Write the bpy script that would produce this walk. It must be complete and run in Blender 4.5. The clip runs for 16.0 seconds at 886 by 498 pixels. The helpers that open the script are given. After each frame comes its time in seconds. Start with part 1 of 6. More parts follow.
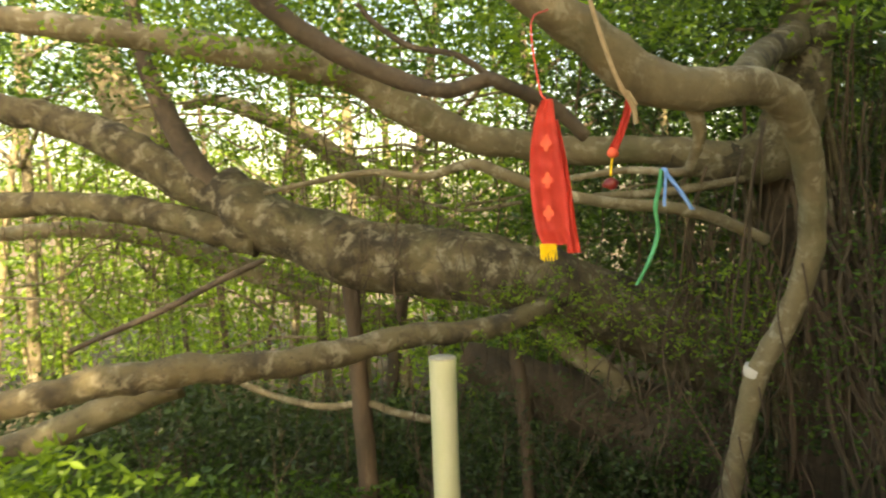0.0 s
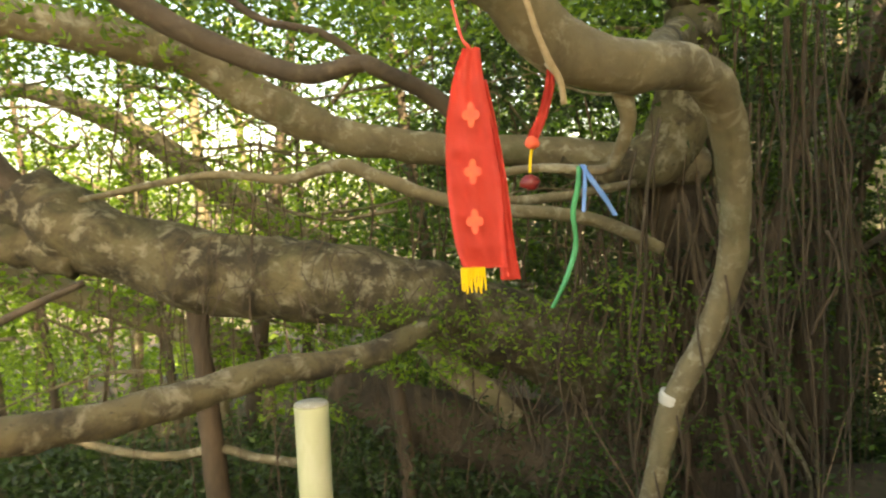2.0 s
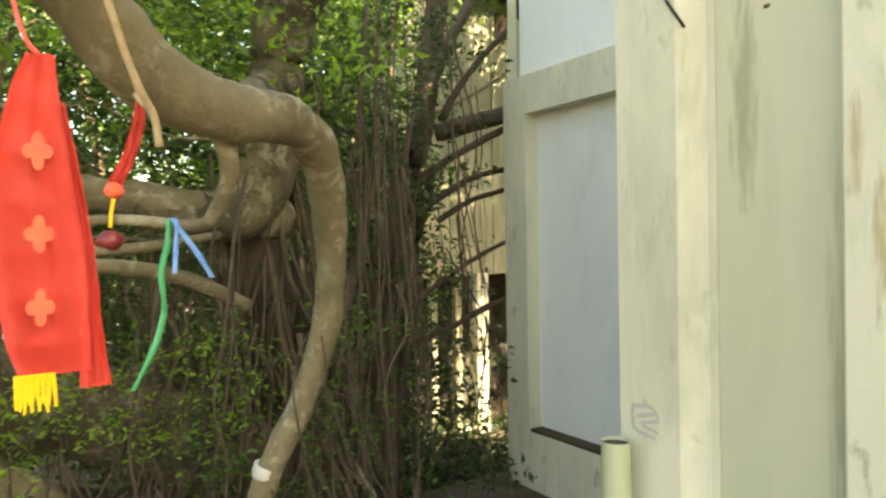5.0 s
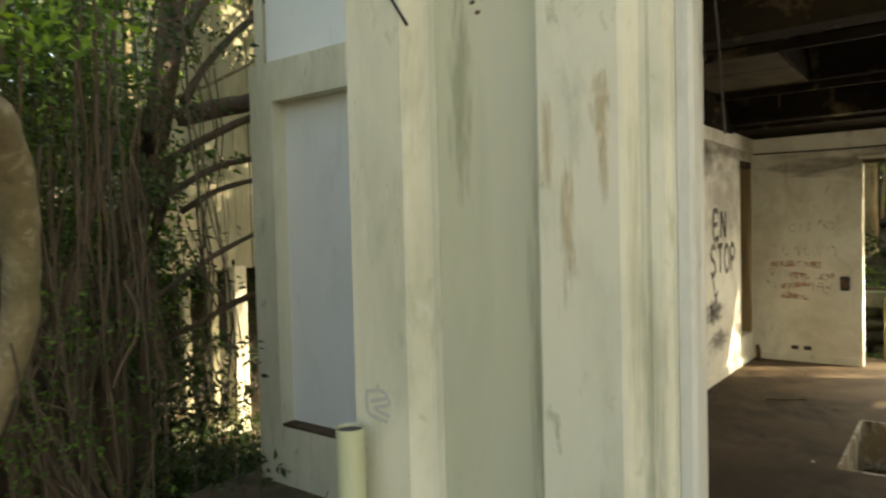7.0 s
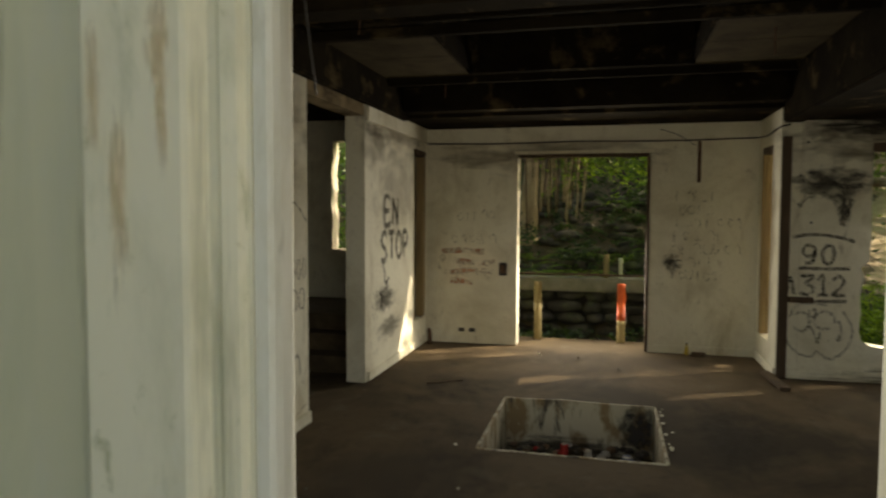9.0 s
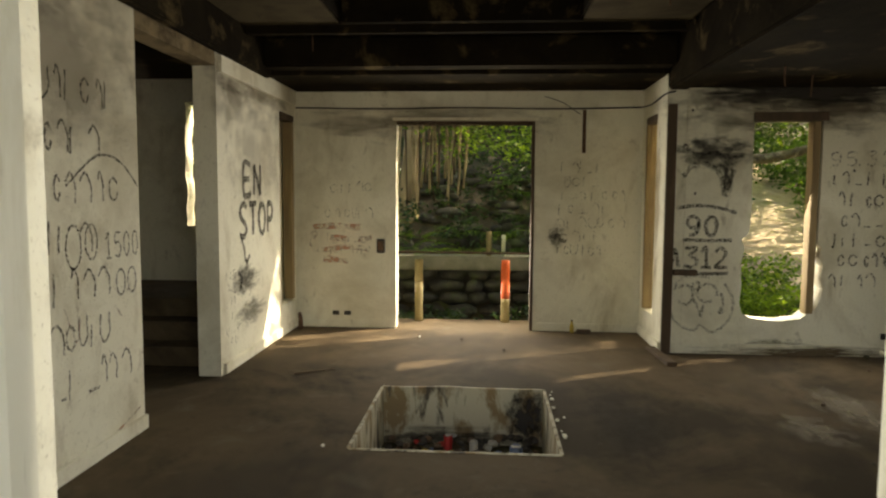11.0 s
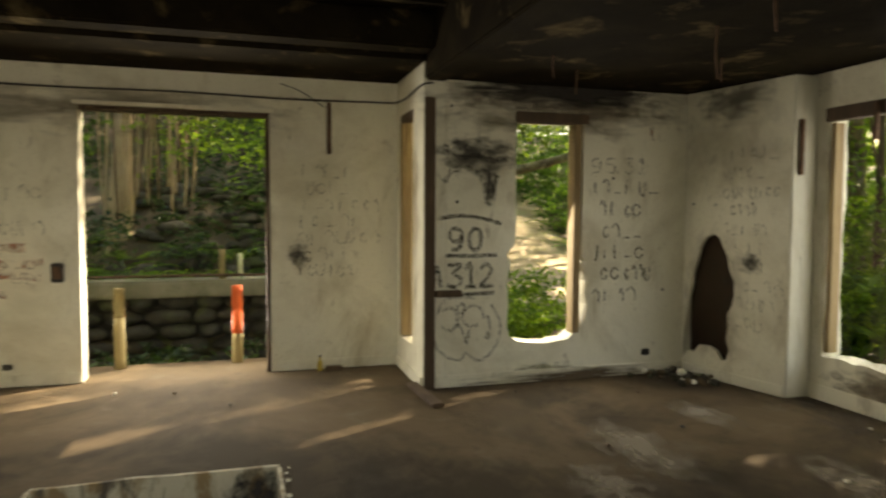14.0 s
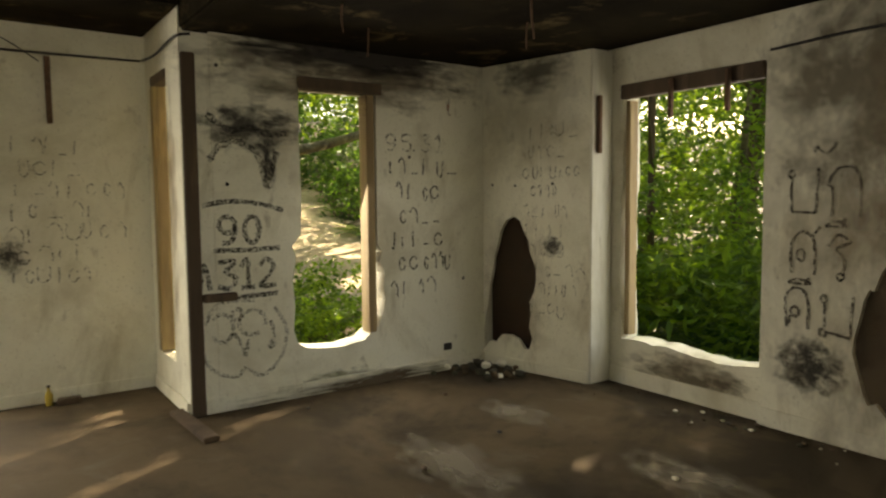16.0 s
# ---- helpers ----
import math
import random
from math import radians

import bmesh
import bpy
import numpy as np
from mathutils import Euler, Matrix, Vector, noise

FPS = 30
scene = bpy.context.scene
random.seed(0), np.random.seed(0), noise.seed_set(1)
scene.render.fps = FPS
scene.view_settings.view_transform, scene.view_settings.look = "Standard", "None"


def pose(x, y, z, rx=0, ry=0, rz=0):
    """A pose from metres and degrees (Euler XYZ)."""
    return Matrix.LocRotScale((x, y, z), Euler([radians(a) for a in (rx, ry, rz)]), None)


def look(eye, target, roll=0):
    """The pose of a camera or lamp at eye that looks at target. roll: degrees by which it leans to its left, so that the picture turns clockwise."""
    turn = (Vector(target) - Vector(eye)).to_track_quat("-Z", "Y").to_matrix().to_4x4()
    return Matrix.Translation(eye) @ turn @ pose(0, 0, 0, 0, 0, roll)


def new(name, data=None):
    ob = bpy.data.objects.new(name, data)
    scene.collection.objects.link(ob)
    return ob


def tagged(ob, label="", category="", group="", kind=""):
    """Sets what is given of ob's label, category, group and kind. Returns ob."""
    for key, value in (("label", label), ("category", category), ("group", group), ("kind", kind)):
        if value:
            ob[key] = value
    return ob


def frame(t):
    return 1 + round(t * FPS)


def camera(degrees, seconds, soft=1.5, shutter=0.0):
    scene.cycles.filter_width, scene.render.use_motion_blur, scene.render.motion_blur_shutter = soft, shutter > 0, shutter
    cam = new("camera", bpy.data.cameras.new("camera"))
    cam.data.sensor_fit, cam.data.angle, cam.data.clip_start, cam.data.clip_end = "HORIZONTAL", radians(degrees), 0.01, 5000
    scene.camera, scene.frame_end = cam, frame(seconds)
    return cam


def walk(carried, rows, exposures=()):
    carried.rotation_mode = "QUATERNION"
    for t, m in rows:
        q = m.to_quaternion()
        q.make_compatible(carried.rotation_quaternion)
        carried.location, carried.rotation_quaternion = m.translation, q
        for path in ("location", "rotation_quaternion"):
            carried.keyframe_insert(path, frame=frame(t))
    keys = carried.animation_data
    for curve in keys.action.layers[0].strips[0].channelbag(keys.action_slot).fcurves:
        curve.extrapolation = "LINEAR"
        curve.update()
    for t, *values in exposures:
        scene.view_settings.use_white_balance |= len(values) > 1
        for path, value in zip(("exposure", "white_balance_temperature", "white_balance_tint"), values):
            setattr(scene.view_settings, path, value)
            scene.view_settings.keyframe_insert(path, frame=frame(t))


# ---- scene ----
cam = camera(66.4, 16.0, soft=2.2, shutter=0.4)
PATH = [
    (0, (-0.932, -1.021, 1.732), (-1.407, 0.917, 1.597), -2.0),
    (0.5, (-1.017, -0.852, 1.737), (-1.348, 1.115, 1.597), -3.2),
    (1, (-1.075, -0.7, 1.721), (-1.338, 1.277, 1.567), -2.7),
    (1.5, (-1.099, -0.516, 1.712), (-1.303, 1.467, 1.55), -2.1),
    (2, (-1.119, -0.304, 1.722), (-1.2, 1.691, 1.598), -2.4),
    (2.5, (-1.126, -0.15, 1.719), (-1.083, 1.846, 1.593), -1.3),
    (3, (-1.128, -0.041, 1.729), (-0.819, 1.933, 1.64), -1.5),
    (3.5, (-1.157, 0.012, 1.746), (-0.601, 1.931, 1.677), -2.9),
    (4, (-1.162, 0.014, 1.752), (-0.393, 1.86, 1.706), -2.6),
    (4.2, (-1.159, 0.009, 1.756), (-0.32, 1.824, 1.712), -2.2),
    (6.3, (-1.121, -0.049, 1.78), (0.306, 1.353, 1.778), -1.1),
    (6.5, (-1.092, -0.067, 1.773), (0.379, 1.288, 1.761), -1.3),
    (7, (-1.01, -0.108, 1.761), (0.576, 1.109, 1.7), -1.4),
    (7.5, (-0.861, -0.176, 1.754), (0.813, 0.915, 1.684), -1.1),
    (8, (-0.681, -0.29, 1.743), (1.095, 0.627, 1.682), 0.1),
    (8.5, (-0.553, -0.411, 1.705), (1.318, 0.292, 1.644), -0.2),
    (9, (-0.343, -0.327, 1.716), (1.596, 0.15, 1.607), 0.2),
    (9.5, (-0.202, -0.329, 1.684), (1.779, -0.069, 1.579), -0.0),
    (9.7, (-0.146, -0.335, 1.682), (1.842, -0.146, 1.567), 0.3),
    (11.8, (0.739, -0.177, 1.53), (2.729, -0.07, 1.361), -0.3),
    (12, (0.843, -0.155, 1.562), (2.837, -0.088, 1.412), -1.1),
    (12.5, (1.07, -0.191, 1.494), (3.067, -0.206, 1.381), -1.6),
    (13, (1.285, -0.263, 1.429), (3.279, -0.388, 1.337), -1.0),
    (13.5, (1.471, -0.315, 1.537), (3.444, -0.622, 1.43), 0.7),
    (14, (1.7, -0.537, 1.528), (3.614, -1.108, 1.42), 0.3),
    (14.5, (1.917, -0.52, 1.513), (3.701, -1.415, 1.388), -1.4),
    (15, (2.112, -0.562, 1.53), (3.83, -1.574, 1.375), -1.3),
    (15.5, (2.286, -0.731, 1.487), (3.979, -1.785, 1.345), -1.1),
    (16, (2.504, -0.808, 1.509), (4.134, -1.958, 1.359), -0.5),
]
rows = [(t, look(e, g, r)) for t, e, g, r in PATH]
EXPOSURES = [(0.0, 2.1, 10000, 10), (1.5, 2.35, 9900, 10), (2.5, 2.35, 9900, 10), (3.2, 2.72, 9500, 10), (4.0, 2.78, 9200, 10), (6.5, 2.0, 8900, 10), (8.0, 1.38, 8800, 10),
             (9.0, 1.15, 8700, 10), (9.7, 1.35, 8700, 10), (12.0, 2.08, 8600, 10), (16.0, 1.95, 8800, 10)]
walk(cam, rows, EXPOSURES)

# ---- world and sun ----
world = bpy.data.worlds.new("sky")
scene.world = world
world.use_nodes = True
wn = world.node_tree.nodes
sky = wn.new("ShaderNodeTexSky")
sky.sky_type = "NISHITA"
sky.sun_disc = False
SUN_ELEV, SUN_AZ = radians(38), radians(-62)   # azimuth from +x towards +y
sky.sun_elevation = SUN_ELEV
sky.sun_rotation = radians(90) - SUN_AZ
sky.air_density, sky.dust_density = 1.2, 2.5
wn["Background"].inputs[1].default_value = 0.15
world.node_tree.links.new(sky.outputs[0], wn["Background"].inputs[0])
sun = new("sun", bpy.data.lights.new("sun", "SUN"))
sun.data.energy, sun.data.angle, sun.data.color = 5.0, radians(0.6), (1.0, 0.93, 0.80)
sd = Vector((math.cos(SUN_ELEV) * math.cos(SUN_AZ), math.cos(SUN_ELEV) * math.sin(SUN_AZ), math.sin(SUN_ELEV)))
sun.matrix_world = look(sd * 60, (0, 0, 0))


def sky_lamp(name, eye, target, w, h, watts):
    """An area lamp in an opening, for the sky's light that comes in there."""
    d = bpy.data.lights.new(name, "AREA")
    d.shape, d.size, d.size_y, d.energy, d.color = "RECTANGLE", w, h, watts, (0.93, 0.97, 1.0)
    o = new(name, d)
    o.matrix_world = look(eye, target)
    return o


sky_lamp("front_opening_light", (1.62, -0.2, 1.5), (6, -0.5, 1.35), 1.6, 2.8, 6.6)
sky_lamp("doorway_light", (8.45, 0.0, 1.3), (6, 0.0, 0.25), 1.4, 2.2, 24)
sky_lamp("wide_window_light", (5.5, -5.32, 1.4), (5.7, -3, 1.2), 1.1, 1.9, 3.0)
sky_lamp("narrow_window_light", (7.42, -3.2, 1.4), (5, -3.2, 0.0), 0.5, 1.9, 5.5)


# ---- materials ----
def mat(name, base, rough=0.85, metal=0.0):
    m = bpy.data.materials.new(name)
    m.use_nodes = True
    b = m.node_tree.nodes["Principled BSDF"]
    b.inputs["Base Color"].default_value = (*base, 1)
    b.inputs["Roughness"].default_value = rough
    b.inputs["Metallic"].default_value = metal
    return m, m.node_tree, b


def noise_tex(nt, scale, detail=6, rough=0.6, stretch=(1, 1, 1), distort=0.0):
    co = nt.nodes.new("ShaderNodeTexCoord")
    mp = nt.nodes.new("ShaderNodeMapping")
    mp.inputs["Scale"].default_value = stretch
    nz = nt.nodes.new("ShaderNodeTexNoise")
    nz.inputs["Scale"].default_value, nz.inputs["Detail"].default_value = scale, detail
    nz.inputs["Roughness"].default_value, nz.inputs["Distortion"].default_value = rough, distort
    nt.links.new(co.outputs["Object"], mp.inputs[0])
    nt.links.new(mp.outputs[0], nz.inputs["Vector"])
    return nz.outputs["Fac"]


def ramp(nt, fac, lo, hi):
    r = nt.nodes.new("ShaderNodeMapRange")
    r.inputs["From Min"].default_value, r.inputs["From Max"].default_value = lo, hi
    nt.links.new(fac, r.inputs["Value"])
    return r.outputs[0]


def blend(nt, fac, a, b):
    x = nt.nodes.new("ShaderNodeMix")
    x.data_type = "RGBA"
    nt.links.new(fac, x.inputs["Factor"])
    for v, s in ((a, x.inputs["A"]), (b, x.inputs["B"])):
        if isinstance(v, tuple):
            s.default_value = (*v, 1)
        else:
            nt.links.new(v, s)
    return x.outputs["Result"]


def bump(nt, b, fac, strength, dist=0.01):
    n = nt.nodes.new("ShaderNodeBump")
    n.inputs["Strength"].default_value, n.inputs["Distance"].default_value = strength, dist
    nt.links.new(fac, n.inputs["Height"])
    nt.links.new(n.outputs[0], b.inputs["Normal"])


def layered(name, base, layers, rough=0.85, bumps=(40, 0.3, 0.004), metal=0.0, spec=0.5):
    """base colour with layers of (colour, scale, lo, hi, stretch) stains, and fine relief."""
    m, nt, b = mat(name, base, rough, metal)
    b.inputs["Specular IOR Level"].default_value = spec
    col = base
    for c, scale, lo, hi, stretch in layers:
        col = blend(nt, ramp(nt, noise_tex(nt, scale, 8, 0.65, stretch, 0.4), lo, hi), col, c)
    if layers:
        nt.links.new(col, b.inputs["Base Color"])
    if bumps:
        bump(nt, b, noise_tex(nt, bumps[0], 8, 0.7), bumps[1], bumps[2])
    return m


ONE = (1, 1, 1)
PLASTER = layered("old_plaster", (0.80, 0.775, 0.65), [((0.42, 0.38, 0.28), 55, 0.58, 0.74, ONE),
    ((0.58, 0.54, 0.42), 1.2, 0.47, 0.68, ONE), ((0.42, 0.37, 0.25), 2.6, 0.56, 0.80, (1, 1, 0.4)),
    ((0.22, 0.18, 0.12), 7, 0.60, 0.85, (1, 1, 0.6)), ((0.13, 0.105, 0.075), 16, 0.66, 0.9, ONE), ((0.70, 0.68, 0.58), 20, 0.56, 0.8, ONE)], 0.92, (38, 0.45, 0.006))
BROWN_PLASTER = layered("brown_stained_plaster", (0.26, 0.20, 0.12), [((0.10, 0.075, 0.045), 3, 0.42, 0.62, ONE), ((0.38, 0.32, 0.22), 9, 0.6, 0.8, ONE)], 0.95, (30, 0.5, 0.006), spec=0.1)
FACADE = layered("weathered_paint", (0.75, 0.71, 0.54), [((0.47, 0.46, 0.29), 10, 0.60, 0.70, (1, 1, 0.45)),
    ((0.50, 0.49, 0.35), 1.6, 0.45, 0.75, (1, 1, 0.3)), ((0.40, 0.42, 0.27), 5, 0.56, 0.82, (1, 1, 0.25)),
    ((0.50, 0.30, 0.13), 7, 0.70, 0.86, (1, 1, 0.2)), ((0.72, 0.69, 0.56), 14, 0.55, 0.8, (1, 1, 0.3))], 0.7, (60, 0.2, 0.003))
FACADE_GREEN = layered("pale_green_paint", (0.59, 0.57, 0.40), [
    ((0.47, 0.48, 0.33), 1.8, 0.45, 0.75, (1, 1, 0.3)), ((0.56, 0.55, 0.43), 6, 0.5, 0.8, (1, 1, 0.25))], 0.65, (60, 0.15, 0.003))
PANEL_BLUE = layered("pale_blue_board", (0.84, 0.85, 0.82), [
    ((0.70, 0.72, 0.70), 1.7, 0.5, 0.8, (1, 1, 0.4)), ((0.62, 0.60, 0.50), 5, 0.6, 0.85, (1, 1, 0.3))], 0.55, (40, 0.1, 0.003))
WHITE_EDGE = layered("white_paint", (0.70, 0.68, 0.58), [((0.55, 0.52, 0.40), 8, 0.48, 0.75, (1, 1, 0.3)), ((0.30, 0.27, 0.2), 16, 0.62, 0.8, (1, 1, 0.12))], 0.6, (60, 0.2, 0.003))
CONCRETE = layered("stained_concrete", (0.115, 0.083, 0.05), [
    ((0.075, 0.054, 0.033), 1.1, 0.42, 0.68, ONE), ((0.14, 0.115, 0.08), 3.2, 0.55, 0.8, ONE),
    ((0.04, 0.032, 0.024), 7, 0.58, 0.85, ONE), ((0.15, 0.12, 0.085), 26, 0.6, 0.85, ONE), ((0.045, 0.033, 0.02), 0.55, 0.48, 0.6, ONE), ((0.17, 0.13, 0.085), 60, 0.66, 0.8, ONE)], 0.92, (30, 0.3, 0.006), spec=0.15)
CEILING = layered("sooty_ceiling", (0.022, 0.017, 0.010), [
    ((0.012, 0.009, 0.006), 1.4, 0.40, 0.62, ONE), ((0.11, 0.082, 0.042), 2.6, 0.56, 0.70, ONE),
    ((0.015, 0.012, 0.01), 6, 0.55, 0.8, ONE)], 0.95, (22, 0.6, 0.012), spec=0.03)
DARK_TIMBER = layered("dark_timber", (0.10, 0.065, 0.04), [
    ((0.05, 0.032, 0.02), 5, 0.4, 0.7, (1, 1, 0.1)), ((0.19, 0.13, 0.08), 12, 0.55, 0.8, (1, 1, 0.08))], 0.8, (45, 0.5, 0.004))
FRAME_TIMBER = layered("weathered_frame_timber", (0.34, 0.25, 0.13), [
    ((0.18, 0.12, 0.07), 5, 0.45, 0.7, (1, 1, 0.1)), ((0.45, 0.35, 0.2), 12, 0.55, 0.8, (1, 1, 0.08))], 0.8, (45, 0.5, 0.004))
# near-black colour that stands in for the shade inside the wall holes
HOLE_DARK = layered("hole_dark", (0.035, 0.02, 0.014), [((0.018, 0.012, 0.01), 6, 0.4, 0.7, ONE)], 0.95, (35, 0.9, 0.01), spec=0.1)
SOOT = layered("sooty_plaster", (0.50, 0.46, 0.35), [
    ((0.24, 0.17, 0.09), 5, 0.48, 0.6, (1, 1, 0.45)), ((0.08, 0.07, 0.055), 7, 0.53, 0.62, (1, 1, 0.3)), ((0.03, 0.026, 0.022), 1.6, 0.6, 0.7, ONE)], 0.9, (30, 0.5, 0.006))
BARK = layered("fig_bark", (0.155, 0.128, 0.066), [
    ((0.05, 0.04, 0.024), 3, 0.44, 0.60, ONE), ((0.27, 0.24, 0.16), 7, 0.52, 0.62, ONE), ((0.055, 0.045, 0.028), 24, 0.58, 0.7, ONE),
    ((0.13, 0.13, 0.06), 2.2, 0.55, 0.8, ONE), ((0.40, 0.38, 0.30), 18, 0.66, 0.8, ONE)], 0.9, (13, 1.0, 0.035))
BARK_PALE = layered("pale_bark", (0.22, 0.18, 0.10), [
    ((0.12, 0.095, 0.055), 4, 0.42, 0.68, ONE), ((0.36, 0.33, 0.23), 9, 0.52, 0.66, ONE), ((0.10, 0.10, 0.045), 1.6, 0.55, 0.75, ONE), ((0.42, 0.39, 0.30), 22, 0.68, 0.78, ONE)], 0.85, (15, 0.9, 0.025))
BARK_DARK = layered("dark_bark", (0.115, 0.085, 0.055), [
    ((0.065, 0.05, 0.035), 4, 0.42, 0.66, ONE), ((0.20, 0.16, 0.10), 9, 0.58, 0.8, ONE)], 0.9, (16, 1.0, 0.03))
ROOT = layered("aerial_root", (0.12, 0.082, 0.05), [
    ((0.055, 0.04, 0.025), 5, 0.42, 0.66, (1, 1, 0.2)), ((0.27, 0.205, 0.13), 9, 0.58, 0.8, (1, 1, 0.2))], 0.9, (40, 0.5, 0.005))
SHED_BOARD = layered("grey_cream_boards", (0.36, 0.34, 0.23), [((0.22, 0.21, 0.13), 2, 0.45, 0.7, (1, 1, 0.2)), ((0.46, 0.43, 0.3), 8, 0.55, 0.8, (1, 1, 0.2))], 0.85, (30, 0.3, 0.004))
# pale root colour, lightened further to carry the sun on the slope tree
ROOT_SUNLIT = layered("sunlit_root", (0.46, 0.36, 0.22), [((0.26, 0.19, 0.11), 5, 0.45, 0.66, (1, 1, 0.2))], 0.85, (40, 0.5, 0.005))
BAMBOO = layered("pale_green_tube", (0.52, 0.54, 0.34), [
    ((0.40, 0.41, 0.24), 3, 0.45, 0.75, (1, 1, 0.2)), ((0.60, 0.60, 0.45), 9, 0.55, 0.8, (1, 1, 0.3))], 0.5, (40, 0.1, 0.002))
SOIL = layered("forest_soil", (0.13, 0.095, 0.06), [
    ((0.06, 0.05, 0.03), 1.5, 0.42, 0.66, ONE), ((0.24, 0.18, 0.11), 5, 0.55, 0.8, ONE), ((0.07, 0.085, 0.03), 0.7, 0.5, 0.7, ONE)], 0.95, (20, 0.8, 0.03))
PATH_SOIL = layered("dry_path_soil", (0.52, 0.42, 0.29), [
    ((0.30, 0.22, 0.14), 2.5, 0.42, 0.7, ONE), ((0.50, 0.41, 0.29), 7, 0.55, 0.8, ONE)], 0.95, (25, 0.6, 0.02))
STONE = layered("dark_mossy_stone", (0.07, 0.064, 0.048), [
    ((0.03, 0.028, 0.023), 3, 0.4, 0.65, ONE), ((0.10, 0.12, 0.05), 2, 0.52, 0.75, ONE), ((0.17, 0.155, 0.12), 9, 0.6, 0.8, ONE)], 0.95, (16, 0.8, 0.02))
OLD_CONCRETE = layered("mossy_concrete", (0.27, 0.25, 0.18), [
    ((0.14, 0.14, 0.08), 2, 0.42, 0.7, ONE), ((0.36, 0.33, 0.25), 6, 0.55, 0.8, ONE)], 0.9, (26, 0.5, 0.01))
CHARCOAL = layered("charcoal_marks", (0.055, 0.05, 0.043), [((0.16, 0.15, 0.125), 30, 0.5, 0.75, ONE)], 0.95, None)
CHARCOAL_FAINT = layered("faint_charcoal_marks", (0.30, 0.285, 0.225), [((0.45, 0.43, 0.35), 25, 0.45, 0.7, ONE)], 0.95, None)
RED_CLOTH = layered("red_cloth", (0.86, 0.10, 0.075), [((0.78, 0.065, 0.05), 8, 0.45, 0.75, ONE)], 0.7, (180, 0.25, 0.002))
GOLD_CLOTH = layered("gold_print", (0.88, 0.15, 0.07), [((0.86, 0.10, 0.07), 45, 0.4, 0.7, ONE)], 0.8, None)
YELLOW_CLOTH = layered("yellow_fringe", (0.85, 0.58, 0.03), [((0.65, 0.40, 0.02), 20, 0.45, 0.75, ONE)], 0.8, None)
GREEN_CLOTH = layered("green_ribbon", (0.04, 0.33, 0.13), [((0.08, 0.42, 0.2), 20, 0.45, 0.75, ONE)], 0.6, None)
BLUE_CLOTH = layered("blue_ribbon", (0.13, 0.32, 0.72), [((0.25, 0.45, 0.8), 20, 0.45, 0.75, ONE)], 0.6, None)
CORD = layered("tan_cord", (0.42, 0.32, 0.19), [((0.30, 0.22, 0.12), 30, 0.45, 0.75, ONE)], 0.9, None)
BEAD = layered("dark_red_bead", (0.22, 0.02, 0.02), [((0.12, 0.01, 0.01), 20, 0.45, 0.75, ONE)], 0.35, None)
ORANGE = layered("orange_paint", (0.78, 0.13, 0.03), [((0.60, 0.10, 0.03), 9, 0.5, 0.8, ONE)], 0.6, (40, 0.2, 0.003))
POST_WOOD = layered("mossy_post_wood", (0.30, 0.23, 0.10), [((0.16, 0.13, 0.06), 6, 0.42, 0.7, (1, 1, 0.2))], 0.85, (40, 0.5, 0.004))
BLACK_PLASTIC = layered("black_plastic", (0.02, 0.018, 0.016), [], 0.5, None)
WHITE_TAPE = layered("white_tape", (0.52, 0.50, 0.44), [((0.55, 0.52, 0.45), 30, 0.45, 0.75, ONE)], 0.6, None)
STEEL = layered("rusty_steel", (0.16, 0.09, 0.055), [((0.07, 0.045, 0.03), 20, 0.45, 0.7, ONE)], 0.8, (60, 0.3, 0.002), 0.4)


def marks(name, colour, cover, scale=45):
    """Dry pigment on a wall: patchy, letting the plaster through."""
    m, nt, b = mat(name, colour, 0.95)
    f = ramp(nt, noise_tex(nt, scale, 6, 0.7), 0.62 - 0.3 * cover, 0.80 - 0.3 * cover)
    tr = nt.nodes.new("ShaderNodeBsdfTransparent")
    mx = nt.nodes.new("ShaderNodeMixShader")
    mu = nt.nodes.new("ShaderNodeMath")
    mu.operation = "MULTIPLY"
    nt.links.new(f, mu.inputs[0])
    mu.inputs[1].default_value = min(1.0, 0.35 + 0.6 * cover)
    nt.links.new(mu.outputs[0], mx.inputs[0])
    nt.links.new(tr.outputs[0], mx.inputs[1])
    nt.links.new(b.outputs[0], mx.inputs[2])
    nt.links.new(mx.outputs[0], nt.nodes["Material Output"].inputs["Surface"])
    return m


MARK_BLACK = marks("charcoal_strokes", (0.05, 0.045, 0.04), 0.85)
MARK_GREY = marks("worn_charcoal_strokes", (0.06, 0.054, 0.046), 0.8)
MARK_FAINT = marks("rubbed_charcoal_strokes", (0.09, 0.08, 0.065), 0.64)
MARK_RED = marks("faded_red_strokes", (0.60, 0.31, 0.21), 0.6, 9)


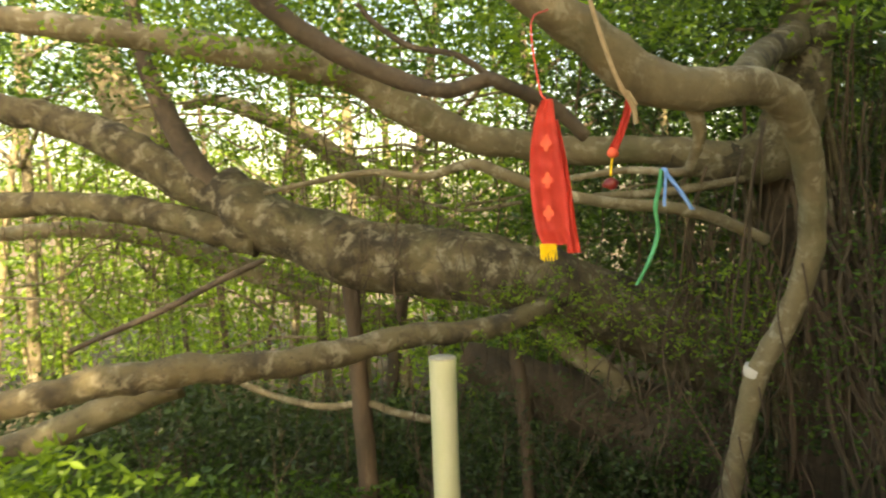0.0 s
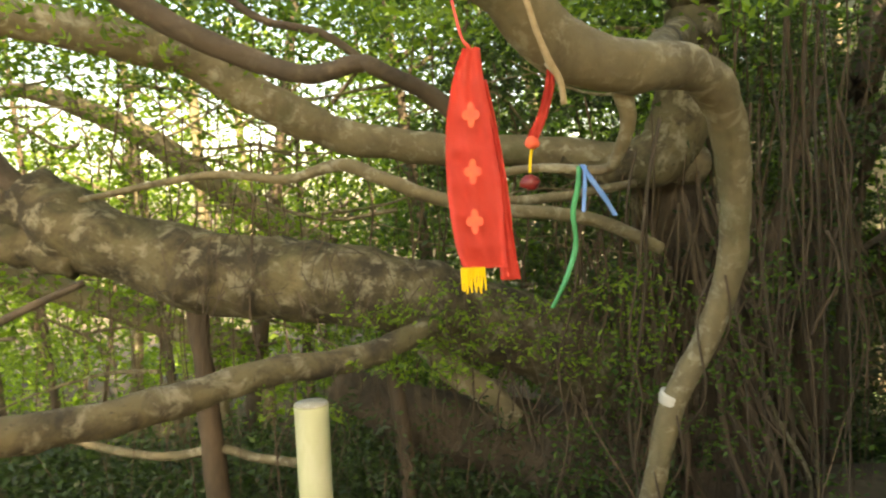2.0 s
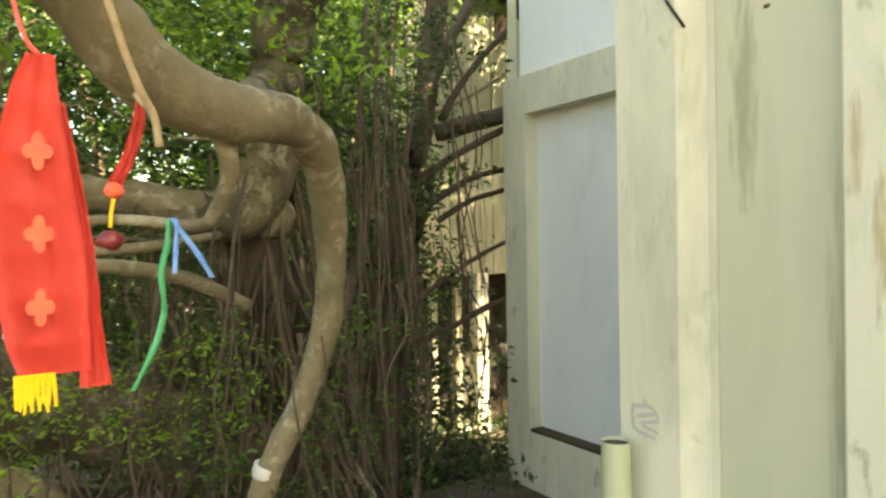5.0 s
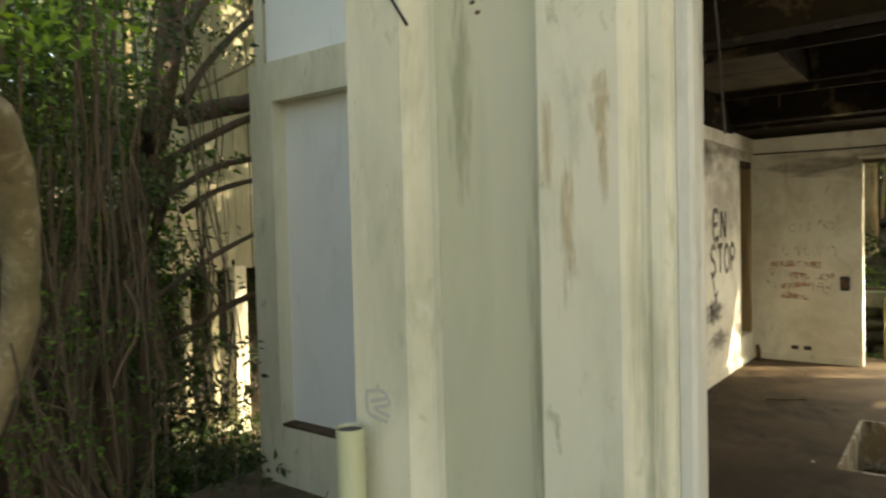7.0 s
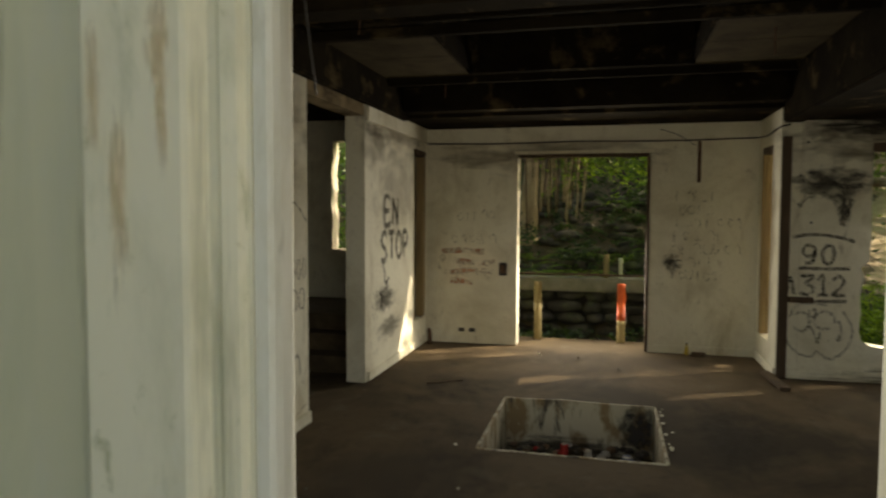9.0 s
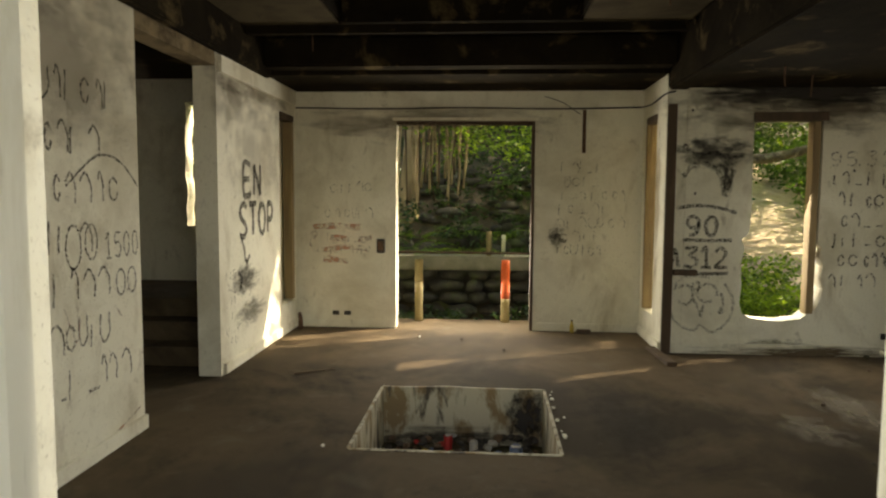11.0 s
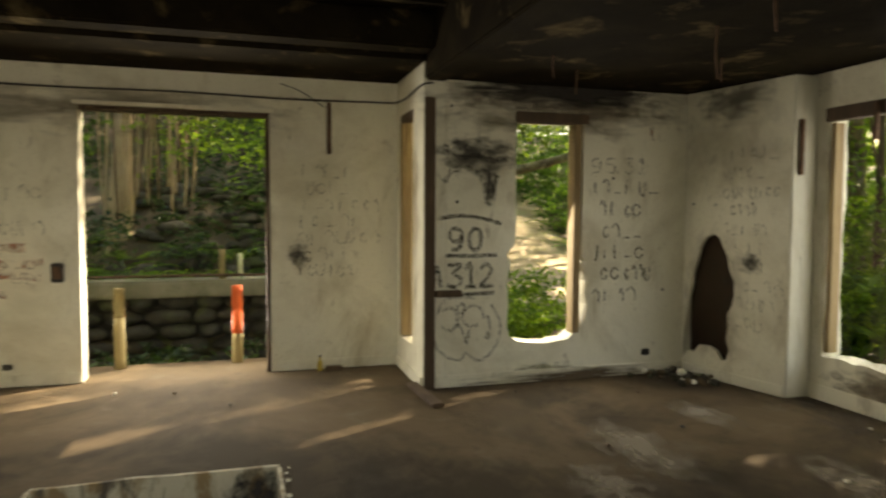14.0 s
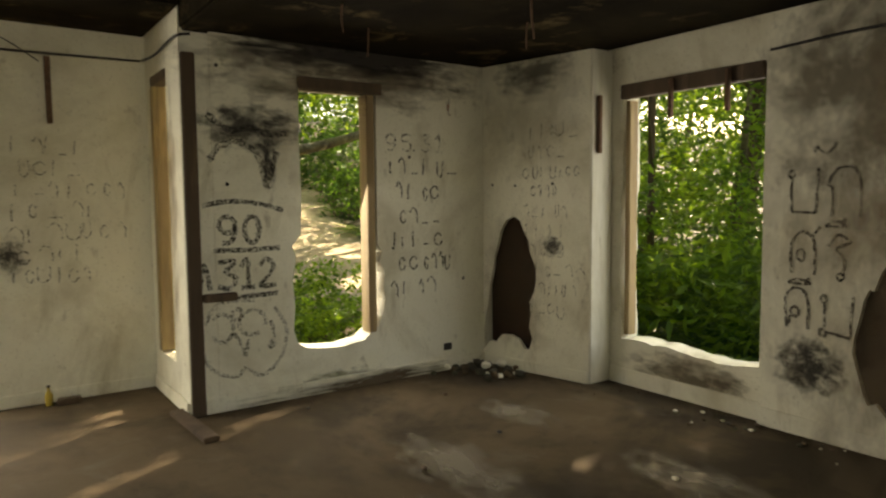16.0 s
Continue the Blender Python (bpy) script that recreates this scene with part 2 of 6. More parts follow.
def leaf_mat(name, dark, light, trans=0.45):
    m = bpy.data.materials.new(name)
    m.use_nodes = True
    nt = m.node_tree
    b = nt.nodes["Principled BSDF"]
    b.inputs["Roughness"].default_value = 0.42
    geo = nt.nodes.new("ShaderNodeNewGeometry")
    col = blend(nt, geo.outputs["Random Per Island"], dark, light)
    nt.links.new(col, b.inputs["Base Color"])
    tr = nt.nodes.new("ShaderNodeBsdfTranslucent")
    tcol = blend(nt, geo.outputs["Random Per Island"], tuple(c * 1.5 for c in dark), (light[0] * 2.0, light[1] * 1.9, light[2]))
    nt.links.new(tcol, tr.inputs["Color"])
    mx = nt.nodes.new("ShaderNodeMixShader")
    mx.inputs[0].default_value = trans
    nt.links.new(b.outputs[0], mx.inputs[1])
    nt.links.new(tr.outputs[0], mx.inputs[2])
    nt.links.new(mx.outputs[0], nt.nodes["Material Output"].inputs["Surface"])
    return m


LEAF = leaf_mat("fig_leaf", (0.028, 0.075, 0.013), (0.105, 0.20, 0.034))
# darker leaf copy: shade of inner, low and deep foliage put into the colour
LEAF_DARK_SHADE = leaf_mat("dark_shade_leaf", (0.018, 0.042, 0.014), (0.06, 0.11, 0.03), 0.3)
# brighter leaf copy: young shoots, and sunlight put into the leaf colour
LEAF_BRIGHT_LIT = leaf_mat("bright_lit_leaf", (0.07, 0.14, 0.018), (0.235, 0.37, 0.05), 0.5)
LITTER = leaf_mat("leaf_litter", (0.09, 0.06, 0.035), (0.24, 0.17, 0.10), 0.1)


# ---- mesh helpers ----
def mesh_of(bm, name, material, smooth=False):
    me = bpy.data.meshes.new(name)
    bm.normal_update()
    bm.to_mesh(me)
    bm.free()
    me.materials.append(material)
    if smooth:
        me.shade_smooth()
    return me


def part(name, bm, material, parent=None, label="", smooth=False):
    ob = new(name, mesh_of(bm, name, material, smooth))
    if parent:
        ob.parent = parent
    if label:
        ob["label"] = label
    return ob


def thing(name, bm, material, label, category, smooth=False, group="", kind=""):
    return tagged(part(name, bm, material, None, "", smooth), label, category, group, kind)


def empty(name, label, category, at=(0, 0, 0), group="", kind=""):
    ob = tagged(new(name), label, category, group, kind)
    ob.location = at
    return ob


def box(bm, x0, x1, y0, y1, z0, z1, bevel=0.0):
    r = bmesh.ops.create_cube(bm, size=1)
    bmesh.ops.scale(bm, vec=(x1 - x0, y1 - y0, z1 - z0), verts=r["verts"])
    bmesh.ops.translate(bm, vec=((x0 + x1) / 2, (y0 + y1) / 2, (z0 + z1) / 2), verts=r["verts"])
    if bevel:
        es = list({e for v in r["verts"] for e in v.link_edges})
        bmesh.ops.bevel(bm, geom=es, offset=bevel, segments=2, affect="EDGES")
    return bm


def boxed(*a, bevel=0.0):
    return box(bmesh.new(), *a, bevel=bevel)


def rag(u0, u1, v0, v1, rough=(0, 0, 0, 0), step=0.07, seed=0, corner=0.0):
    """A rectangular outline; rough gives how far its right, top, left and bottom sides are broken out."""
    rnd = random.Random(seed)
    pts = []
    sides = [((u1, v0), (u1, v1), (1, 0), rough[0]), ((u1, v1), (u0, v1), (0, 1), rough[1]),
             ((u0, v1), (u0, v0), (-1, 0), rough[2]), ((u0, v0), (u1, v0), (0, -1), rough[3])]
    for (a, b), (c, d), n, amp in sides:
        k = max(1, int(math.hypot(c - a, d - b) / step)) if amp else 1
        for i in range(k):
            f = i / k
            o = 0 if i == 0 else amp * (0.2 + 0.8 * noise.noise((seed * 7.3 + (a + (c - a) * f) * 3.1, (b + (d - b) * f) * 3.1, 0.5))) * math.sin(math.pi * f) ** 0.3 + amp * rnd.uniform(-0.15, 0.15)
            pts.append((a + (c - a) * f + n[0] * o, b + (d - b) * f + n[1] * o))
    return pts


def blob(cu, cv, ru, rv, seed=0, amp=0.25, k=26):
    return [(cu + ru * math.cos(a) * (1 + amp * noise.noise((math.cos(a) * 1.7 + seed, math.sin(a) * 1.7, seed * 1.3))),
             cv + rv * math.sin(a) * (1 + amp * noise.noise((math.cos(a) * 1.9, math.sin(a) * 1.9 + seed, 4.0)))) for a in (2 * math.pi * i / k for i in range(k))]


def slab(axis, p0, p1, outline, holes=()):
    """A wall: an outline with holes in the (u, v) plane, u the other level axis, from p0 to p1 along its axis."""
    bm = bmesh.new()
    edges = []
    for loop in (outline, *holes):
        vs = [bm.verts.new((p0, u, v) if axis == "x" else (u, p0, v) if axis == "y" else (u, v, p0)) for u, v in loop]
        edges += [bm.edges.new((vs[i], vs[(i + 1) % len(vs)])) for i in range(len(vs))]
    bmesh.ops.triangle_fill(bm, use_beauty=True, use_dissolve=False, edges=edges)
    r = bmesh.ops.extrude_face_region(bm, geom=bm.faces[:])
    d = p1 - p0
    bmesh.ops.translate(bm, vec=(d if axis == "x" else 0, d if axis == "y" else 0, d if axis == "z" else 0),
                        verts=[g for g in r["geom"] if isinstance(g, bmesh.types.BMVert)])
    bmesh.ops.recalc_face_normals(bm, faces=bm.faces[:])
    return bm


def rect(u0, u1, v0, v1):
    return [(u0, v0), (u1, v0), (u1, v1), (u0, v1)]


def smooth_path(pts, n=5):
    """Catmull-Rom through points of (x, y, z, radius)."""
    P = [np.array(p, float) for p in pts]
    P = [2 * P[0] - P[1]] + P + [2 * P[-1] - P[-2]]
    out = []
    for i in range(1, len(P) - 2):
        a, b, c, d = P[i - 1:i + 3]
        for k in range(n):
            t = k / n
            out.append(0.5 * (2 * b + (c - a) * t + (2 * a - 5 * b + 4 * c - d) * t * t + (3 * b - a - 3 * c + d) * t ** 3))
    out.append(P[-2])
    return out


def tube(bm, pts, sides=10, n=5, lump=0.1, seed=0.0, cap=True):
    """A tapered, uneven limb."""
    path = smooth_path(pts, n)
    up = Vector((0.13, 0.21, 0.97))
    rings = []
    for i, p in enumerate(path):
        a, b = path[max(0, i - 1)], path[min(len(path) - 1, i + 1)]
        d = Vector(b[:3] - a[:3]).normalized()
        s = d.cross(up)
        if s.length < 0.2:
            s = d.cross(Vector((1, 0, 0)))
        s.normalize()
        u = s.cross(d).normalized()
        c, r = Vector(p[:3]), max(0.002, float(p[3]))
        ring = []
        for k in range(sides):
            an = 2 * math.pi * k / sides
            o = s * math.cos(an) + u * math.sin(an)
            q = c + o * r
            ring.append(bm.verts.new(c + o * r * (1 + lump * 2 * noise.noise(q * (0.55 / max(r, 0.03)) + Vector((seed, 0, 0))) + lump * noise.noise(q * (1.6 / max(r, 0.03))))))
        rings.append(ring)
    for a, b in zip(rings, rings[1:]):
        for k in range(sides):
            bm.faces.new((a[k], a[(k + 1) % sides], b[(k + 1) % sides], b[k]))
    if cap:
        bm.faces.new(rings[0][::-1])
        bm.faces.new(rings[-1])
    return bm


def raw_mesh(name, verts, faces, material, smooth=False):
    me = bpy.data.meshes.new(name)
    me.from_pydata(verts, [], faces)
    me.materials.append(material)
    if smooth:
        me.shade_smooth()
    return me


def leaf_mesh(name, centres, size, material, rng, droop=0.3, aspect=0.45):
    """Many small folded leaves at the given centres, four triangles' worth of shape each."""
    n = len(centres)
    d = rng.normal(size=(n, 3))
    d[:, 2] = d[:, 2] * 0.6 - droop
    d /= np.linalg.norm(d, axis=1)[:, None]
    s = np.cross(d, rng.normal(size=(n, 3)))
    s /= np.linalg.norm(s, axis=1)[:, None]
    nn = np.cross(s, d)
    L = size * rng.uniform(0.6, 1.3, n)[:, None]
    W = L * aspect * 0.5
    c = np.asarray(centres)
    v = np.stack([c, c + d * L * 0.42 + s * W + nn * W * 0.5, c + d * L - nn * L * 0.12, c + d * L * 0.42 - s * W + nn * W * 0.5], 1).reshape(-1, 3)
    me = bpy.data.meshes.new(name)
    me.vertices.add(4 * n)
    me.vertices.foreach_set("co", v.ravel())
    tri = (np.arange(n)[:, None] * 4 + np.array([0, 1, 2, 0, 2, 3])[None]).ravel()
    me.loops.add(6 * n)
    me.loops.foreach_set("vertex_index", tri.astype(np.int32))
    me.polygons.add(2 * n)
    me.polygons.foreach_set("loop_start", np.arange(0, 6 * n, 3, dtype=np.int32))
    me.update(calc_edges=True)
    me.materials.append(material)
    return me


# ---- ground ----
def sstep(a, b, x):
    f = min(1, max(0, (x - a) / (b - a)))
    return f * f * (3 - 2 * f)


def ground_z(x, y):
    z = -0.08
    z -= (1.5 * sstep(1.3, 4.6, y) + 1.1 * sstep(4.6, 12, y)) * (1 - sstep(9, 14, x))
    s = sstep(1.5, 3.5, -y)                                   # the side with the path
    east = -0.5 * sstep(8.9, 9.4, x) + 1.07 * sstep(11.55, 11.75, x) + 8.0 * sstep(11.8, 32, x)
    east += 0.9 * sstep(11.8, 14.5, x)
    z += (1 - s) * east + s * (0.45 * sstep(8.6, 10, x) + 5.5 * sstep(9, 38, x))
    z += 4.0 * sstep(7, 40, -y) * (1 - sstep(8, 12, x))
    z += 2.0 * sstep(20, 70, y) + 6 * sstep(40, 200, math.hypot(x, y))
    far = min(1.0, max(0.0, (abs(x - 3) + abs(y) - 3) / 12))
    return z + 0.09 * far * noise.noise((x * 0.8, y * 0.8, 0)) + 0.3 * far * noise.noise((x * 0.13, y * 0.13, 3))


def axis_steps():
    a = [-0.0]
    while a[-1] < 700:
        a.append(a[-1] + (0.3 if a[-1] < 14 else 1.0 if a[-1] < 40 else a[-1] * 0.25))
    return [-v for v in a[:0:-1]] + a


GS = axis_steps()
HX0, HX1, HY0, HY1 = 1.3, 8.9, -5.6, 5.7
gv = [(x + 3, y, ground_z(x + 3, y) if not (HX0 < x + 3 < HX1 and HY0 < y < HY1) else -0.7) for x in GS for y in GS]
k = len(GS)
gf = [(i * k + j, (i + 1) * k + j, (i + 1) * k + j + 1, i * k + j + 1) for i in range(k - 1) for j in range(k - 1)]
tagged(new("ground", raw_mesh("ground", gv, gf, SOIL, True)), "dark leaf-strewn forest soil sloping away round the house", "ground", kind="structure")

# ---- house: floors ----
TOP = 3.35
PIT = (4.41, 5.79, -0.74, 0.585)
FLOOR_LABEL = "bare stained brown concrete floor with a square pit"
thing("floor", slab("z", -0.18, 0.0, rect(1.35, 8.95, -5.35, 2.12), [rect(PIT[0], PIT[1], PIT[2], PIT[3])]), CONCRETE, FLOOR_LABEL, "floor", kind="structure")
thing("floor_stairwell", boxed(3.45, 8.95, 2.12, 5.6, -0.18, -0.003), CONCRETE, "dark bare concrete floor of the stairwell", "floor", kind="structure")

pit = empty("fire_pit", "square sunken concrete pit with soot-stained sides", "pit", (5.1, 0, -0.5))


def under(ob, parent):
    ob.parent = parent
    ob.matrix_parent_inverse = Matrix.Translation(parent.location).inverted()
    return ob


def add(name, bm, material, parent, label="", smooth=False):
    """A part of a thing that stands away from the origin."""
    return under(part(name, bm, material, None, label, smooth), parent)


x0, x1, y0, y1 = PIT
add("pit_wall", boxed(x1, x1 + 0.1, y0 - 0.1, y1 + 0.1, -0.55, -0.185), SOOT, pit)
add("pit_lining", slab("x", x1 - 0.012, x1 + 0.012, rag(y0 + 0.002, y1 - 0.002, -0.5, 0.012, (0, 0.01, 0, 0), seed=4)), SOOT, pit, "scorched plaster side")
add("pit_lining", boxed(x0 - 0.012, x0 + 0.012, y0 + 0.002, y1 - 0.002, -0.5, 0.006), SOOT, pit)
add("pit_lining", boxed(x0 + 0.014, x1 - 0.014, y0 - 0.012, y0 + 0.012, -0.5, 0.006), SOOT, pit)
add("pit_lining", boxed(x0 + 0.014, x1 - 0.014, y1 - 0.012, y1 + 0.012, -0.5, 0.006), SOOT, pit)
add("pit_floor", boxed(x0 - 0.05, x1 + 0.05, y0 - 0.05, y1 + 0.05, -0.56, -0.46), SOIL, pit)

# ---- house: walls ----
thing("wall_east", slab("x", 8.3, 8.5, [(-2.23, 0), (-0.80, 0), (-0.80, 2.45), (0.82, 2.45), (0.82, 0), (5.55, 0), (5.55, TOP), (-2.23, TOP)],
      [rag(2.75, 3.36, 1.2, 2.67, (0.05, 0.03, 0.05, 0.05), seed=12)]), PLASTER, "grimy cream plaster wall with graffiti round a doorway", "wall", kind="structure")
thing("wall_alcove_north", slab("y", 2.03, 2.23, rect(5.99, 8.297, 0, TOP), [rag(7.72, 8.22, 0.34, 2.5, (0, 0, 0.02, 0.02), seed=3)]), PLASTER,
      "cream plaster wall with large black lettering and a tall slit window", "wall", kind="structure")
thing("wall_north", boxed(1.72, 4.68, 2.03, 2.23, 0, TOP), PLASTER, "cream plaster wall covered in black scribbles", "wall", kind="structure")
thing("lintel_north", boxed(4.683, 5.987, 2.035, 2.225, 2.66, TOP), BROWN_PLASTER, "brown-stained plastered lintel over the stair opening", "lintel", kind="structure")
thing("wall_recess_south", slab("y", -2.23, -2.03, rect(7.29, 8.297, 0, TOP), [rag(7.66, 8.14, 0.32, 2.46, (0, 0, 0.0, 0.0), seed=5)]), PLASTER,
      "cream plaster side wall with a tall slit window", "wall", kind="structure")
NW = [(-2.88, 2.34), (-3.54, 2.34), (-3.535, 1.14), (-3.575, 1.08), (-3.55, 1.0), (-3.6, 0.9), (-3.585, 0.78), (-3.61, 0.68), (-3.58, 0.55), (-3.53, 0.46), (-3.46, 0.42), (-3.40, 0.37),
      (-3.30, 0.36), (-3.22, 0.345), (-3.1, 0.35), (-3.0, 0.36), (-2.9, 0.375), (-2.83, 0.42), (-2.8, 0.52), (-2.815, 0.7), (-2.80, 0.9), (-2.83, 1.08), (-2.80, 1.16), (-2.87, 1.24), (-2.885, 1.5), (-2.875, 1.9)]
thing("wall_east_south", slab("x", 7.29, 7.49, rect(-4.95, -2.233, 0, TOP), [NW]), PLASTER,
      "pale plaster wall with charcoal numbers and a broken-out window", "wall", kind="structure")
HOLE = [(7.275, 0.14), (7.28, 0.3), (7.265, 0.42), (7.23, 0.58), (7.215, 0.72), (7.18, 0.86), (7.165, 0.98), (7.12, 1.1), (7.09, 1.22), (7.03, 1.31), (6.95, 1.345), (6.88, 1.31), (6.84, 1.22), (6.79, 1.14), (6.775, 1.04),
        (6.72, 0.92), (6.71, 0.8), (6.735, 0.7), (6.78, 0.61), (6.765, 0.5), (6.785, 0.4), (6.75, 0.3), (6.78, 0.2), (6.83, 0.19), (6.89, 0.27), (6.98, 0.3), (7.08, 0.29), (7.15, 0.21), (7.21, 0.22)]
SW = -4.63                                   # the south wall's face where it leaves the corner; the wall runs askew from there
SKEW = Matrix.Translation((7.29, SW, 0)) @ Matrix.Rotation(radians(12), 4, "Z") @ Matrix.Translation((-7.29, -SW, 0))


def skewed(ob):
    ob.matrix_world = SKEW @ ob.matrix_basis
    return ob


skewed(thing("wall_south", slab("y", SW - 0.035, SW, rect(6.2, 7.287, 0, TOP), [HOLE]), PLASTER, "grimy plaster wall with a large ragged hole", "wall", kind="structure"))
skewed(thing("hole_backing", boxed(6.23, 7.25, SW - 0.2, SW - 0.08, 0, TOP), HOLE_DARK, "near-black backing sheet for the shade inside the broken wall", "wall", kind="structure"))
BW = rag(4.93, 6.1, 0.36, 2.34, (0.03, 0, 0.02, 0.045), step=0.06, seed=31)
thing("wall_window_south", slab("y", -5.3, -5.1, rect(4.9, 6.32, 0, TOP), [BW]), PLASTER, "plaster wall under a wide glassless window", "wall", kind="structure")
thing("wall_south_west", slab("y", -5.08, -5.04, rect(1.72, 4.897, 0, TOP), [blob(4.13, 0.66, 0.17, 0.44, 8, 0.35), ]), PLASTER,
      "stained plaster wall with large black Thai lettering", "wall", kind="structure")
thing("hole_backing_west", boxed(1.72, 4.897, -5.3, -5.12, 0, TOP), HOLE_DARK, "near-black backing sheet for the shade inside the broken wall", "wall", kind="structure")
thing("wall_pier_south", boxed(6.205, 6.30, -5.097, -4.86, 0, TOP, bevel=0.006), WHITE_EDGE, "narrow white-painted pier beside the wide window", "pier", kind="structure")
# dark sheet behind the knocked-out patch, painted as its shade
thing("partition_back", boxed(1.72, 3.018, -2.4, -2.243, 0, TOP), HOLE_DARK, "near-black backing sheet for the shade in the knocked-out patch", "wall", kind="structure")
thing("partition_south", slab("y", -2.24, -2.2, rect(1.72, 3.02, 0, TOP), [blob(2.91, 1.66, 0.085, 0.18, 5, 0.35)]), PLASTER, "plaster partition end with a knocked-out patch", "wall", kind="structure")
thing("stairwell_wall", boxed(3.45, 8.297, 5.35, 5.55, 0, TOP), PLASTER, "shadowed plaster wall of the stairwell", "wall", kind="structure")

# ---- front ----
def prism(profile, z0, z1):
    bm = bmesh.new()
    a = [bm.verts.new((x, y, z0)) for x, y in profile]
    b = [bm.verts.new((x, y, z1)) for x, y in profile]
    n = len(profile)
    bm.faces.new(a[::-1])
    bm.faces.new(b)
    for i in range(n):
        bm.faces.new((a[i], a[(i + 1) % n], b[(i + 1) % n], b[i]))
    bmesh.ops.recalc_face_normals(bm, faces=bm.faces[:])
    return bm


pier = empty("front_pier_north", "weathered cream pier with vertical mouldings and rust streaks", "pier", (1.6, 1.5, -0.2), kind="structure")
add("moulding", prism([(1.72, 2.378), (1.46, 2.378), (1.46, 2.02), (1.475, 2.0), (1.555, 1.95), (1.565, 1.93), (1.565, 1.885), (1.72, 1.885)], -0.3, 6.2), FACADE, pier)
add("recessed_face", prism([(1.72, 1.883), (1.57, 1.883), (1.575, 1.293), (1.72, 1.293)], -0.3, 6.2), FACADE_GREEN, pier, "pale green recessed face")
add("moulding", prism([(1.72, 1.29), (1.47, 1.29), (1.462, 1.28), (1.456, 0.93), (1.465, 0.912), (1.515, 0.87), (1.52, 0.845), (1.505, 0.825), (1.515, 0.775), (1.545, 0.76), (1.545, 0.743), (1.72, 0.743)], -0.3, 6.2), FACADE, pier)
add("door_jamb", prism([(1.70, 0.74), (1.55, 0.74), (1.55, 0.695), (1.565, 0.68), (1.60, 0.672), (1.70, 0.685)], -0.05, 6.2), WHITE_EDGE, pier, "white-painted jamb")
thing("wall_front_north", boxed(1.722, 1.9, 0.78, 2.027, 0, TOP), PLASTER, "shadowed back of the front pier", "wall", kind="structure")

pier2 = empty("front_pier_south", "weathered cream pier with a cracked white jamb", "pier", (1.6, -1.6, -0.2), kind="structure")
add("door_jamb", prism([(1.70, -1.05), (1.56, -1.03), (1.545, -1.03), (1.53, -1.045), (1.53, -1.1), (1.70, -1.1)], -0.05, 6.2), WHITE_EDGE, pier2, "white-painted jamb")
add("moulding", prism([(1.72, -1.102), (1.515, -1.102), (1.515, -1.125), (1.535, -1.14), (1.505, -1.165), (1.50, -1.215), (1.47, -1.265), (1.462, -1.285), (1.462, -1.625), (1.72, -1.625)], -0.3, 6.2), FACADE, pier2)
add("recessed_face", prism([(1.72, -1.627), (1.57, -1.627), (1.57, -2.265), (1.72, -2.265)], -0.3, 6.2), FACADE_GREEN, pier2, "pale green recessed face")
thing("wall_front_south", boxed(1.52, 1.717, -5.3, -2.268, -0.3, 6.2), FACADE, "weathered cream front wall", "wall", kind="structure")
thing("wall_front_top", boxed(1.57, 1.715, -1.02, 0.66, 2.95, 6.2), FACADE, "weathered cream wall over the entrance", "wall", kind="structure")
thing("front_return", boxed(1.722, 3.248, 2.25, 2.40, -0.5, 6.2), FACADE, "weathered cream return wall", "wall", kind="structure")

blind = empty("blind_window", "cream framed blind window with a pale blue-grey board", "blind window", (3.3, 4.3, -0.6), kind="structure")
add("window_frame", slab("x", 3.20, 3.38, rect(2.402, 5.49, -1.2, 3.40), [rect(3.2, 5.155, -0.13, 3.02)]), FACADE, blind)
add("board", boxed(3.36, 3.44, 3.1, 5.25, -0.18, 3.1), PANEL_BLUE, blind, "pale blue-grey board")
add("window_sill", boxed(3.212, 3.357, 3.205, 5.15, -0.129, -0.10), CONCRETE, blind, "sill covered with dark litter")
thing("wall_north_upper", boxed(3.33, 3.44, 2.402, 5.37, 3.403, 6.2), PANEL_BLUE, "pale grey wall above the ledge", "wall", kind="structure")
thing("wall_outer_north", boxed(3.442, 8.5, 5.56, 5.7, -1.9, 6.2), FACADE, "weathered outer wall", "wall", kind="structure")

pipe = empty("pipe", "pale capless plastic pipe standing against the pier", "pipe", (1.305, 2.27, -0.1))
bm = bmesh.new()
tube(bm, [(1.305, 2.27, -0.2, 0.072), (1.305, 2.27, 0.3, 0.070), (1.305, 2.27, 0.80, 0.070)], 20, 3, 0.01, cap=False)
add("tube", bm, BAMBOO, pipe, smooth=True)
bm = bmesh.new()
bmesh.ops.create_circle(bm, cap_ends=True, radius=0.066, segments=20, matrix=Matrix.Translation((1.305, 2.27, 0.785)))
add("mouth", bm, CHARCOAL, pipe, "dark disc inside the mouth")

# ---- ceilings and beams ----
thing("ceiling_south", slab("z", 2.66, 2.9, rect(1.72, 7.288, -5.03, -2.235)), CEILING, "low soot-blackened plaster ceiling", "ceiling", kind="structure")
thing("ceiling_hall", slab("z", 3.12, 3.3, rect(1.9, 8.297, -2.03, 2.03), [rect(4.6, 6.45, -1.05, 1.05)]), CEILING, "soot-blackened ceiling with a missing panel", "ceiling", kind="structure")
thing("ceiling_void", boxed(4.5, 6.55, -1.15, 1.15, 3.72, 3.8), CEILING, "dark void above the missing ceiling panel", "ceiling", kind="structure")
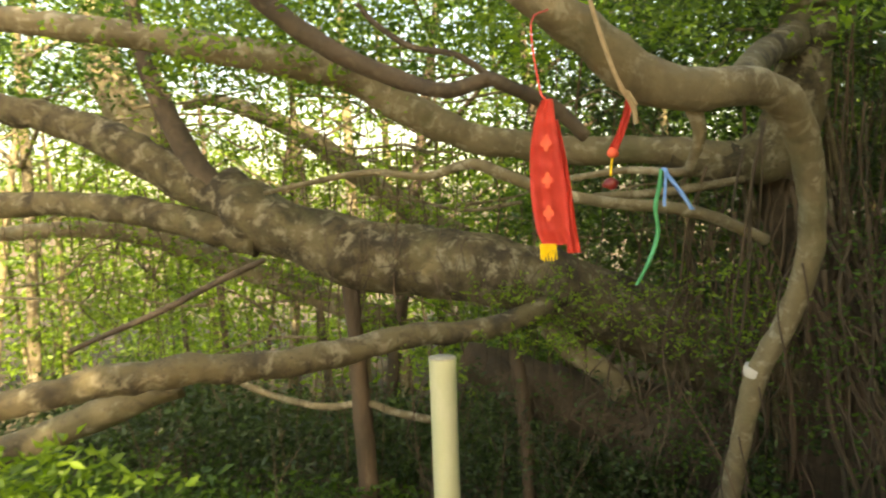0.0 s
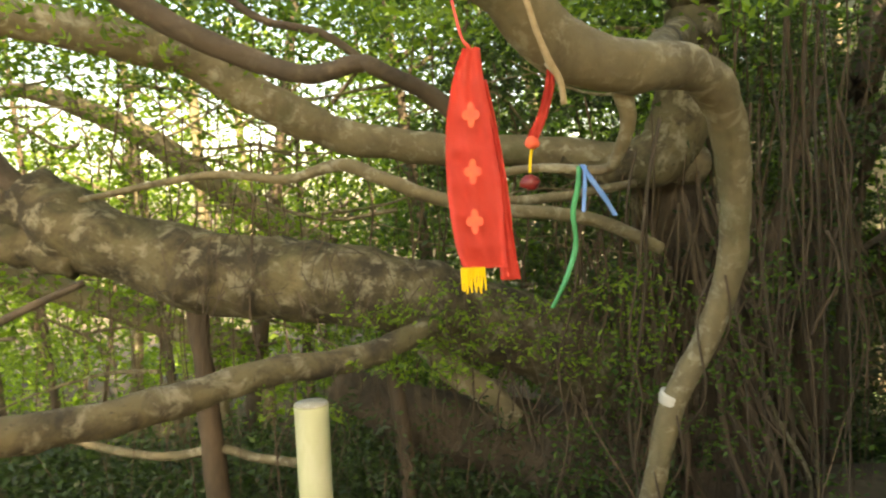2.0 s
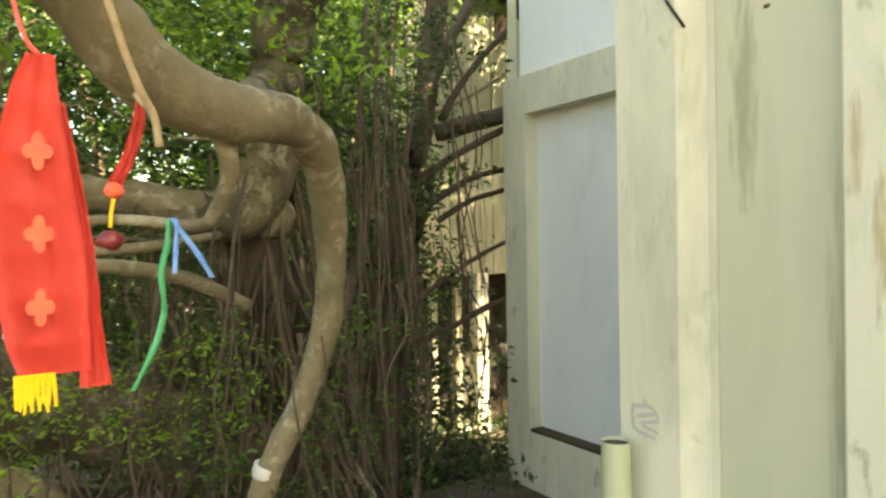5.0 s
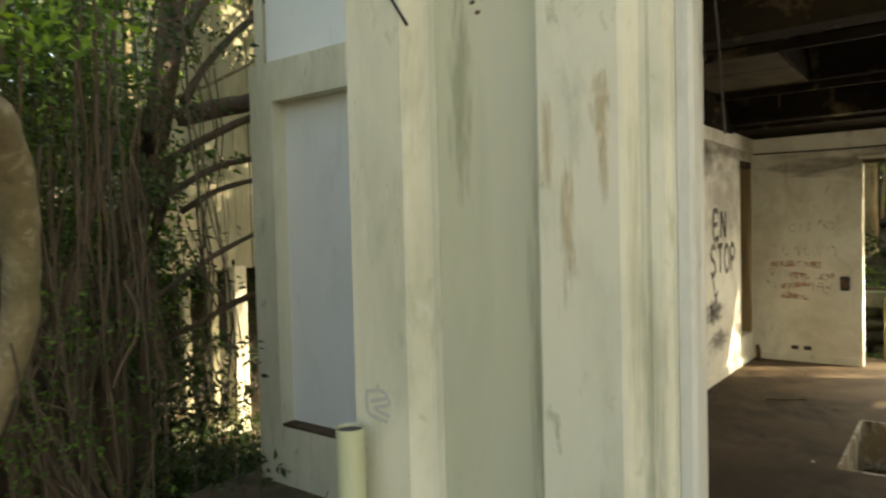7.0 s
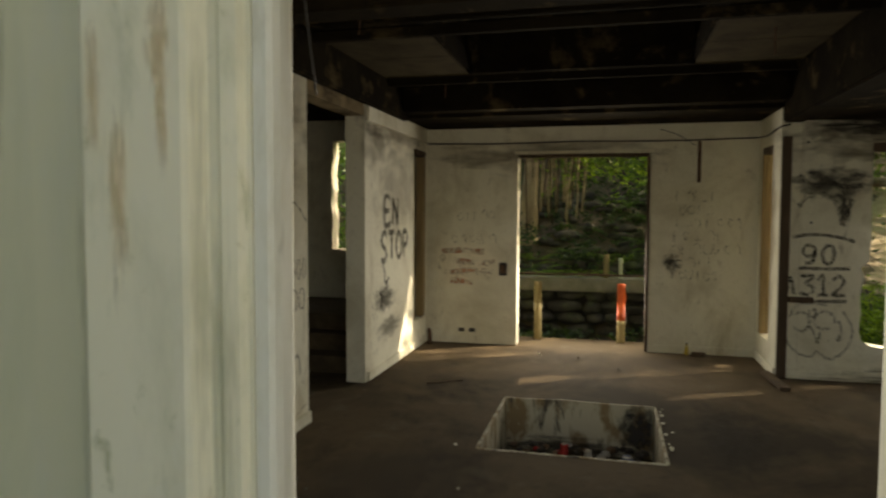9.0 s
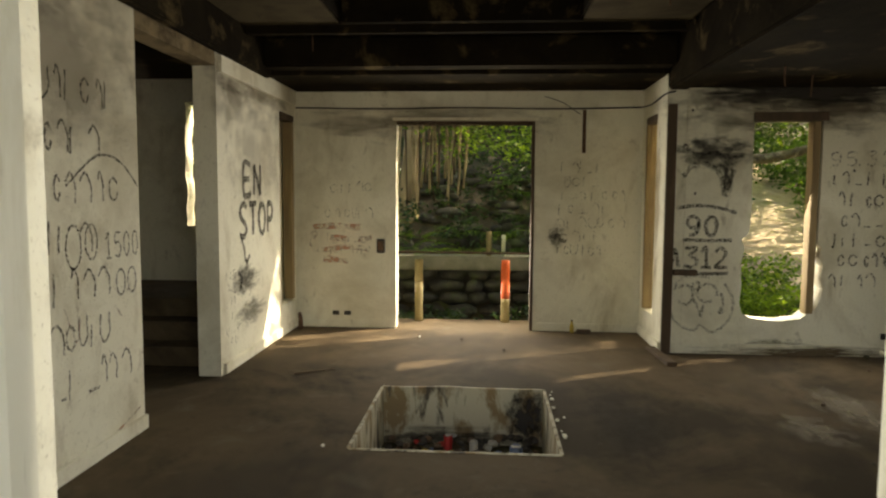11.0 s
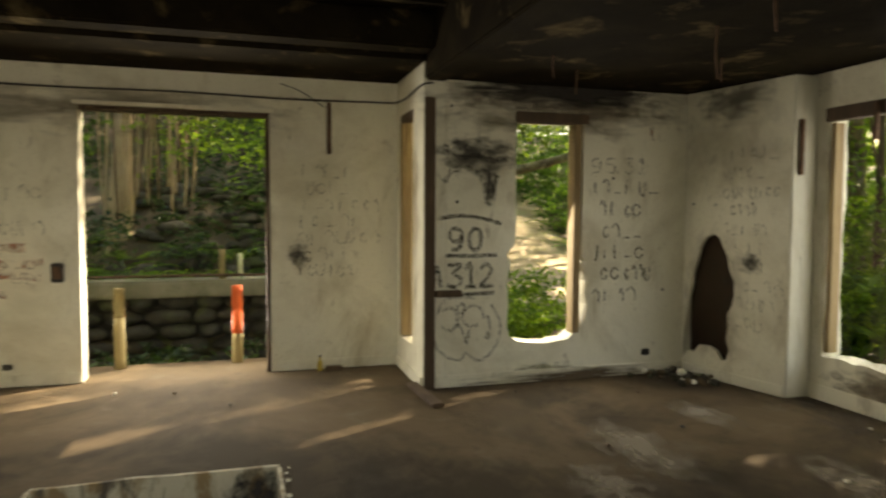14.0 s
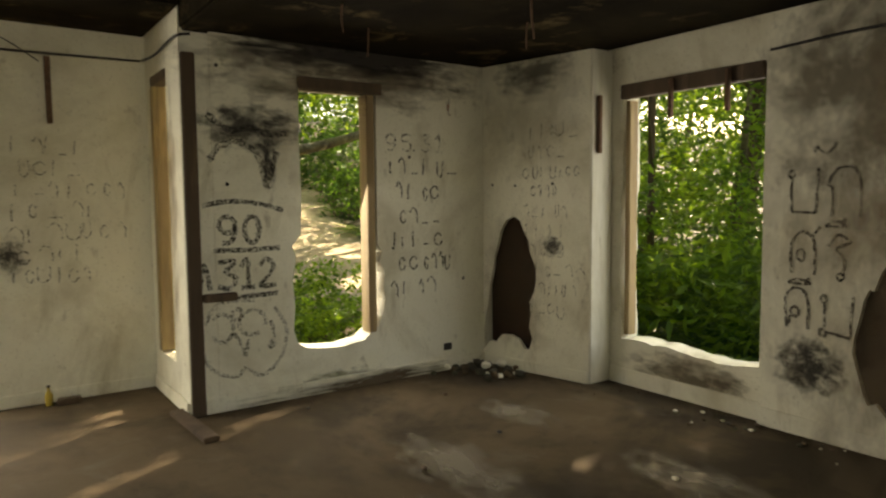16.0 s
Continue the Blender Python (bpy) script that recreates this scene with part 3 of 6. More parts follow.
for a, c, d, e in ((4.5, 4.58, -1.15, 1.15), (6.47, 6.55, -1.15, 1.15), (4.585, 6.465, -1.15, -1.07), (4.585, 6.465, 1.07, 1.15)):
    thing("ceiling_void_side", boxed(a, c, d, e, 3.303, 3.717), CEILING, "dark side of the void above the ceiling", "ceiling", kind="structure")
thing("ceiling_stairwell", boxed(3.45, 8.297, 2.235, 5.35, 2.95, 3.1), CEILING, "dark stairwell ceiling", "ceiling", kind="structure")
thing("roof_slab", boxed(3.45, 8.6, -5.3, 5.55, 4.1, 4.35), CEILING, "dark concrete slab above", "slab", kind="structure")
thing("roof_slab_front", boxed(1.722, 3.447, -5.3, 2.247, 4.1, 4.35), CEILING, "dark concrete slab above", "slab", kind="structure")
thing("beam_hall", boxed(6.95, 7.2, -2.027, 1.935, 2.83, 3.116, bevel=0.02), CEILING, "sooty concrete beam across the hall", "beam", kind="structure")
thing("beam_hall", boxed(3.3, 3.55, -2.027, 1.935, 2.86, 3.116, bevel=0.02), CEILING, "sooty concrete beam across the hall", "beam", kind="structure")
thing("beam_side", boxed(1.9, 7.288, -2.232, -2.033, 2.64, 3.3, bevel=0.02), CEILING, "sooty concrete beam between hall and side room", "beam", kind="structure")
thing("beam_north", boxed(1.9, 7.205, 1.94, 2.026, 2.76, 3.116, bevel=0.02), CEILING, "sooty concrete beam along the wall top", "beam", kind="structure")
thing("frieze_east", boxed(8.268, 8.297, -2.027, 2.027, 2.60, 2.785), PLASTER, "plaster band above the doorway", "trim", kind="structure")
thing("frieze_north", boxed(6.04, 8.26, 1.998, 2.028, 2.62, 2.82), PLASTER, "plaster band along the wall top", "trim", kind="structure")

PLY = layered("stained_plywood", (0.07, 0.056, 0.034), [((0.035, 0.027, 0.016), 2.2, 0.45, 0.7, ONE), ((0.08, 0.06, 0.04), 5, 0.6, 0.8, ONE)], 0.92, (40, 0.2, 0.003), spec=0.05)
for u0, u1 in ((1.07, 1.98), (-1.98, -1.07)):
    for v0, v1 in ((4.65, 5.55), (5.56, 6.42)):
        thing("ceiling_board", boxed(v0, v1, u0, u1, 3.095, 3.116, bevel=0.003), PLY, "stained plywood ceiling board still in place", "ceiling board", group="ceiling boards")
thing("ceiling_batten", boxed(6.43, 6.5, -1.98, 1.93, 3.02, 3.094, bevel=0.006), CEILING, "dark timber batten under the ceiling", "batten", group="ceiling battens")
thing("ceiling_batten", boxed(4.55, 4.62, -1.98, 1.93, 3.02, 3.094, bevel=0.006), CEILING, "dark timber batten under the ceiling", "batten", group="ceiling battens")

thing("ceiling_alcove", slab("z", 2.79, 3.1, rag(7.21, 8.29, -2.02, 2.02, (0.0, 0, 0.0, 0.0))), CEILING, "low soot-blackened ceiling over the doorway end", "ceiling", kind="structure")

# ---- stairs ----
stairs = empty("staircase", "dark bare concrete stairs rising in the stairwell", "stairs", (6.4, 2.9, 0))
for i in range(3):
    add("step", boxed(6.30 + 0.28 * i, 7.0 if i < 2 else 8.28, 2.26, 3.30 if i < 2 else 3.995, 0.18 * i, 0.18 * (i + 1), bevel=0.008), CONCRETE, stairs)
for i in range(2):                              # the flight turns towards the far wall
    add("step", boxed(7.02, 8.28, 4.0 + 0.28 * i, 5.3, 0.54 + 0.18 * i if i else 0.0, 0.72 + 0.18 * i, bevel=0.008), CONCRETE, stairs)



# ---- large fig tree: each limb as (x, y, z, radius) along its line ----
FIG_LIMBS = [
    ("trunk", BARK, [(0.81, 4.8, 3.82, 0.24), (0.67, 5.0, 3.38, 0.22), (0.61, 5.0, 2.83, 0.2), (0.53, 5.05, 2.32, 0.235), (0.36, 5.05, 2.04, 0.23), (-0.05, 4.92, 1.98, 0.16), (-0.45, 4.82, 2.06, 0.12)], 18, 0.09),
    ("trunk", BARK_DARK, [(0.5, 5.45, 2.1, 0.18), (0.66, 5.6, 1.6, 0.26), (0.9, 5.75, 0.9, 0.32), (1.05, 5.8, 0.0, 0.4), (1.14, 5.8, -1.4, 0.52)], 18, 0.16),
    ("limb", BARK, [(0.90, 6.00, -0.13, 0.412), (-0.81, 5.40, 0.64, 0.332), (-1.81, 5.00, 1.05, 0.324), (-2.67, 5.00, 1.20, 0.320), (-3.47, 5.00, 1.37, 0.316), (-4.18, 5.00, 1.62, 0.309), (-4.67, 5.00, 1.92, 0.257)], 20, 0.15),
    ("limb", BARK, [(-4.49, 5.00, 1.74, 0.213), (-5.05, 4.90, 2.09, 0.199), (-5.68, 4.80, 2.45, 0.177), (-6.33, 4.70, 2.72, 0.158), (-6.99, 4.60, 2.86, 0.145), (-8.20, 4.40, 3.12, 0.132)], 16, 0.13),
    ("limb", BARK, [(-4.25, 5.00, 1.46, 0.197), (-4.75, 4.90, 1.58, 0.170), (-5.51, 4.80, 1.76, 0.143), (-6.30, 4.70, 1.86, 0.121), (-7.04, 4.60, 1.86, 0.123), (-8.41, 4.50, 1.84, 0.115)], 16, 0.13),
    ("limb", BARK_DARK, [(-4.43, 4.90, 1.77, 0.140), (-4.80, 4.90, 2.11, 0.127), (-5.10, 4.90, 2.63, 0.108), (-5.37, 4.90, 3.27, 0.091), (-5.47, 4.90, 3.90, 0.074)], 12, 0.08),
    ("limb", BARK_PALE, [(0.69, 5.20, 1.96, 0.169), (0.24, 5.00, 2.01, 0.138), (-0.45, 4.80, 2.09, 0.118), (-1.28, 4.70, 2.14, 0.115), (-1.99, 4.60, 2.27, 0.126), (-2.56, 4.50, 2.53, 0.146), (-2.98, 4.40, 2.80, 0.134), (-3.72, 4.20, 3.00, 0.133), (-4.57, 4.00, 3.18, 0.116), (-5.52, 3.80, 3.35, 0.109), (-6.00, 3.70, 3.43, 0.109), (-6.98, 3.50, 3.60, 0.110)], 18, 0.11),
    ("branch", BARK_DARK, [(-1.07, 3.90, 2.16, 0.045), (-1.30, 3.80, 2.38, 0.053), (-1.60, 3.60, 2.52, 0.047), (-1.72, 3.60, 2.56, 0.052), (-1.98, 3.50, 2.49, 0.055), (-2.31, 3.50, 2.59, 0.064), (-2.69, 3.40, 2.77, 0.068), (-2.99, 3.30, 2.98, 0.071), (-3.19, 3.20, 3.17, 0.074), (-3.34, 3.10, 3.38, 0.073)], 12, 0.07),
    ("branch", BARK_DARK, [(-1.68, 3.60, 2.57, 0.024), (-1.92, 3.60, 2.74, 0.024), (-2.25, 3.60, 2.83, 0.024), (-2.50, 3.60, 3.01, 0.021), (-2.63, 3.60, 3.16, 0.019)], 8, 0.05),
    ("branch", BARK, [(-1.29, 4.80, 0.90, 0.064), (-1.47, 4.60, 0.84, 0.082), (-1.89, 4.20, 0.73, 0.091), (-2.40, 3.70, 0.76, 0.089), (-2.79, 3.30, 0.71, 0.096), (-3.17, 2.80, 0.74, 0.095), (-3.42, 2.55, 0.77, 0.102), (-3.74, 2.20, 0.78, 0.092), (-4.03, 2.00, 0.73, 0.080), (-4.36, 1.80, 0.70, 0.077)], 16, 0.14),
    ("branch", BARK, [(-3.95, 3.20, 0.51, 0.104), (-4.28, 3.00, 0.40, 0.112), (-4.72, 2.90, 0.22, 0.112), (-5.22, 2.80, 0.04, 0.113), (-5.89, 2.70, -0.23, 0.114)], 12, 0.08),
    ("limb", BARK_PALE, [(-1.36, 1.6, 2.69, 0.089), (-1.19, 1.7, 2.52, 0.084), (-0.97, 1.85, 2.37, 0.091), (-0.78, 2.0, 2.23, 0.098), (-0.55, 2.1, 2.18, 0.092), (-0.3, 2.3, 2.21, 0.085), (-0.1, 2.5, 2.14, 0.082), (0.03, 2.7, 1.92, 0.075), (0.1, 2.85, 1.62, 0.069), (0.1, 2.95, 1.34, 0.066), (0.02, 3.05, 1.01, 0.064), (-0.11, 3.14, 0.69, 0.061), (-0.17, 3.25, 0.32, 0.06), (-0.21, 3.4, -0.1, 0.062), (-0.27, 3.5, -0.52, 0.064), (-0.34, 3.65, -1.0, 0.07), (-0.36, 3.7, -1.6, 0.08)], 18, 0.08),
    ("limb", BARK_PALE, [(-0.56, 2.15, 2.11, 0.039), (-0.53, 2.20, 2.00, 0.029), (-0.55, 2.30, 1.89, 0.024), (-0.59, 2.40, 1.84, 0.022), (-0.84, 2.40, 1.86, 0.017), (-1.12, 2.40, 1.83, 0.015)], 10, 0.05),
    ("limb", BARK, [(0.52, 4.90, 2.93, 0.137), (0.12, 4.00, 2.67, 0.098), (-0.30, 2.60, 2.26, 0.087)], 12, 0.08),
    ("branch", BARK_PALE, [(0.25, 4.60, 1.36, 0.044), (-0.14, 4.50, 1.55, 0.049), (-0.48, 4.40, 1.64, 0.049), (-0.91, 4.30, 1.69, 0.044), (-1.35, 4.30, 1.79, 0.049), (-1.69, 4.20, 1.93, 0.049), (-1.96, 4.20, 2.03, 0.045), (-2.34, 4.20, 1.95, 0.032), (-2.87, 4.20, 2.00, 0.028), (-3.75, 4.20, 1.87, 0.020)], 9, 0.06),
    ("branch", BARK_PALE, [(-1.04, 4.50, 1.74, 0.032), (-0.47, 4.60, 1.76, 0.037), (0.12, 4.80, 1.84, 0.032)], 8, 0.06),
    ("branch", BARK_DARK, [(-3.88, 4.40, 1.29, 0.025), (-4.21, 4.20, 1.13, 0.030), (-4.65, 4.00, 0.90, 0.030), (-5.07, 3.80, 0.72, 0.024), (-5.29, 3.60, 0.61, 0.021)], 8, 0.06),
    ("root", BARK_PALE, [(-1.51, 5.00, 0.64, 0.092), (-1.26, 5.00, 0.39, 0.112), (-1.01, 5.00, 0.22, 0.101), (-0.82, 5.00, -0.00, 0.100)], 12, 0.10),
    ("root", BARK_DARK, [(-2.38, 5.60, 0.17, 0.174), (-1.63, 5.60, -0.14, 0.283), (-0.81, 5.70, -0.41, 0.364), (0.26, 5.80, -0.66, 0.493)], 14, 0.15),
]
fig = empty("fig_tree", "huge old fig tree with long level limbs and hanging roots", "tree", (1.1, 5.6, -1.5))
for i, (nm, m, pts, sides, lump) in enumerate(FIG_LIMBS):
    add(nm, tube(bmesh.new(), pts, sides, 6, lump, i * 3.7), m, fig, smooth=True)

FAR_LIMBS = [
    ("limb", BARK_PALE, [(-3.39, 6.50, 0.39, 0.121), (-4.06, 6.40, 0.58, 0.129), (-4.74, 6.30, 0.88, 0.136), (-5.43, 6.20, 1.12, 0.137), (-6.29, 6.10, 1.44, 0.125), (-7.25, 6.00, 1.57, 0.106), (-8.54, 6.00, 1.53, 0.087)], 10, 0.07),
    ("limb", BARK_PALE, [(-2.65, 7.00, 1.28, 0.174), (-3.23, 7.00, 1.63, 0.155), (-3.89, 7.00, 2.07, 0.143), (-4.57, 7.00, 2.60, 0.131), (-5.28, 7.00, 2.96, 0.111), (-5.93, 7.00, 3.18, 0.083), (-6.36, 7.00, 3.13, 0.053)], 10, 0.07),
    ("limb", BARK_PALE, [(-6.73, 7.00, 2.53, 0.347), (-7.16, 7.00, 3.01, 0.311), (-7.45, 7.00, 3.50, 0.274), (-7.61, 7.00, 3.97, 0.235), (-7.63, 7.00, 4.74, 0.215)], 10, 0.07),
    ("limb", BARK_PALE, [(-4.73, 5.00, 0.07, 0.029), (-4.23, 5.00, -0.11, 0.034), (-3.68, 5.00, -0.21, 0.036), (-3.21, 5.00, -0.16, 0.036), (-2.92, 5.00, -0.24, 0.038), (-2.53, 5.00, -0.30, 0.040)], 10, 0.07),
]
fig2 = empty("fig_tree", "pale-barked leaning tree behind the large fig", "tree", (-7, 7, -1.2))
for i, (nm, m, pts, sides, lump) in enumerate(FAR_LIMBS):
    add(nm, tube(bmesh.new(), pts, sides, 5, lump, i * 2.3 + 50), m, fig2, smooth=True)

thing("prop_post", tube(bmesh.new(), [(-3.33, 5.00, 1.04, 0.082), (-3.30, 5.00, 0.49, 0.077), (-3.27, 5.00, -0.07, 0.094), (-3.22, 5.00, -1.07, 0.099), (-3.21, 5.00, -1.74, 0.100)], 10, 4, 0.1, 9), ROOT, "rough split brown timber post propping the limb", "post", True, "props under the fig limb")
thing("prop_post", tube(bmesh.new(), [(-1.79, 5.00, 0.53, 0.047), (-1.73, 5.00, 0.11, 0.068), (-1.69, 5.00, -0.41, 0.062), (-1.67, 5.00, -1.05, 0.063)], 9, 4, 0.1, 11), ROOT, "thin rough brown timber post propping the branch", "post", True, "props under the fig limb")
tubep = empty("tube_post", "pale green hollow tube post standing in the undergrowth", "post", (-1.9, 2.82, -0.6))
bm = bmesh.new()
tube(bm, [(-1.9, 2.82, -1.4, 0.078), (-1.9, 2.82, 0.1, 0.079), (-1.9, 2.82, 0.82, 0.081)], 24, 3, 0.008, cap=False)
add("tube", bm, BAMBOO, tubep, smooth=True)
bm = bmesh.new()
tube(bm, [(-1.9, 2.82, 0.815, 0.082), (-1.9, 2.82, 0.821, 0.078), (-1.9, 2.82, 0.76, 0.072)], 24, 3, 0.008, cap=True)
add("rim", bm, CHARCOAL_FAINT, tubep, "worn hollow rim", True)

# ---- thicket tree beside the house ----
THICKET = [
    ("trunk", [(2.12, 6.30, 0.47, 0.137), (2.37, 6.50, 1.28, 0.154), (2.53, 6.60, 1.90, 0.164), (2.81, 6.70, 2.54, 0.155), (3.08, 6.80, 3.55, 0.146), (3.31, 6.90, 4.60, 0.136), (3.56, 7.00, 5.70, 0.125)]),
    ("trunk", [(1.69, 6.00, 0.22, 0.112), (1.96, 6.20, 0.97, 0.105), (2.18, 6.30, 1.66, 0.101), (2.51, 6.40, 2.32, 0.092), (2.80, 6.50, 3.15, 0.082), (3.29, 6.60, 4.10, 0.072), (3.79, 6.70, 4.85, 0.061)]),
    ("branch", [(3.07, 6.60, 3.02, 0.110), (3.40, 6.40, 3.12, 0.103), (3.89, 6.20, 3.28, 0.096), (4.29, 6.00, 3.41, 0.083)]),
    ("branch", [(2.61, 6.50, 2.33, 0.056), (3.00, 6.40, 2.63, 0.044), (3.40, 6.30, 2.87, 0.044), (3.88, 6.20, 3.12, 0.042)]),
    ("branch", [(2.38, 6.40, 1.89, 0.043), (2.84, 6.30, 2.21, 0.037), (3.30, 6.20, 2.48, 0.034), (3.85, 6.10, 2.62, 0.032)]),
    ("branch", [(1.43, 5.60, 0.69, 0.036), (1.82, 5.70, 0.96, 0.032), (2.40, 5.80, 1.24, 0.028), (3.03, 5.90, 1.55, 0.027), (3.71, 6.00, 1.80, 0.025)]),
    ("branch", [(2.60, 6.40, 0.65, 0.025), (3.05, 6.30, 0.81, 0.031), (3.44, 6.20, 1.00, 0.038), (3.83, 6.10, 1.13, 0.038)]),
    ("branch", [(3.23, 6.70, 3.20, 0.053), (3.48, 6.70, 3.61, 0.043), (3.92, 6.70, 4.11, 0.041), (4.45, 6.70, 4.57, 0.035)]),
    ("trunk", [(2.38, 6.40, -0.67, 0.079), (2.46, 6.40, 0.05, 0.074), (2.60, 6.50, 0.89, 0.069), (2.77, 6.60, 1.70, 0.064), (3.01, 6.60, 2.53, 0.058)]),
    ("trunk", [(1.17, 5.40, 0.10, 0.074), (1.36, 5.60, 0.86, 0.067), (1.60, 5.80, 1.46, 0.065), (1.85, 6.00, 2.01, 0.056), (2.19, 6.20, 2.77, 0.047)]),
    ("branch", [(3.09, 6.60, 2.01, 0.039), (3.50, 6.50, 2.25, 0.033), (3.99, 6.40, 2.40, 0.026)]),
]
thicket = empty("thicket_tree", "dark many-stemmed tree with bare branches reaching to the house", "tree", (2.3, 6.4, -1.3))
for i, (nm, pts) in enumerate(THICKET):
    if nm == "trunk":
        x, y, z, r = pts[0]
        pts = [(x - 0.05, y, z - 0.9 - 0.6, r * 1.5), (x, y, z - 0.5, r * 1.2)] + pts
    add(nm, tube(bmesh.new(), pts, 10, 5, 0.1, 80 + i * 2.1), BARK_DARK if i % 3 else ROOT, thicket, smooth=True)
thing("tree_stump", tube(bmesh.new(), [(5.02, 11.00, -0.28, 0.115), (5.06, 11.00, -1.13, 0.158), (5.14, 11.00, -1.77, 0.232), (5.46, 11.00, -2.67, 0.319), (5.61, 11.00, -3.34, 0.427)], 12, 5, 0.14, 3), BARK_PALE, "pale sunlit tree base with flaring roots", "tree stump", True)

# ---- aerial roots ----
RNG = np.random.default_rng(5)
ROOTS = random.Random(11)


def hang(bm, x, y, top, bottom, r, sway=0.12, sides=5):
    n = 5
    pts = []
    dx = dy = 0.0
    for i in range(n + 1):
        f = i / n
        pts.append((x + dx, y + dy, top + (bottom - top) * f, r * (1.0 - 0.35 * f)))
        dx += ROOTS.uniform(-sway, sway) * 0.5
        dy += ROOTS.uniform(-sway, sway) * 0.4
    return tube(bm, pts, sides, 3, 0.06, ROOTS.random() * 50)


for i in range(46):
    a = ROOTS.uniform(0, 1)
    x, y = 0.1 + 1.9 * a + ROOTS.uniform(-0.2, 0.2), 4.5 + ROOTS.uniform(-0.2, 0.9)
    top = ROOTS.uniform(0.8, 2.4) if a < 0.5 else ROOTS.uniform(1.2, 4.0)
    add("aerial_root", hang(bmesh.new(), x, y, top, ROOTS.uniform(-1.4, 0.2) if i % 3 else ROOTS.uniform(0.2, 1.0), ROOTS.uniform(0.004, 0.016), 0.2), ROOT if i % 2 else BARK_DARK, fig, smooth=True)
bm = bmesh.new()
for i in range(190):
    x, y = ROOTS.uniform(-0.4, 2.3), ROOTS.uniform(4.6, 6.6)
    hang(bm, x, y, ROOTS.uniform(0.6, 2.2) if x < 0.8 else ROOTS.uniform(1.0, 4.5), ROOTS.uniform(-1.5, 0.4), ROOTS.uniform(0.003, 0.011), 0.35, 4)
for i in range(160):
    x = ROOTS.uniform(-8, 0)
    hang(bm, x, ROOTS.uniform(4.8, 7.5), ROOTS.uniform(0.9, 3.5), ROOTS.uniform(-1.4, 0.6), ROOTS.uniform(0.003, 0.010), 0.25, 4)
tagged(add("root_tangle", bm, ROOT, fig, "tangle of thin brown hanging roots"), kind="stuff")
bm = bmesh.new()
for i in range(120):                      # wisps and fibres along the great limb
    f = ROOTS.random()
    x = -3.6 + 3.4 * f
    z = 1.35 - 0.9 * max(0, f - 0.3) + ROOTS.uniform(-0.25, 0.3)
    y = 4.66 + ROOTS.uniform(-0.06, 0.04)
    dx, dz = ROOTS.uniform(-0.5, 0.5), ROOTS.uniform(-0.7, 0.05)
    tube(bm, [(x, y, z, 0.005), (x + dx * 0.25, y - 0.03, z + dz * 0.35, 0.004), (x + dx * 0.5, y - 0.01, z + dz, 0.002)], 4, 4, 0.05)
for i in range(60):                       # fine roots trailing from the limb's underside
    x = ROOTS.uniform(-2.6, 0.3)
    hang(bm, x, ROOTS.uniform(4.7, 5.1), ROOTS.uniform(0.1, 0.75), ROOTS.uniform(-1.3, -0.2), ROOTS.uniform(0.003, 0.009), 0.3, 4)
tagged(add("root_fibre_mass", bm, BARK_DARK, fig, "fine root fibres clinging to the limb"), kind="stuff")

for i in range(30):                       # strands grown down over the trunk
    an = ROOTS.uniform(2.6, 6.6)
    top = ROOTS.uniform(0.9, 2.5)
    pts = []
    for k in range(6):
        f = k / 5
        z = top + (-1.4 - top) * f
        r = 0.27 + 0.3 * (1 - sstep(-1.4, 2.4, z)) + ROOTS.uniform(-0.02, 0.10)
        cx = 0.55 + 0.55 * (1 - sstep(-1.0, 2.3, z))
        a = an + ROOTS.uniform(-0.3, 0.3)
        pts.append((cx + r * math.cos(a), 5.3 + r * math.sin(a), z, ROOTS.uniform(0.008, 0.026)))
    add("clinging_root", tube(bmesh.new(), pts, 7, 4, 0.12, i), (ROOT, BARK_DARK, BARK)[i % 3], fig, smooth=True)

bm = bmesh.new()
for i in range(120):                      # bare twigs of the inner crown
    x, y, z = ROOTS.uniform(-8.5, 0.5), ROOTS.uniform(5.2, 8.0), ROOTS.uniform(0.2, 3.8)
    dx, dz, r = ROOTS.choice((-1, 1)) * ROOTS.uniform(0.6, 1.9), ROOTS.uniform(-0.5, 0.7), ROOTS.uniform(0.006, 0.024)
    tube(bm, [(x, y, z, r), (x + dx * 0.35, y + 0.1, z + dz * 0.3 + ROOTS.uniform(-0.1, 0.1), r * 0.85), (x + dx * 0.7, y, z + dz * 0.7 + ROOTS.uniform(-0.1, 0.1), r * 0.6), (x + dx, y - 0.1, z + dz, r * 0.3)], 5, 4, 0.08, i)
tagged(add("twig_mass", bm, BARK_PALE, fig, "tangle of thin pale bare twigs"), kind="stuff")
bm = bmesh.new()
for i in range(90):                      # stems of the undergrowth
    x, y = ROOTS.uniform(-8.5, 2.0), ROOTS.uniform(3.2, 7.5)
    z = ground_z(x, y)
    h, r = ROOTS.uniform(0.5, 1.7), ROOTS.uniform(0.004, 0.012)
    tube(bm, [(x, y, z - 0.05, r), (x + ROOTS.uniform(-0.15, 0.15), y, z + h * 0.5, r * 0.8), (x + ROOTS.uniform(-0.5, 0.5), y, z + h, r * 0.4)], 4, 4, 0.05, i)
tagged(new("stem_mass", mesh_of(bm, "stem_mass", ROOT)), "thin dry stems standing in the undergrowth", "stems", kind="stuff")

# ---- foliage ----
def gzs(c):
    return np.array([ground_z(x, y) for x, y in c[:, :2]])


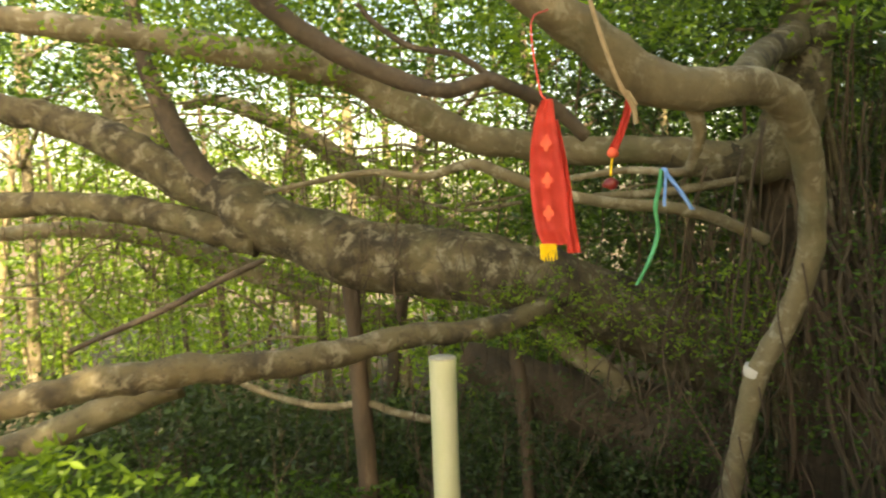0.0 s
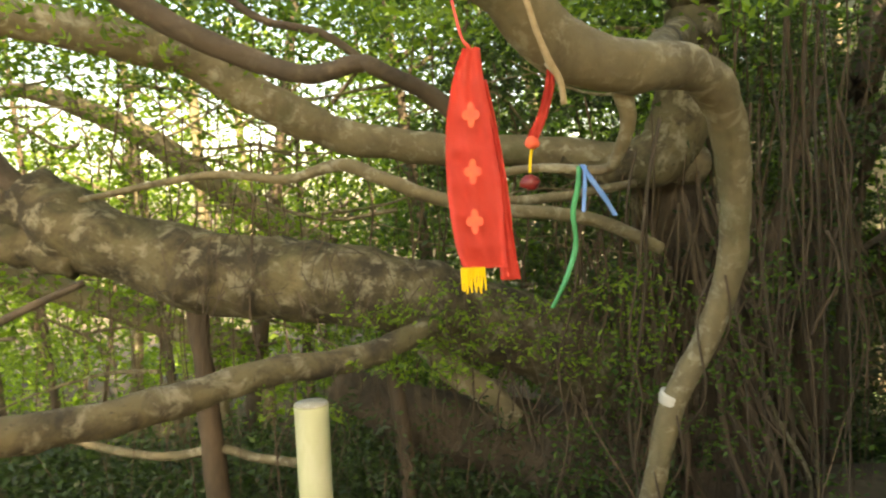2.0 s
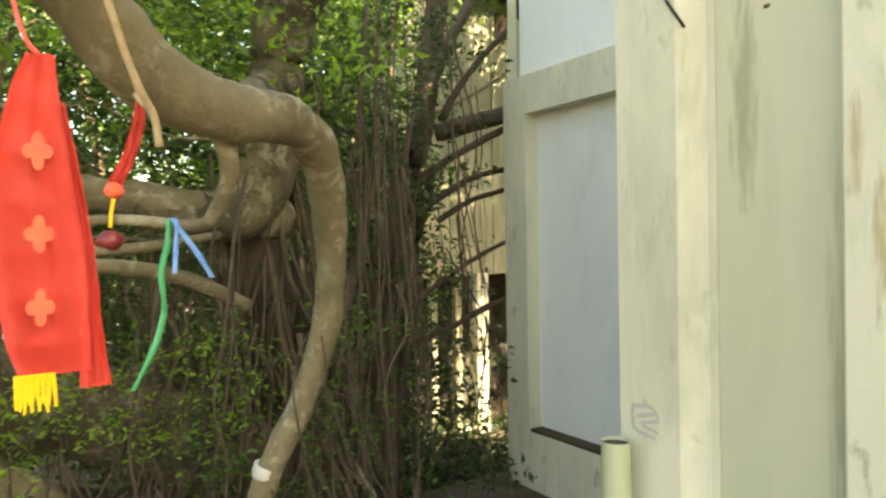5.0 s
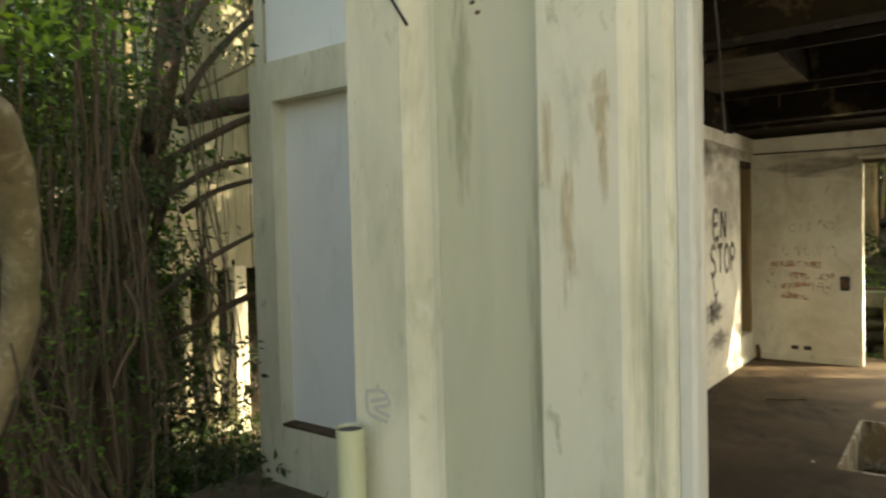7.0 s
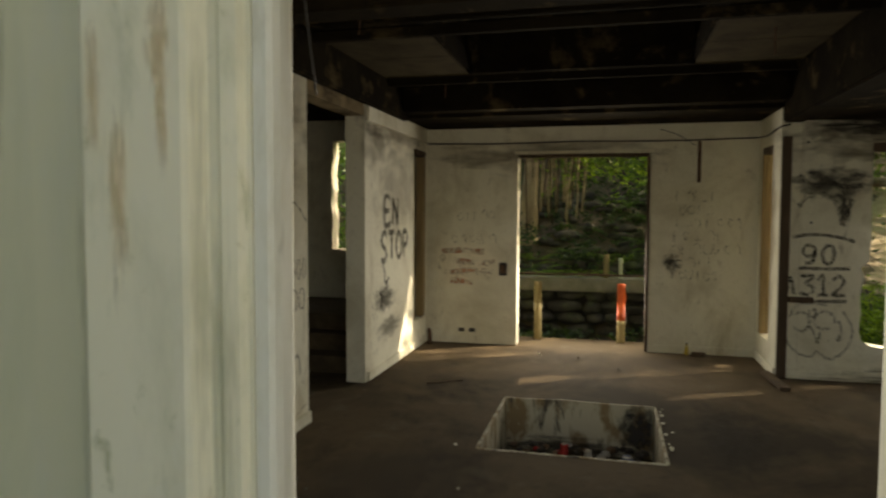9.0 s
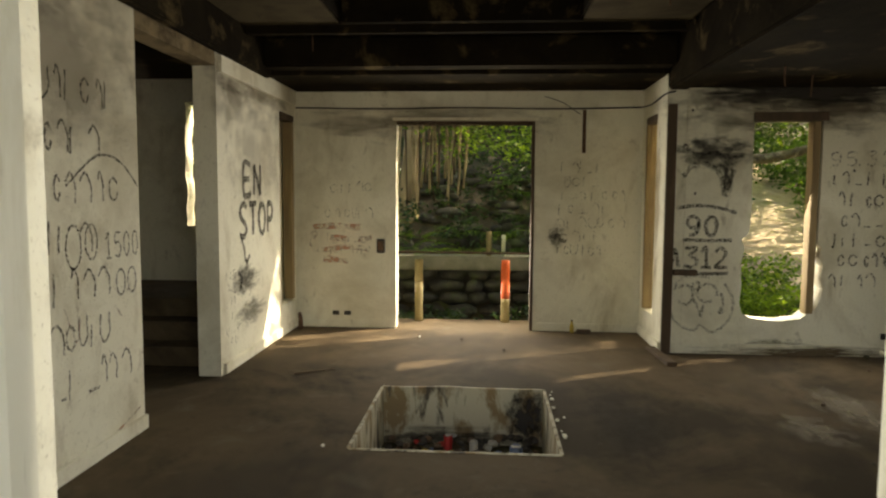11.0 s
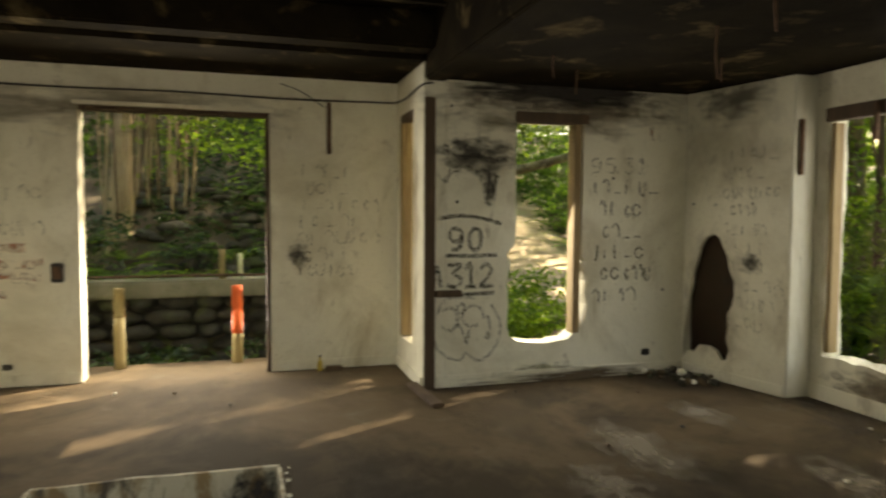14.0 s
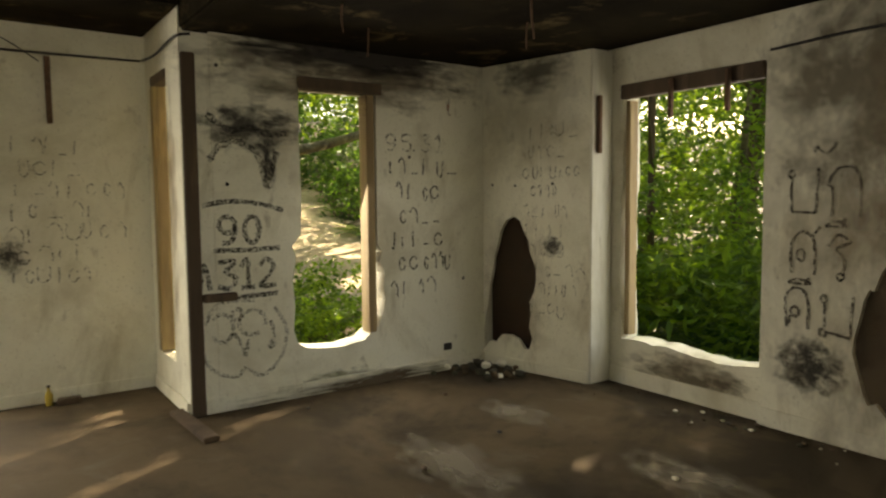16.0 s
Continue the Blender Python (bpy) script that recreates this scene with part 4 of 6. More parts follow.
def sprays(lo, hi, count, per, spread, low=None):
    """Leaf places: flat sprays of leaves along short drooping twigs."""
    c = RNG.uniform(lo, hi, (count, 3))
    if low is not None:
        c[:, 2] = gzs(c) + RNG.uniform(low[0], low[1], count)
    d = RNG.normal(size=(count, 3)) * (1, 1, 0.35)
    d /= np.linalg.norm(d, axis=1)[:, None]
    f = RNG.uniform(-1, 1, (count, per, 1))
    p = c[:, None] + d[:, None] * f * spread * 1.6 + RNG.normal(size=(count, per, 3)) * spread * (0.35, 0.35, 0.22)
    p[:, :, 2] -= np.abs(f[:, :, 0]) ** 2 * spread * 0.5
    return p.reshape(-1, 3), c, d


GAPS = [(7.84, 1.5, 0.34), (6.5, 0.4, 0.14), (6.05, 0.9, 0.12), (5.09, -3.63, 0.10), (7.95, 1.2, 0.3), (10.4, -5.2, 0.6), (12.3, -5.6, 0.5), (9.0, -4.4, 0.45)]   # where the sun finds its way to the floor


def thinned(p):
    """Leaves without those that would close the canopy's gaps towards the sun."""
    keep = np.ones(len(p), bool)
    for x, y, r in GAPS:
        d = p - np.array((x, y, 0.0))
        keep &= np.linalg.norm(np.cross(d, np.array(sd)), axis=1) > r
    return p[keep]


def woods(name, label, lo, hi, count, per, spread, size, material, low=None, parent=None, aspect=0.45):
    p, c, d = sprays(lo, hi, count, per, spread, low)
    ob = tagged(new(name, leaf_mesh(name, thinned(p), size, material, RNG, aspect=aspect)), label, "foliage", kind="stuff")
    if parent:
        under(ob, parent)
    return ob


# fig crown, over and among the limbs
woods("crown", "small glossy fig leaves in loose sprays", (-8.5, 4.4, 3.1), (1.5, 7.5, 5.6), 620, 46, 0.34, 0.085, LEAF, parent=fig)
woods("crown", "small glossy fig leaves in loose sprays", (-5.0, 3.2, 2.75), (0.5, 5.2, 4.4), 190, 40, 0.28, 0.075, LEAF_BRIGHT_LIT, parent=fig)
woods("crown", "leafy shoots on the great limb", (-2.0, 4.35, 0.5), (0.3, 4.7, 1.2), 62, 26, 0.15, 0.05, LEAF_BRIGHT_LIT, parent=fig)
woods("crown", "leafy shoots on the low branch", (-2.6, 3.2, 0.55), (-1.2, 4.6, 0.8), 22, 16, 0.10, 0.05, LEAF_BRIGHT_LIT, parent=fig)
woods("crown", "small drooping fig leaves", (-7.5, 5.3, 0.3), (-2.2, 6.8, 2.8), 230, 34, 0.26, 0.075, LEAF_BRIGHT_LIT, parent=fig)
woods("crown", "inner fig leaves in the darker shade colour", (-1.5, 5.4, 0.6), (3.0, 7.6, 5.0), 420, 44, 0.32, 0.085, LEAF_DARK_SHADE, parent=fig)
# out-of-view leaves added only to keep the sun off yard and limbs
woods("woodland", "unseen tall leaf canopy added to shade the yard", (-3.5, -7.5, 8), (6.5, -0.5, 10.5), 1000, 44, 0.6, 0.2, LEAF)
woods("woodland", "sparse sunlit foliage low in the far woods", (-16, 12, -2.5), (-3, 18, 3), 420, 44, 0.6, 0.2, LEAF_BRIGHT_LIT)
woods("crown", "leafy shoots among the hanging roots", (-0.5, 4.2, -0.8), (1.7, 4.8, 1.4), 80, 24, 0.16, 0.055, LEAF, parent=fig)
woods("undergrowth", "small dark leaves over the low roots", (-2.5, 4.6, -1.1), (0.4, 5.2, 0.25), 130, 26, 0.18, 0.06, LEAF_DARK_SHADE)
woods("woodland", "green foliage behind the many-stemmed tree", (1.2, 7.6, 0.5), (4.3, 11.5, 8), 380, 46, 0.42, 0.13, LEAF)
woods("woodland", "dark low foliage behind the many-stemmed tree", (1.2, 7.6, -2), (4.6, 11.5, 0.8), 260, 46, 0.42, 0.13, LEAF_DARK_SHADE)
# added sun blocker for the outbuilding's boards
woods("woodland", "leaf canopy added to shade the outbuilding", (6.5, 4.5, 6.6), (14, 11, 10.5), 700, 44, 0.6, 0.2, LEAF)
# added high leaves that break up sun entering the doorway and slit window
woods("woodland", "unseen leaf canopy added to dapple the sun at the doorway", (9.6, -8.5, 5.4), (14.5, -3.5, 8.6), 85, 44, 0.5, 0.17, LEAF)
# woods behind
woods("woodland", "sunlit green foliage of the woods beyond the fig", (-20, 8.5, -1), (-2, 16, 9), 760, 44, 0.55, 0.15, LEAF_BRIGHT_LIT)
woods("woodland", "green foliage of the woods beyond the fig", (-3, 8.0, -1.5), (3.4, 13, 9), 900, 46, 0.5, 0.14, LEAF)
woods("woodland", "dark foliage of the deeper woods", (-4, 15, -2), (22, 24, 11), 1300, 44, 0.9, 0.26, LEAF_DARK_SHADE)
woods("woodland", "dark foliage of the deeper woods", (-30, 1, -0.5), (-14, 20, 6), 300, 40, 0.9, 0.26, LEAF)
woods("undergrowth", "dark leafy undergrowth below the fig limbs", (-9, 5.2, 0), (3.2, 9.5, 0), 950, 40, 0.28, 0.10, LEAF_DARK_SHADE, (0.0, 1.3))
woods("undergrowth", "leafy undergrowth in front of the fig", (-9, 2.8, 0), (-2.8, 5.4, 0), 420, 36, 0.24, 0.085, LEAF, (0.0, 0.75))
woods("undergrowth", "leafy undergrowth in front of the fig", (-2.6, 3.6, 0), (2.6, 5.2, 0), 300, 34, 0.2, 0.075, LEAF_DARK_SHADE, (0.0, 0.6))
woods("undergrowth", "low plants beside the outbuilding", (2.6, 6.2, 0), (8.5, 12.5, 0), 420, 36, 0.28, 0.10, LEAF_DARK_SHADE, (0.0, 0.8))
woods("undergrowth", "bright young shoots by the branch", (-5.2, 1.6, -0.1), (-3.6, 2.6, 0.35), 34, 26, 0.16, 0.10, LEAF_BRIGHT_LIT)
# slope behind the house
woods("slope_foliage", "green foliage over the stony slope", (15.5, -5, 0), (25, 9, 0), 420, 44, 0.42, 0.15, LEAF, (0.2, 5.5))
woods("slope_foliage", "deep green foliage over the stony slope", (15.0, -5, 0), (24, 9, 0), 700, 44, 0.42, 0.15, LEAF_DARK_SHADE, (0.2, 5.5))
woods("slope_foliage", "dark foliage over the stony slope", (12.0, -3, 0), (19, 6, 0), 330, 34, 0.24, 0.11, LEAF_DARK_SHADE, (0.0, 0.6))
woods("slope_foliage", "bright leafy branches over the terrace", (11.5, -2.5, 2.2), (14, 0.6, 5), 160, 36, 0.32, 0.11, LEAF_BRIGHT_LIT)
woods("slope_foliage", "low plants below the terrace", (9.1, -2.2, 0), (11.2, 2.6, 0), 130, 26, 0.16, 0.12, LEAF_DARK_SHADE, (0.0, 0.4))
woods("slope_foliage", "leafy bush outside the stairwell", (9.2, 2.6, 0.6), (11.5, 6, 4), 170, 40, 0.3, 0.11, LEAF)
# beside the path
woods("path_foliage", "sunlit bush under the narrow window", (8.2, -5.3, 0), (9.7, -3.3, 0), 170, 40, 0.2, 0.075, LEAF_BRIGHT_LIT, (0.0, 0.6))
woods("path_foliage", "sunlit foliage above the path", (12, -12, 0), (26, -3.6, 0), 1100, 44, 0.5, 0.16, LEAF_BRIGHT_LIT, (2.3, 8))
woods("path_foliage", "green plants along the path", (11.5, -10.5, 0), (20, -7.4, 0), 330, 40, 0.3, 0.13, LEAF, (0.0, 1.5))
woods("path_foliage", "green plants along the path", (10.5, -4.0, 0), (20, -3.0, 0), 200, 40, 0.26, 0.11, LEAF, (0.0, 1.6))
# beyond the wide window
woods("thicket", "dense green foliage beyond the wide window", (3, -12, 0.4), (14, -7.4, 7), 520, 44, 0.36, 0.12, LEAF_BRIGHT_LIT)
woods("thicket", "bright leaves high beyond the wide window", (4, -14, 2.2), (15, -7.5, 8), 560, 44, 0.4, 0.12, LEAF_BRIGHT_LIT)
woods("thicket", "dark leaves deep beyond the wide window", (2, -16, 0), (16, -12, 7), 420, 44, 0.6, 0.18, LEAF_DARK_SHADE)
woods("thicket", "broad green leaves below the wide window", (5.2, -8.2, 0), (9.5, -6.3, 0), 150, 22, 0.24, 0.2, LEAF_BRIGHT_LIT, (0.1, 1.0), aspect=0.3)
# boughs added to cut the sun patches on the side room's floor
woods("thicket", "leafy boughs added to shade the wide window", (6.0, -10.4, 2.8), (11, -7.0, 7), 260, 42, 0.34, 0.11, LEAF_BRIGHT_LIT)
woods("thicket", "bright bushy plants below the wide window", (5.0, -9.0, 0), (10, -6.4, 0), 280, 36, 0.26, 0.12, LEAF_BRIGHT_LIT, (0.0, 1.9), aspect=0.35)
woods("thicket", "dark low growth beyond the wide window", (2, -14, 0), (15, -9.2, 0), 300, 42, 0.36, 0.14, LEAF, (0.0, 3.6))
woods("path_foliage", "green foliage high on the far slope", (19, -20, 0), (34, -3, 0), 800, 44, 0.8, 0.24, LEAF, (0.0, 7))
# hidden leaf block, added to stop sun dapples through the wide window
woods("thicket", "unseen high leaf canopy added to block sun at the wide window", (8.6, -12.7, 6.2), (10.9, -11.2, 8.3), 75, 44, 0.4, 0.16, LEAF)
# loose leaves on the ground
p = RNG.uniform((-9, -1.5, 0), (1.4, 9, 0), (5000, 3))
p[:, 2] = gzs(p) + 0.01
tagged(new("leaf_litter", leaf_mesh("leaf_litter", p, 0.07, LITTER, RNG, 0.0)), "dry brown fallen leaves on the soil", "leaves", kind="stuff")


def fern(x, y, z, fronds, length, seed, material=LEAF):
    """Arching fronds with paired leaflets."""
    rnd = random.Random(seed)
    verts, faces = [], []
    for i in range(fronds):
        an = 2 * math.pi * i / fronds + rnd.uniform(-0.3, 0.3)
        L, up = length * rnd.uniform(0.7, 1.1), rnd.uniform(0.5, 1.0)
        for k in range(2, 15):
            f = k / 15
            c = Vector((x + math.cos(an) * L * f, y + math.sin(an) * L * f, z + L * up * (f - 0.85 * f * f)))
            w = L * 0.28 * (1 - f) ** 0.6
            for sgn in (-1, 1):
                o = Vector((-math.sin(an) * sgn, math.cos(an) * sgn, -0.25))
                t = Vector((math.cos(an), math.sin(an), 0.1))
                b = len(verts)
                verts += [tuple(c), tuple(c + o * w * 0.5 + t * L * 0.035), tuple(c + o * w + t * L * 0.05), tuple(c + o * w * 0.5 - t * L * 0.012)]
                faces.append((b, b + 1, b + 2, b + 3))
    return tagged(new("fern", raw_mesh("fern", verts, faces, material)), "arching green fern with feathery fronds", "fern", "ferns round the house")


FR = random.Random(4)
for x0, x1, y0, y1, n, ln in ((11.8, 13.2, -0.2, 2.2, 13, 0.8), (9.2, 10.9, -1.5, 1.6, 11, 0.5), (12.5, 17, -8.6, -7.0, 9, 0.9), (5.2, 8.6, -7.8, -6.2, 22, 0.95), (-1.0, 1.4, 3.9, 4.5, 6, 0.45),
                          (11.9, 14.5, -2.2, -0.3, 12, 0.7), (3.2, 5.5, 7.5, 10, 5, 0.6)):
    for i in range(n):
        x, y = FR.uniform(x0, x1), FR.uniform(y0, y1)
        fern(x, y, ground_z(x, y), FR.randint(9, 13), ln * FR.uniform(0.7, 1.2), i * 5 + n, LEAF_BRIGHT_LIT if FR.random() < 0.3 else LEAF)


# slim trees of the woods
def slim_tree(x, y, h, r, lean, seed, material):
    rnd = random.Random(seed)
    z = ground_z(x, y) - 0.2
    root = empty("tree", "slim straight woodland tree with sparse branches", "tree", (x, y, z), "woodland trees")
    bx, by = rnd.uniform(-lean, lean), rnd.uniform(-lean, lean)
    pts = [(x, y, z, r * 1.5), (x + bx * 0.1, y + by * 0.1, z + h * 0.12, r), (x + bx * 0.5, y + by * 0.4, z + h * 0.5, r * 0.8), (x + bx, y + by, z + h, r * 0.35)]
    add("trunk", tube(bmesh.new(), pts, 8, 5, 0.08, seed), material, root, smooth=True)
    for i in range(4):
        f = rnd.uniform(0.35, 0.9)
        c = (x + bx * f, y + by * f, z + h * f)
        an, L = rnd.uniform(0, 6.3), h * rnd.uniform(0.12, 0.3)
        add("branch", tube(bmesh.new(), [(*c, r * 0.4), (c[0] + math.cos(an) * L * 0.5, c[1] + math.sin(an) * L * 0.5, c[2] + L * 0.25, r * 0.28), (c[0] + math.cos(an) * L, c[1] + math.sin(an) * L, c[2] + L * 0.6, r * 0.12)], 6, 4, 0.06, seed + i), material, root, smooth=True)


TR = random.Random(9)
for x0, x1, y0, y1, n in ((-16, 3, 8.5, 16, 26), (3.2, 4.6, 8.5, 12, 4), (12.5, 20, -4, 8, 14), (11, 22, -14, -8.5, 8), (3.5, 12, -14, -8, 16), (-20, -12, 0, 9, 8)):
    for i in range(n):
        slim_tree(TR.uniform(x0, x1), TR.uniform(y0, y1), TR.uniform(6, 12), TR.uniform(0.04, 0.13), 1.6, i * 7 + n, (BARK_PALE, BARK, BARK_DARK)[i % 3])

# root-hung tree on the slope behind the doorway
RX, RY = 13.4, 1.15
rz = ground_z(RX, RY)
roottree = empty("root_tree", "pale sunlit tree wrapped in long straight hanging roots", "tree", (RX, RY, rz))
add("trunk", tube(bmesh.new(), [(RX, RY + 0.15, rz - 0.4, 0.26), (RX, RY + 0.1, rz + 1.0, 0.15), (RX, RY, rz + 3, 0.13), (RX, RY, rz + 6, 0.12)], 14, 5, 0.12, 5), ROOT_SUNLIT, roottree, smooth=True)
for i in range(30):
    x, y = RX - 0.2 + ROOTS.uniform(-0.4, 0.3), RY - 0.05 + ROOTS.uniform(-1.0, 0.35)
    add("hanging_root", hang(bmesh.new(), x, y, rz + ROOTS.uniform(2.5, 4.5), rz + ROOTS.uniform(-0.1, 0.7) + max(0, RY - y) * 0.4, ROOTS.uniform(0.014, 0.042), 0.16), ROOT_SUNLIT if i % 4 else ROOT, roottree, smooth=True)
add("branch", tube(bmesh.new(), [(RX, RY, rz + 2.6, 0.07), (RX - 0.2, RY - 0.7, rz + 2.9, 0.06), (RX - 0.3, RY - 1.5, rz + 2.8, 0.04)], 8, 5), BARK_PALE, roottree, smooth=True)
# branch over the path and pale trunks beyond the wide window
thing("bough", tube(bmesh.new(), [(12.0, -3.2, 2.3, 0.09), (12.0, -4.6, 2.22, 0.085), (12.1, -5.4, 2.35, 0.075), (12.3, -6.8, 2.75, 0.06)], 9, 5), BARK, "mossy bough reaching across above the path", "branch", True)
for i, (x, y, s) in enumerate(((7.6, -7.4, 0.05), (8.6, -8.3, 0.08), (6.4, -8.8, 0.06), (9.4, -8.8, 0.1), (7.9, -9.4, 0.09))):
    slim_tree(x, y, 6, s, 1.0, 300 + i, (ROOT, BARK_PALE)[i % 2])
thing("fallen_bough", tube(bmesh.new(), [(8.9, -7.0, 0.95, 0.05), (8.1, -7.1, 1.0, 0.06), (7.5, -7.3, 0.8, 0.055), (6.9, -7.5, 0.35, 0.05)], 9, 5), BARK_PALE, "pale bent bough leaning among the leaves", "branch", True)

# ---- terrace behind the doorway ----
for y, lab, paint in ((0.60, "mossy round timber post on the terrace edge", None), (-0.49, "timber post with a bright orange painted top", ORANGE)):
    post = empty("fence_post", lab, "post", (8.82, y, 0), "posts outside the doorway")
    cut = 0.30 if paint else 0.5
    add("shaft", tube(bmesh.new(), [(8.82, y, -0.02, 0.056), (8.82, y, cut * 0.5, 0.052), (8.82, y, cut, 0.052)], 12, 3, 0.04, y), POST_WOOD, post, smooth=True)
    add("top", tube(bmesh.new(), [(8.82, y, cut, 0.055), (8.822, y, 0.6, 0.054), (8.82, y, 0.78, 0.053)], 12, 3, 0.04, y), paint or POST_WOOD, post, "orange painted top" if paint else "", smooth=True)
stone_wall = empty("retaining_wall", "dark rubble retaining wall with a concrete coping", "wall", (11.6, 0, -0.6), kind="structure")
add("coping", boxed(11.3, 11.8, -2.6, 4.5, 0.37, 0.60, bevel=0.03), OLD_CONCRETE, stone_wall, "mossy concrete coping")
add("backing", boxed(11.55, 11.75, -2.6, 4.5, -0.7, 0.365), STONE, stone_wall)


def rock(cx, cy, cz, sx, sy, sz, seed):
    bm = bmesh.new()
    bmesh.ops.create_icosphere(bm, subdivisions=2, radius=1)
    for v in bm.verts:
        v.co *= 1 + 0.35 * noise.noise(v.co * 1.3 + Vector((seed, 0, 0)))
        v.co = Vector((cx + v.co.x * sx, cy + v.co.y * sy, cz + v.co.z * sz))
    return bm


SR = random.Random(3)
for r in range(5):
    y = -2.5
    while y < 3.2:
        w = SR.uniform(0.14, 0.32)
        add("stone", rock(11.5 + SR.uniform(-0.04, 0.04), y + w, -0.5 + r * 0.2, 0.16, w, 0.115, SR.uniform(0, 99)), STONE, stone_wall, smooth=True)
        y += 2 * w
for i in range(70):
    x, y = SR.uniform(11.9, 15.5), SR.uniform(-1.6, 1.2)
    thing("rock", rock(x, y, ground_z(x, y) + 0.05, SR.uniform(0.08, 0.26), SR.uniform(0.1, 0.32), SR.uniform(0.05, 0.15), i), STONE, "dark mossy rock on the slope", "rock", True, "rocks on the slope")
rail = empty("pipe_rail", "thin rusty pipe rail with upright along the coping", "rail", (11.5, 0, 0.5))
add("bar", tube(bmesh.new(), [(11.45, -2.5, 0.645, 0.018), (11.45, 0.5, 0.655, 0.018), (11.45, 3.5, 0.645, 0.018)], 8, 3, 0.02), STEEL, rail, smooth=True)
add("upright", tube(bmesh.new(), [(11.5, -0.28, 0.58, 0.05), (11.5, -0.28, 1.0, 0.048)], 8, 3, 0.03), POST_WOOD, rail, smooth=True)
add("upright", tube(bmesh.new(), [(11.5, -0.52, 0.58, 0.035), (11.5, -0.52, 0.95, 0.034)], 8, 3, 0.03), BAMBOO, rail, smooth=True)

# ---- dirt path ----
pv, pf = [], []
for i in range(40):
    f = i / 39
    cx, cy, w = 9.3 + 13 * f, -5.0 - 2.6 * f - 1.0 * f * f, 1.25 - 0.45 * f
    for k in range(9):
        u = (k - 4) / 4
        px, py = cx + u * w * 0.18, cy + u * w * (1 + 0.2 * noise.noise((i * 0.4, k, 0)))
        pv.append((px, py, ground_z(px, py) + 0.035 - 0.05 * u * u + 0.02 * noise.noise((px * 3, py * 3, 1))))
for i in range(39):
    for k in range(8):
        b = i * 9 + k
        pf.append((b, b + 9, b + 10, b + 1))
tagged(new("path", raw_mesh("path", pv, pf, PATH_SOIL, True)), "dry pale earth path climbing through the plants", "path", kind="structure")

# ---- outbuilding on posts ----
shed = empty("outbuilding", "pale weathered board building raised on white posts", "building", (8.5, 14, -2.6))
for i in range(16):
    x = 6.35 + i * 0.42
    add("board", boxed(x, x + 0.405, 13.1 + 0.012 * (i % 3), 13.16 + 0.012 * (i % 3), 0.97 - 0.02 * (i % 2), 7.6), SHED_BOARD, shed)
add("side_wall", boxed(6.36, 13.0, 13.2, 17, 0.99, 7.6), SHED_BOARD, shed)
add("roof", boxed(5.9, 13.4, 12.6, 17.4, 7.62, 7.8, bevel=0.03), DARK_TIMBER, shed)
# dark backing added so the space under the floor reads as shade
add("underfloor_backing", boxed(6.0, 13.0, 15.6, 15.8, -3.4, 0.985), STONE, shed, "added dark backing for the shade under the raised floor")
add("window", boxed(9.0, 9.9, 13.06, 13.098, 6.7, 7.3), DARK_TIMBER, shed, "dark red-framed window")
for x, y, w in ((7.2, 13.3, 0.09), (7.95, 13.4, 0.09), (8.42, 13.15, 0.17), (10.0, 13.3, 0.1), (6.6, 15, 0.1)):
    add("post", boxed(x - w, x + w, y - w, y + w, -3.0, 1.0, bevel=0.015), FACADE if w > 0.1 else SHED_BOARD, shed)
for i in range(7):
    x, y = SR.uniform(5.6, 7.6), SR.uniform(11.0, 12.4)
    a = SR.uniform(-0.6, 0.2)
    bm = boxed(-0.9, 0.9, -0.07, 0.07, 0, 0.05)
    bmesh.ops.transform(bm, matrix=pose(x, y, ground_z(x, y) + 0.08 + 0.06 * i, SR.uniform(-8, 8), SR.uniform(-6, 14), math.degrees(a)), verts=bm.verts[:])
    thing("plank", bm, FACADE if i % 2 else DARK_TIMBER, "weathered loose plank lying in a heap", "plank", group="fallen planks")

# ---- marks on the walls ----
def on_wall(axis, p, u, v, out):
    return (p + out, u, v) if axis == "x" else (u, p + out, v)


def strokes(name, label, axis, p, out, lines, width, material, group="graffiti on the walls", jitter=0.004, seed=1):
    """Brush lines laid on a wall; lines are lists of (u, v)."""
    rnd = random.Random(seed)
    mark = empty(name, label, "graffiti", (0, 0, 0), group)
    for li, line in enumerate(lines):
        pts = [np.array((u, v, 0, 1.0)) for u, v in line]
        pts = smooth_path(pts, 5) if len(pts) > 2 else [pts[0] + (pts[-1] - pts[0]) * k / 4 for k in range(5)]
        verts, o = [], out * (1 + 0.12 * (li % 5))
        for i, q in enumerate(pts):
            a, b = pts[max(0, i - 1)], pts[min(len(pts) - 1, i + 1)]
            d = np.array((b[0] - a[0], b[1] - a[1]))
            d = d / max(1e-6, np.linalg.norm(d))
            w = width * rnd.uniform(0.7, 1.15) * 0.5
            j = rnd.uniform(-jitter, jitter)
            verts += [on_wall(axis, p, q[0] - d[1] * w + j, q[1] + d[0] * w, o), on_wall(axis, p, q[0] + d[1] * w + j, q[1] - d[0] * w, o)]
        faces = [(2 * i, 2 * i + 1, 2 * i + 3, 2 * i + 2) for i in range(len(pts) - 1)]
        new("stroke", raw_mesh("stroke", verts, faces, material)).parent = mark
    return mark


def glyph(rows, u, v, su, sv):
    return [[(u + x * su, v + y * sv) for x, y in r] for r in rows]


def ring(cx, cy, rx, ry, a0=0, a1=360, n=14):
    return [(cx + rx * math.cos(radians(a0 + (a1 - a0) * i / n)), cy + ry * math.sin(radians(a0 + (a1 - a0) * i / n))) for i in range(n + 1)]


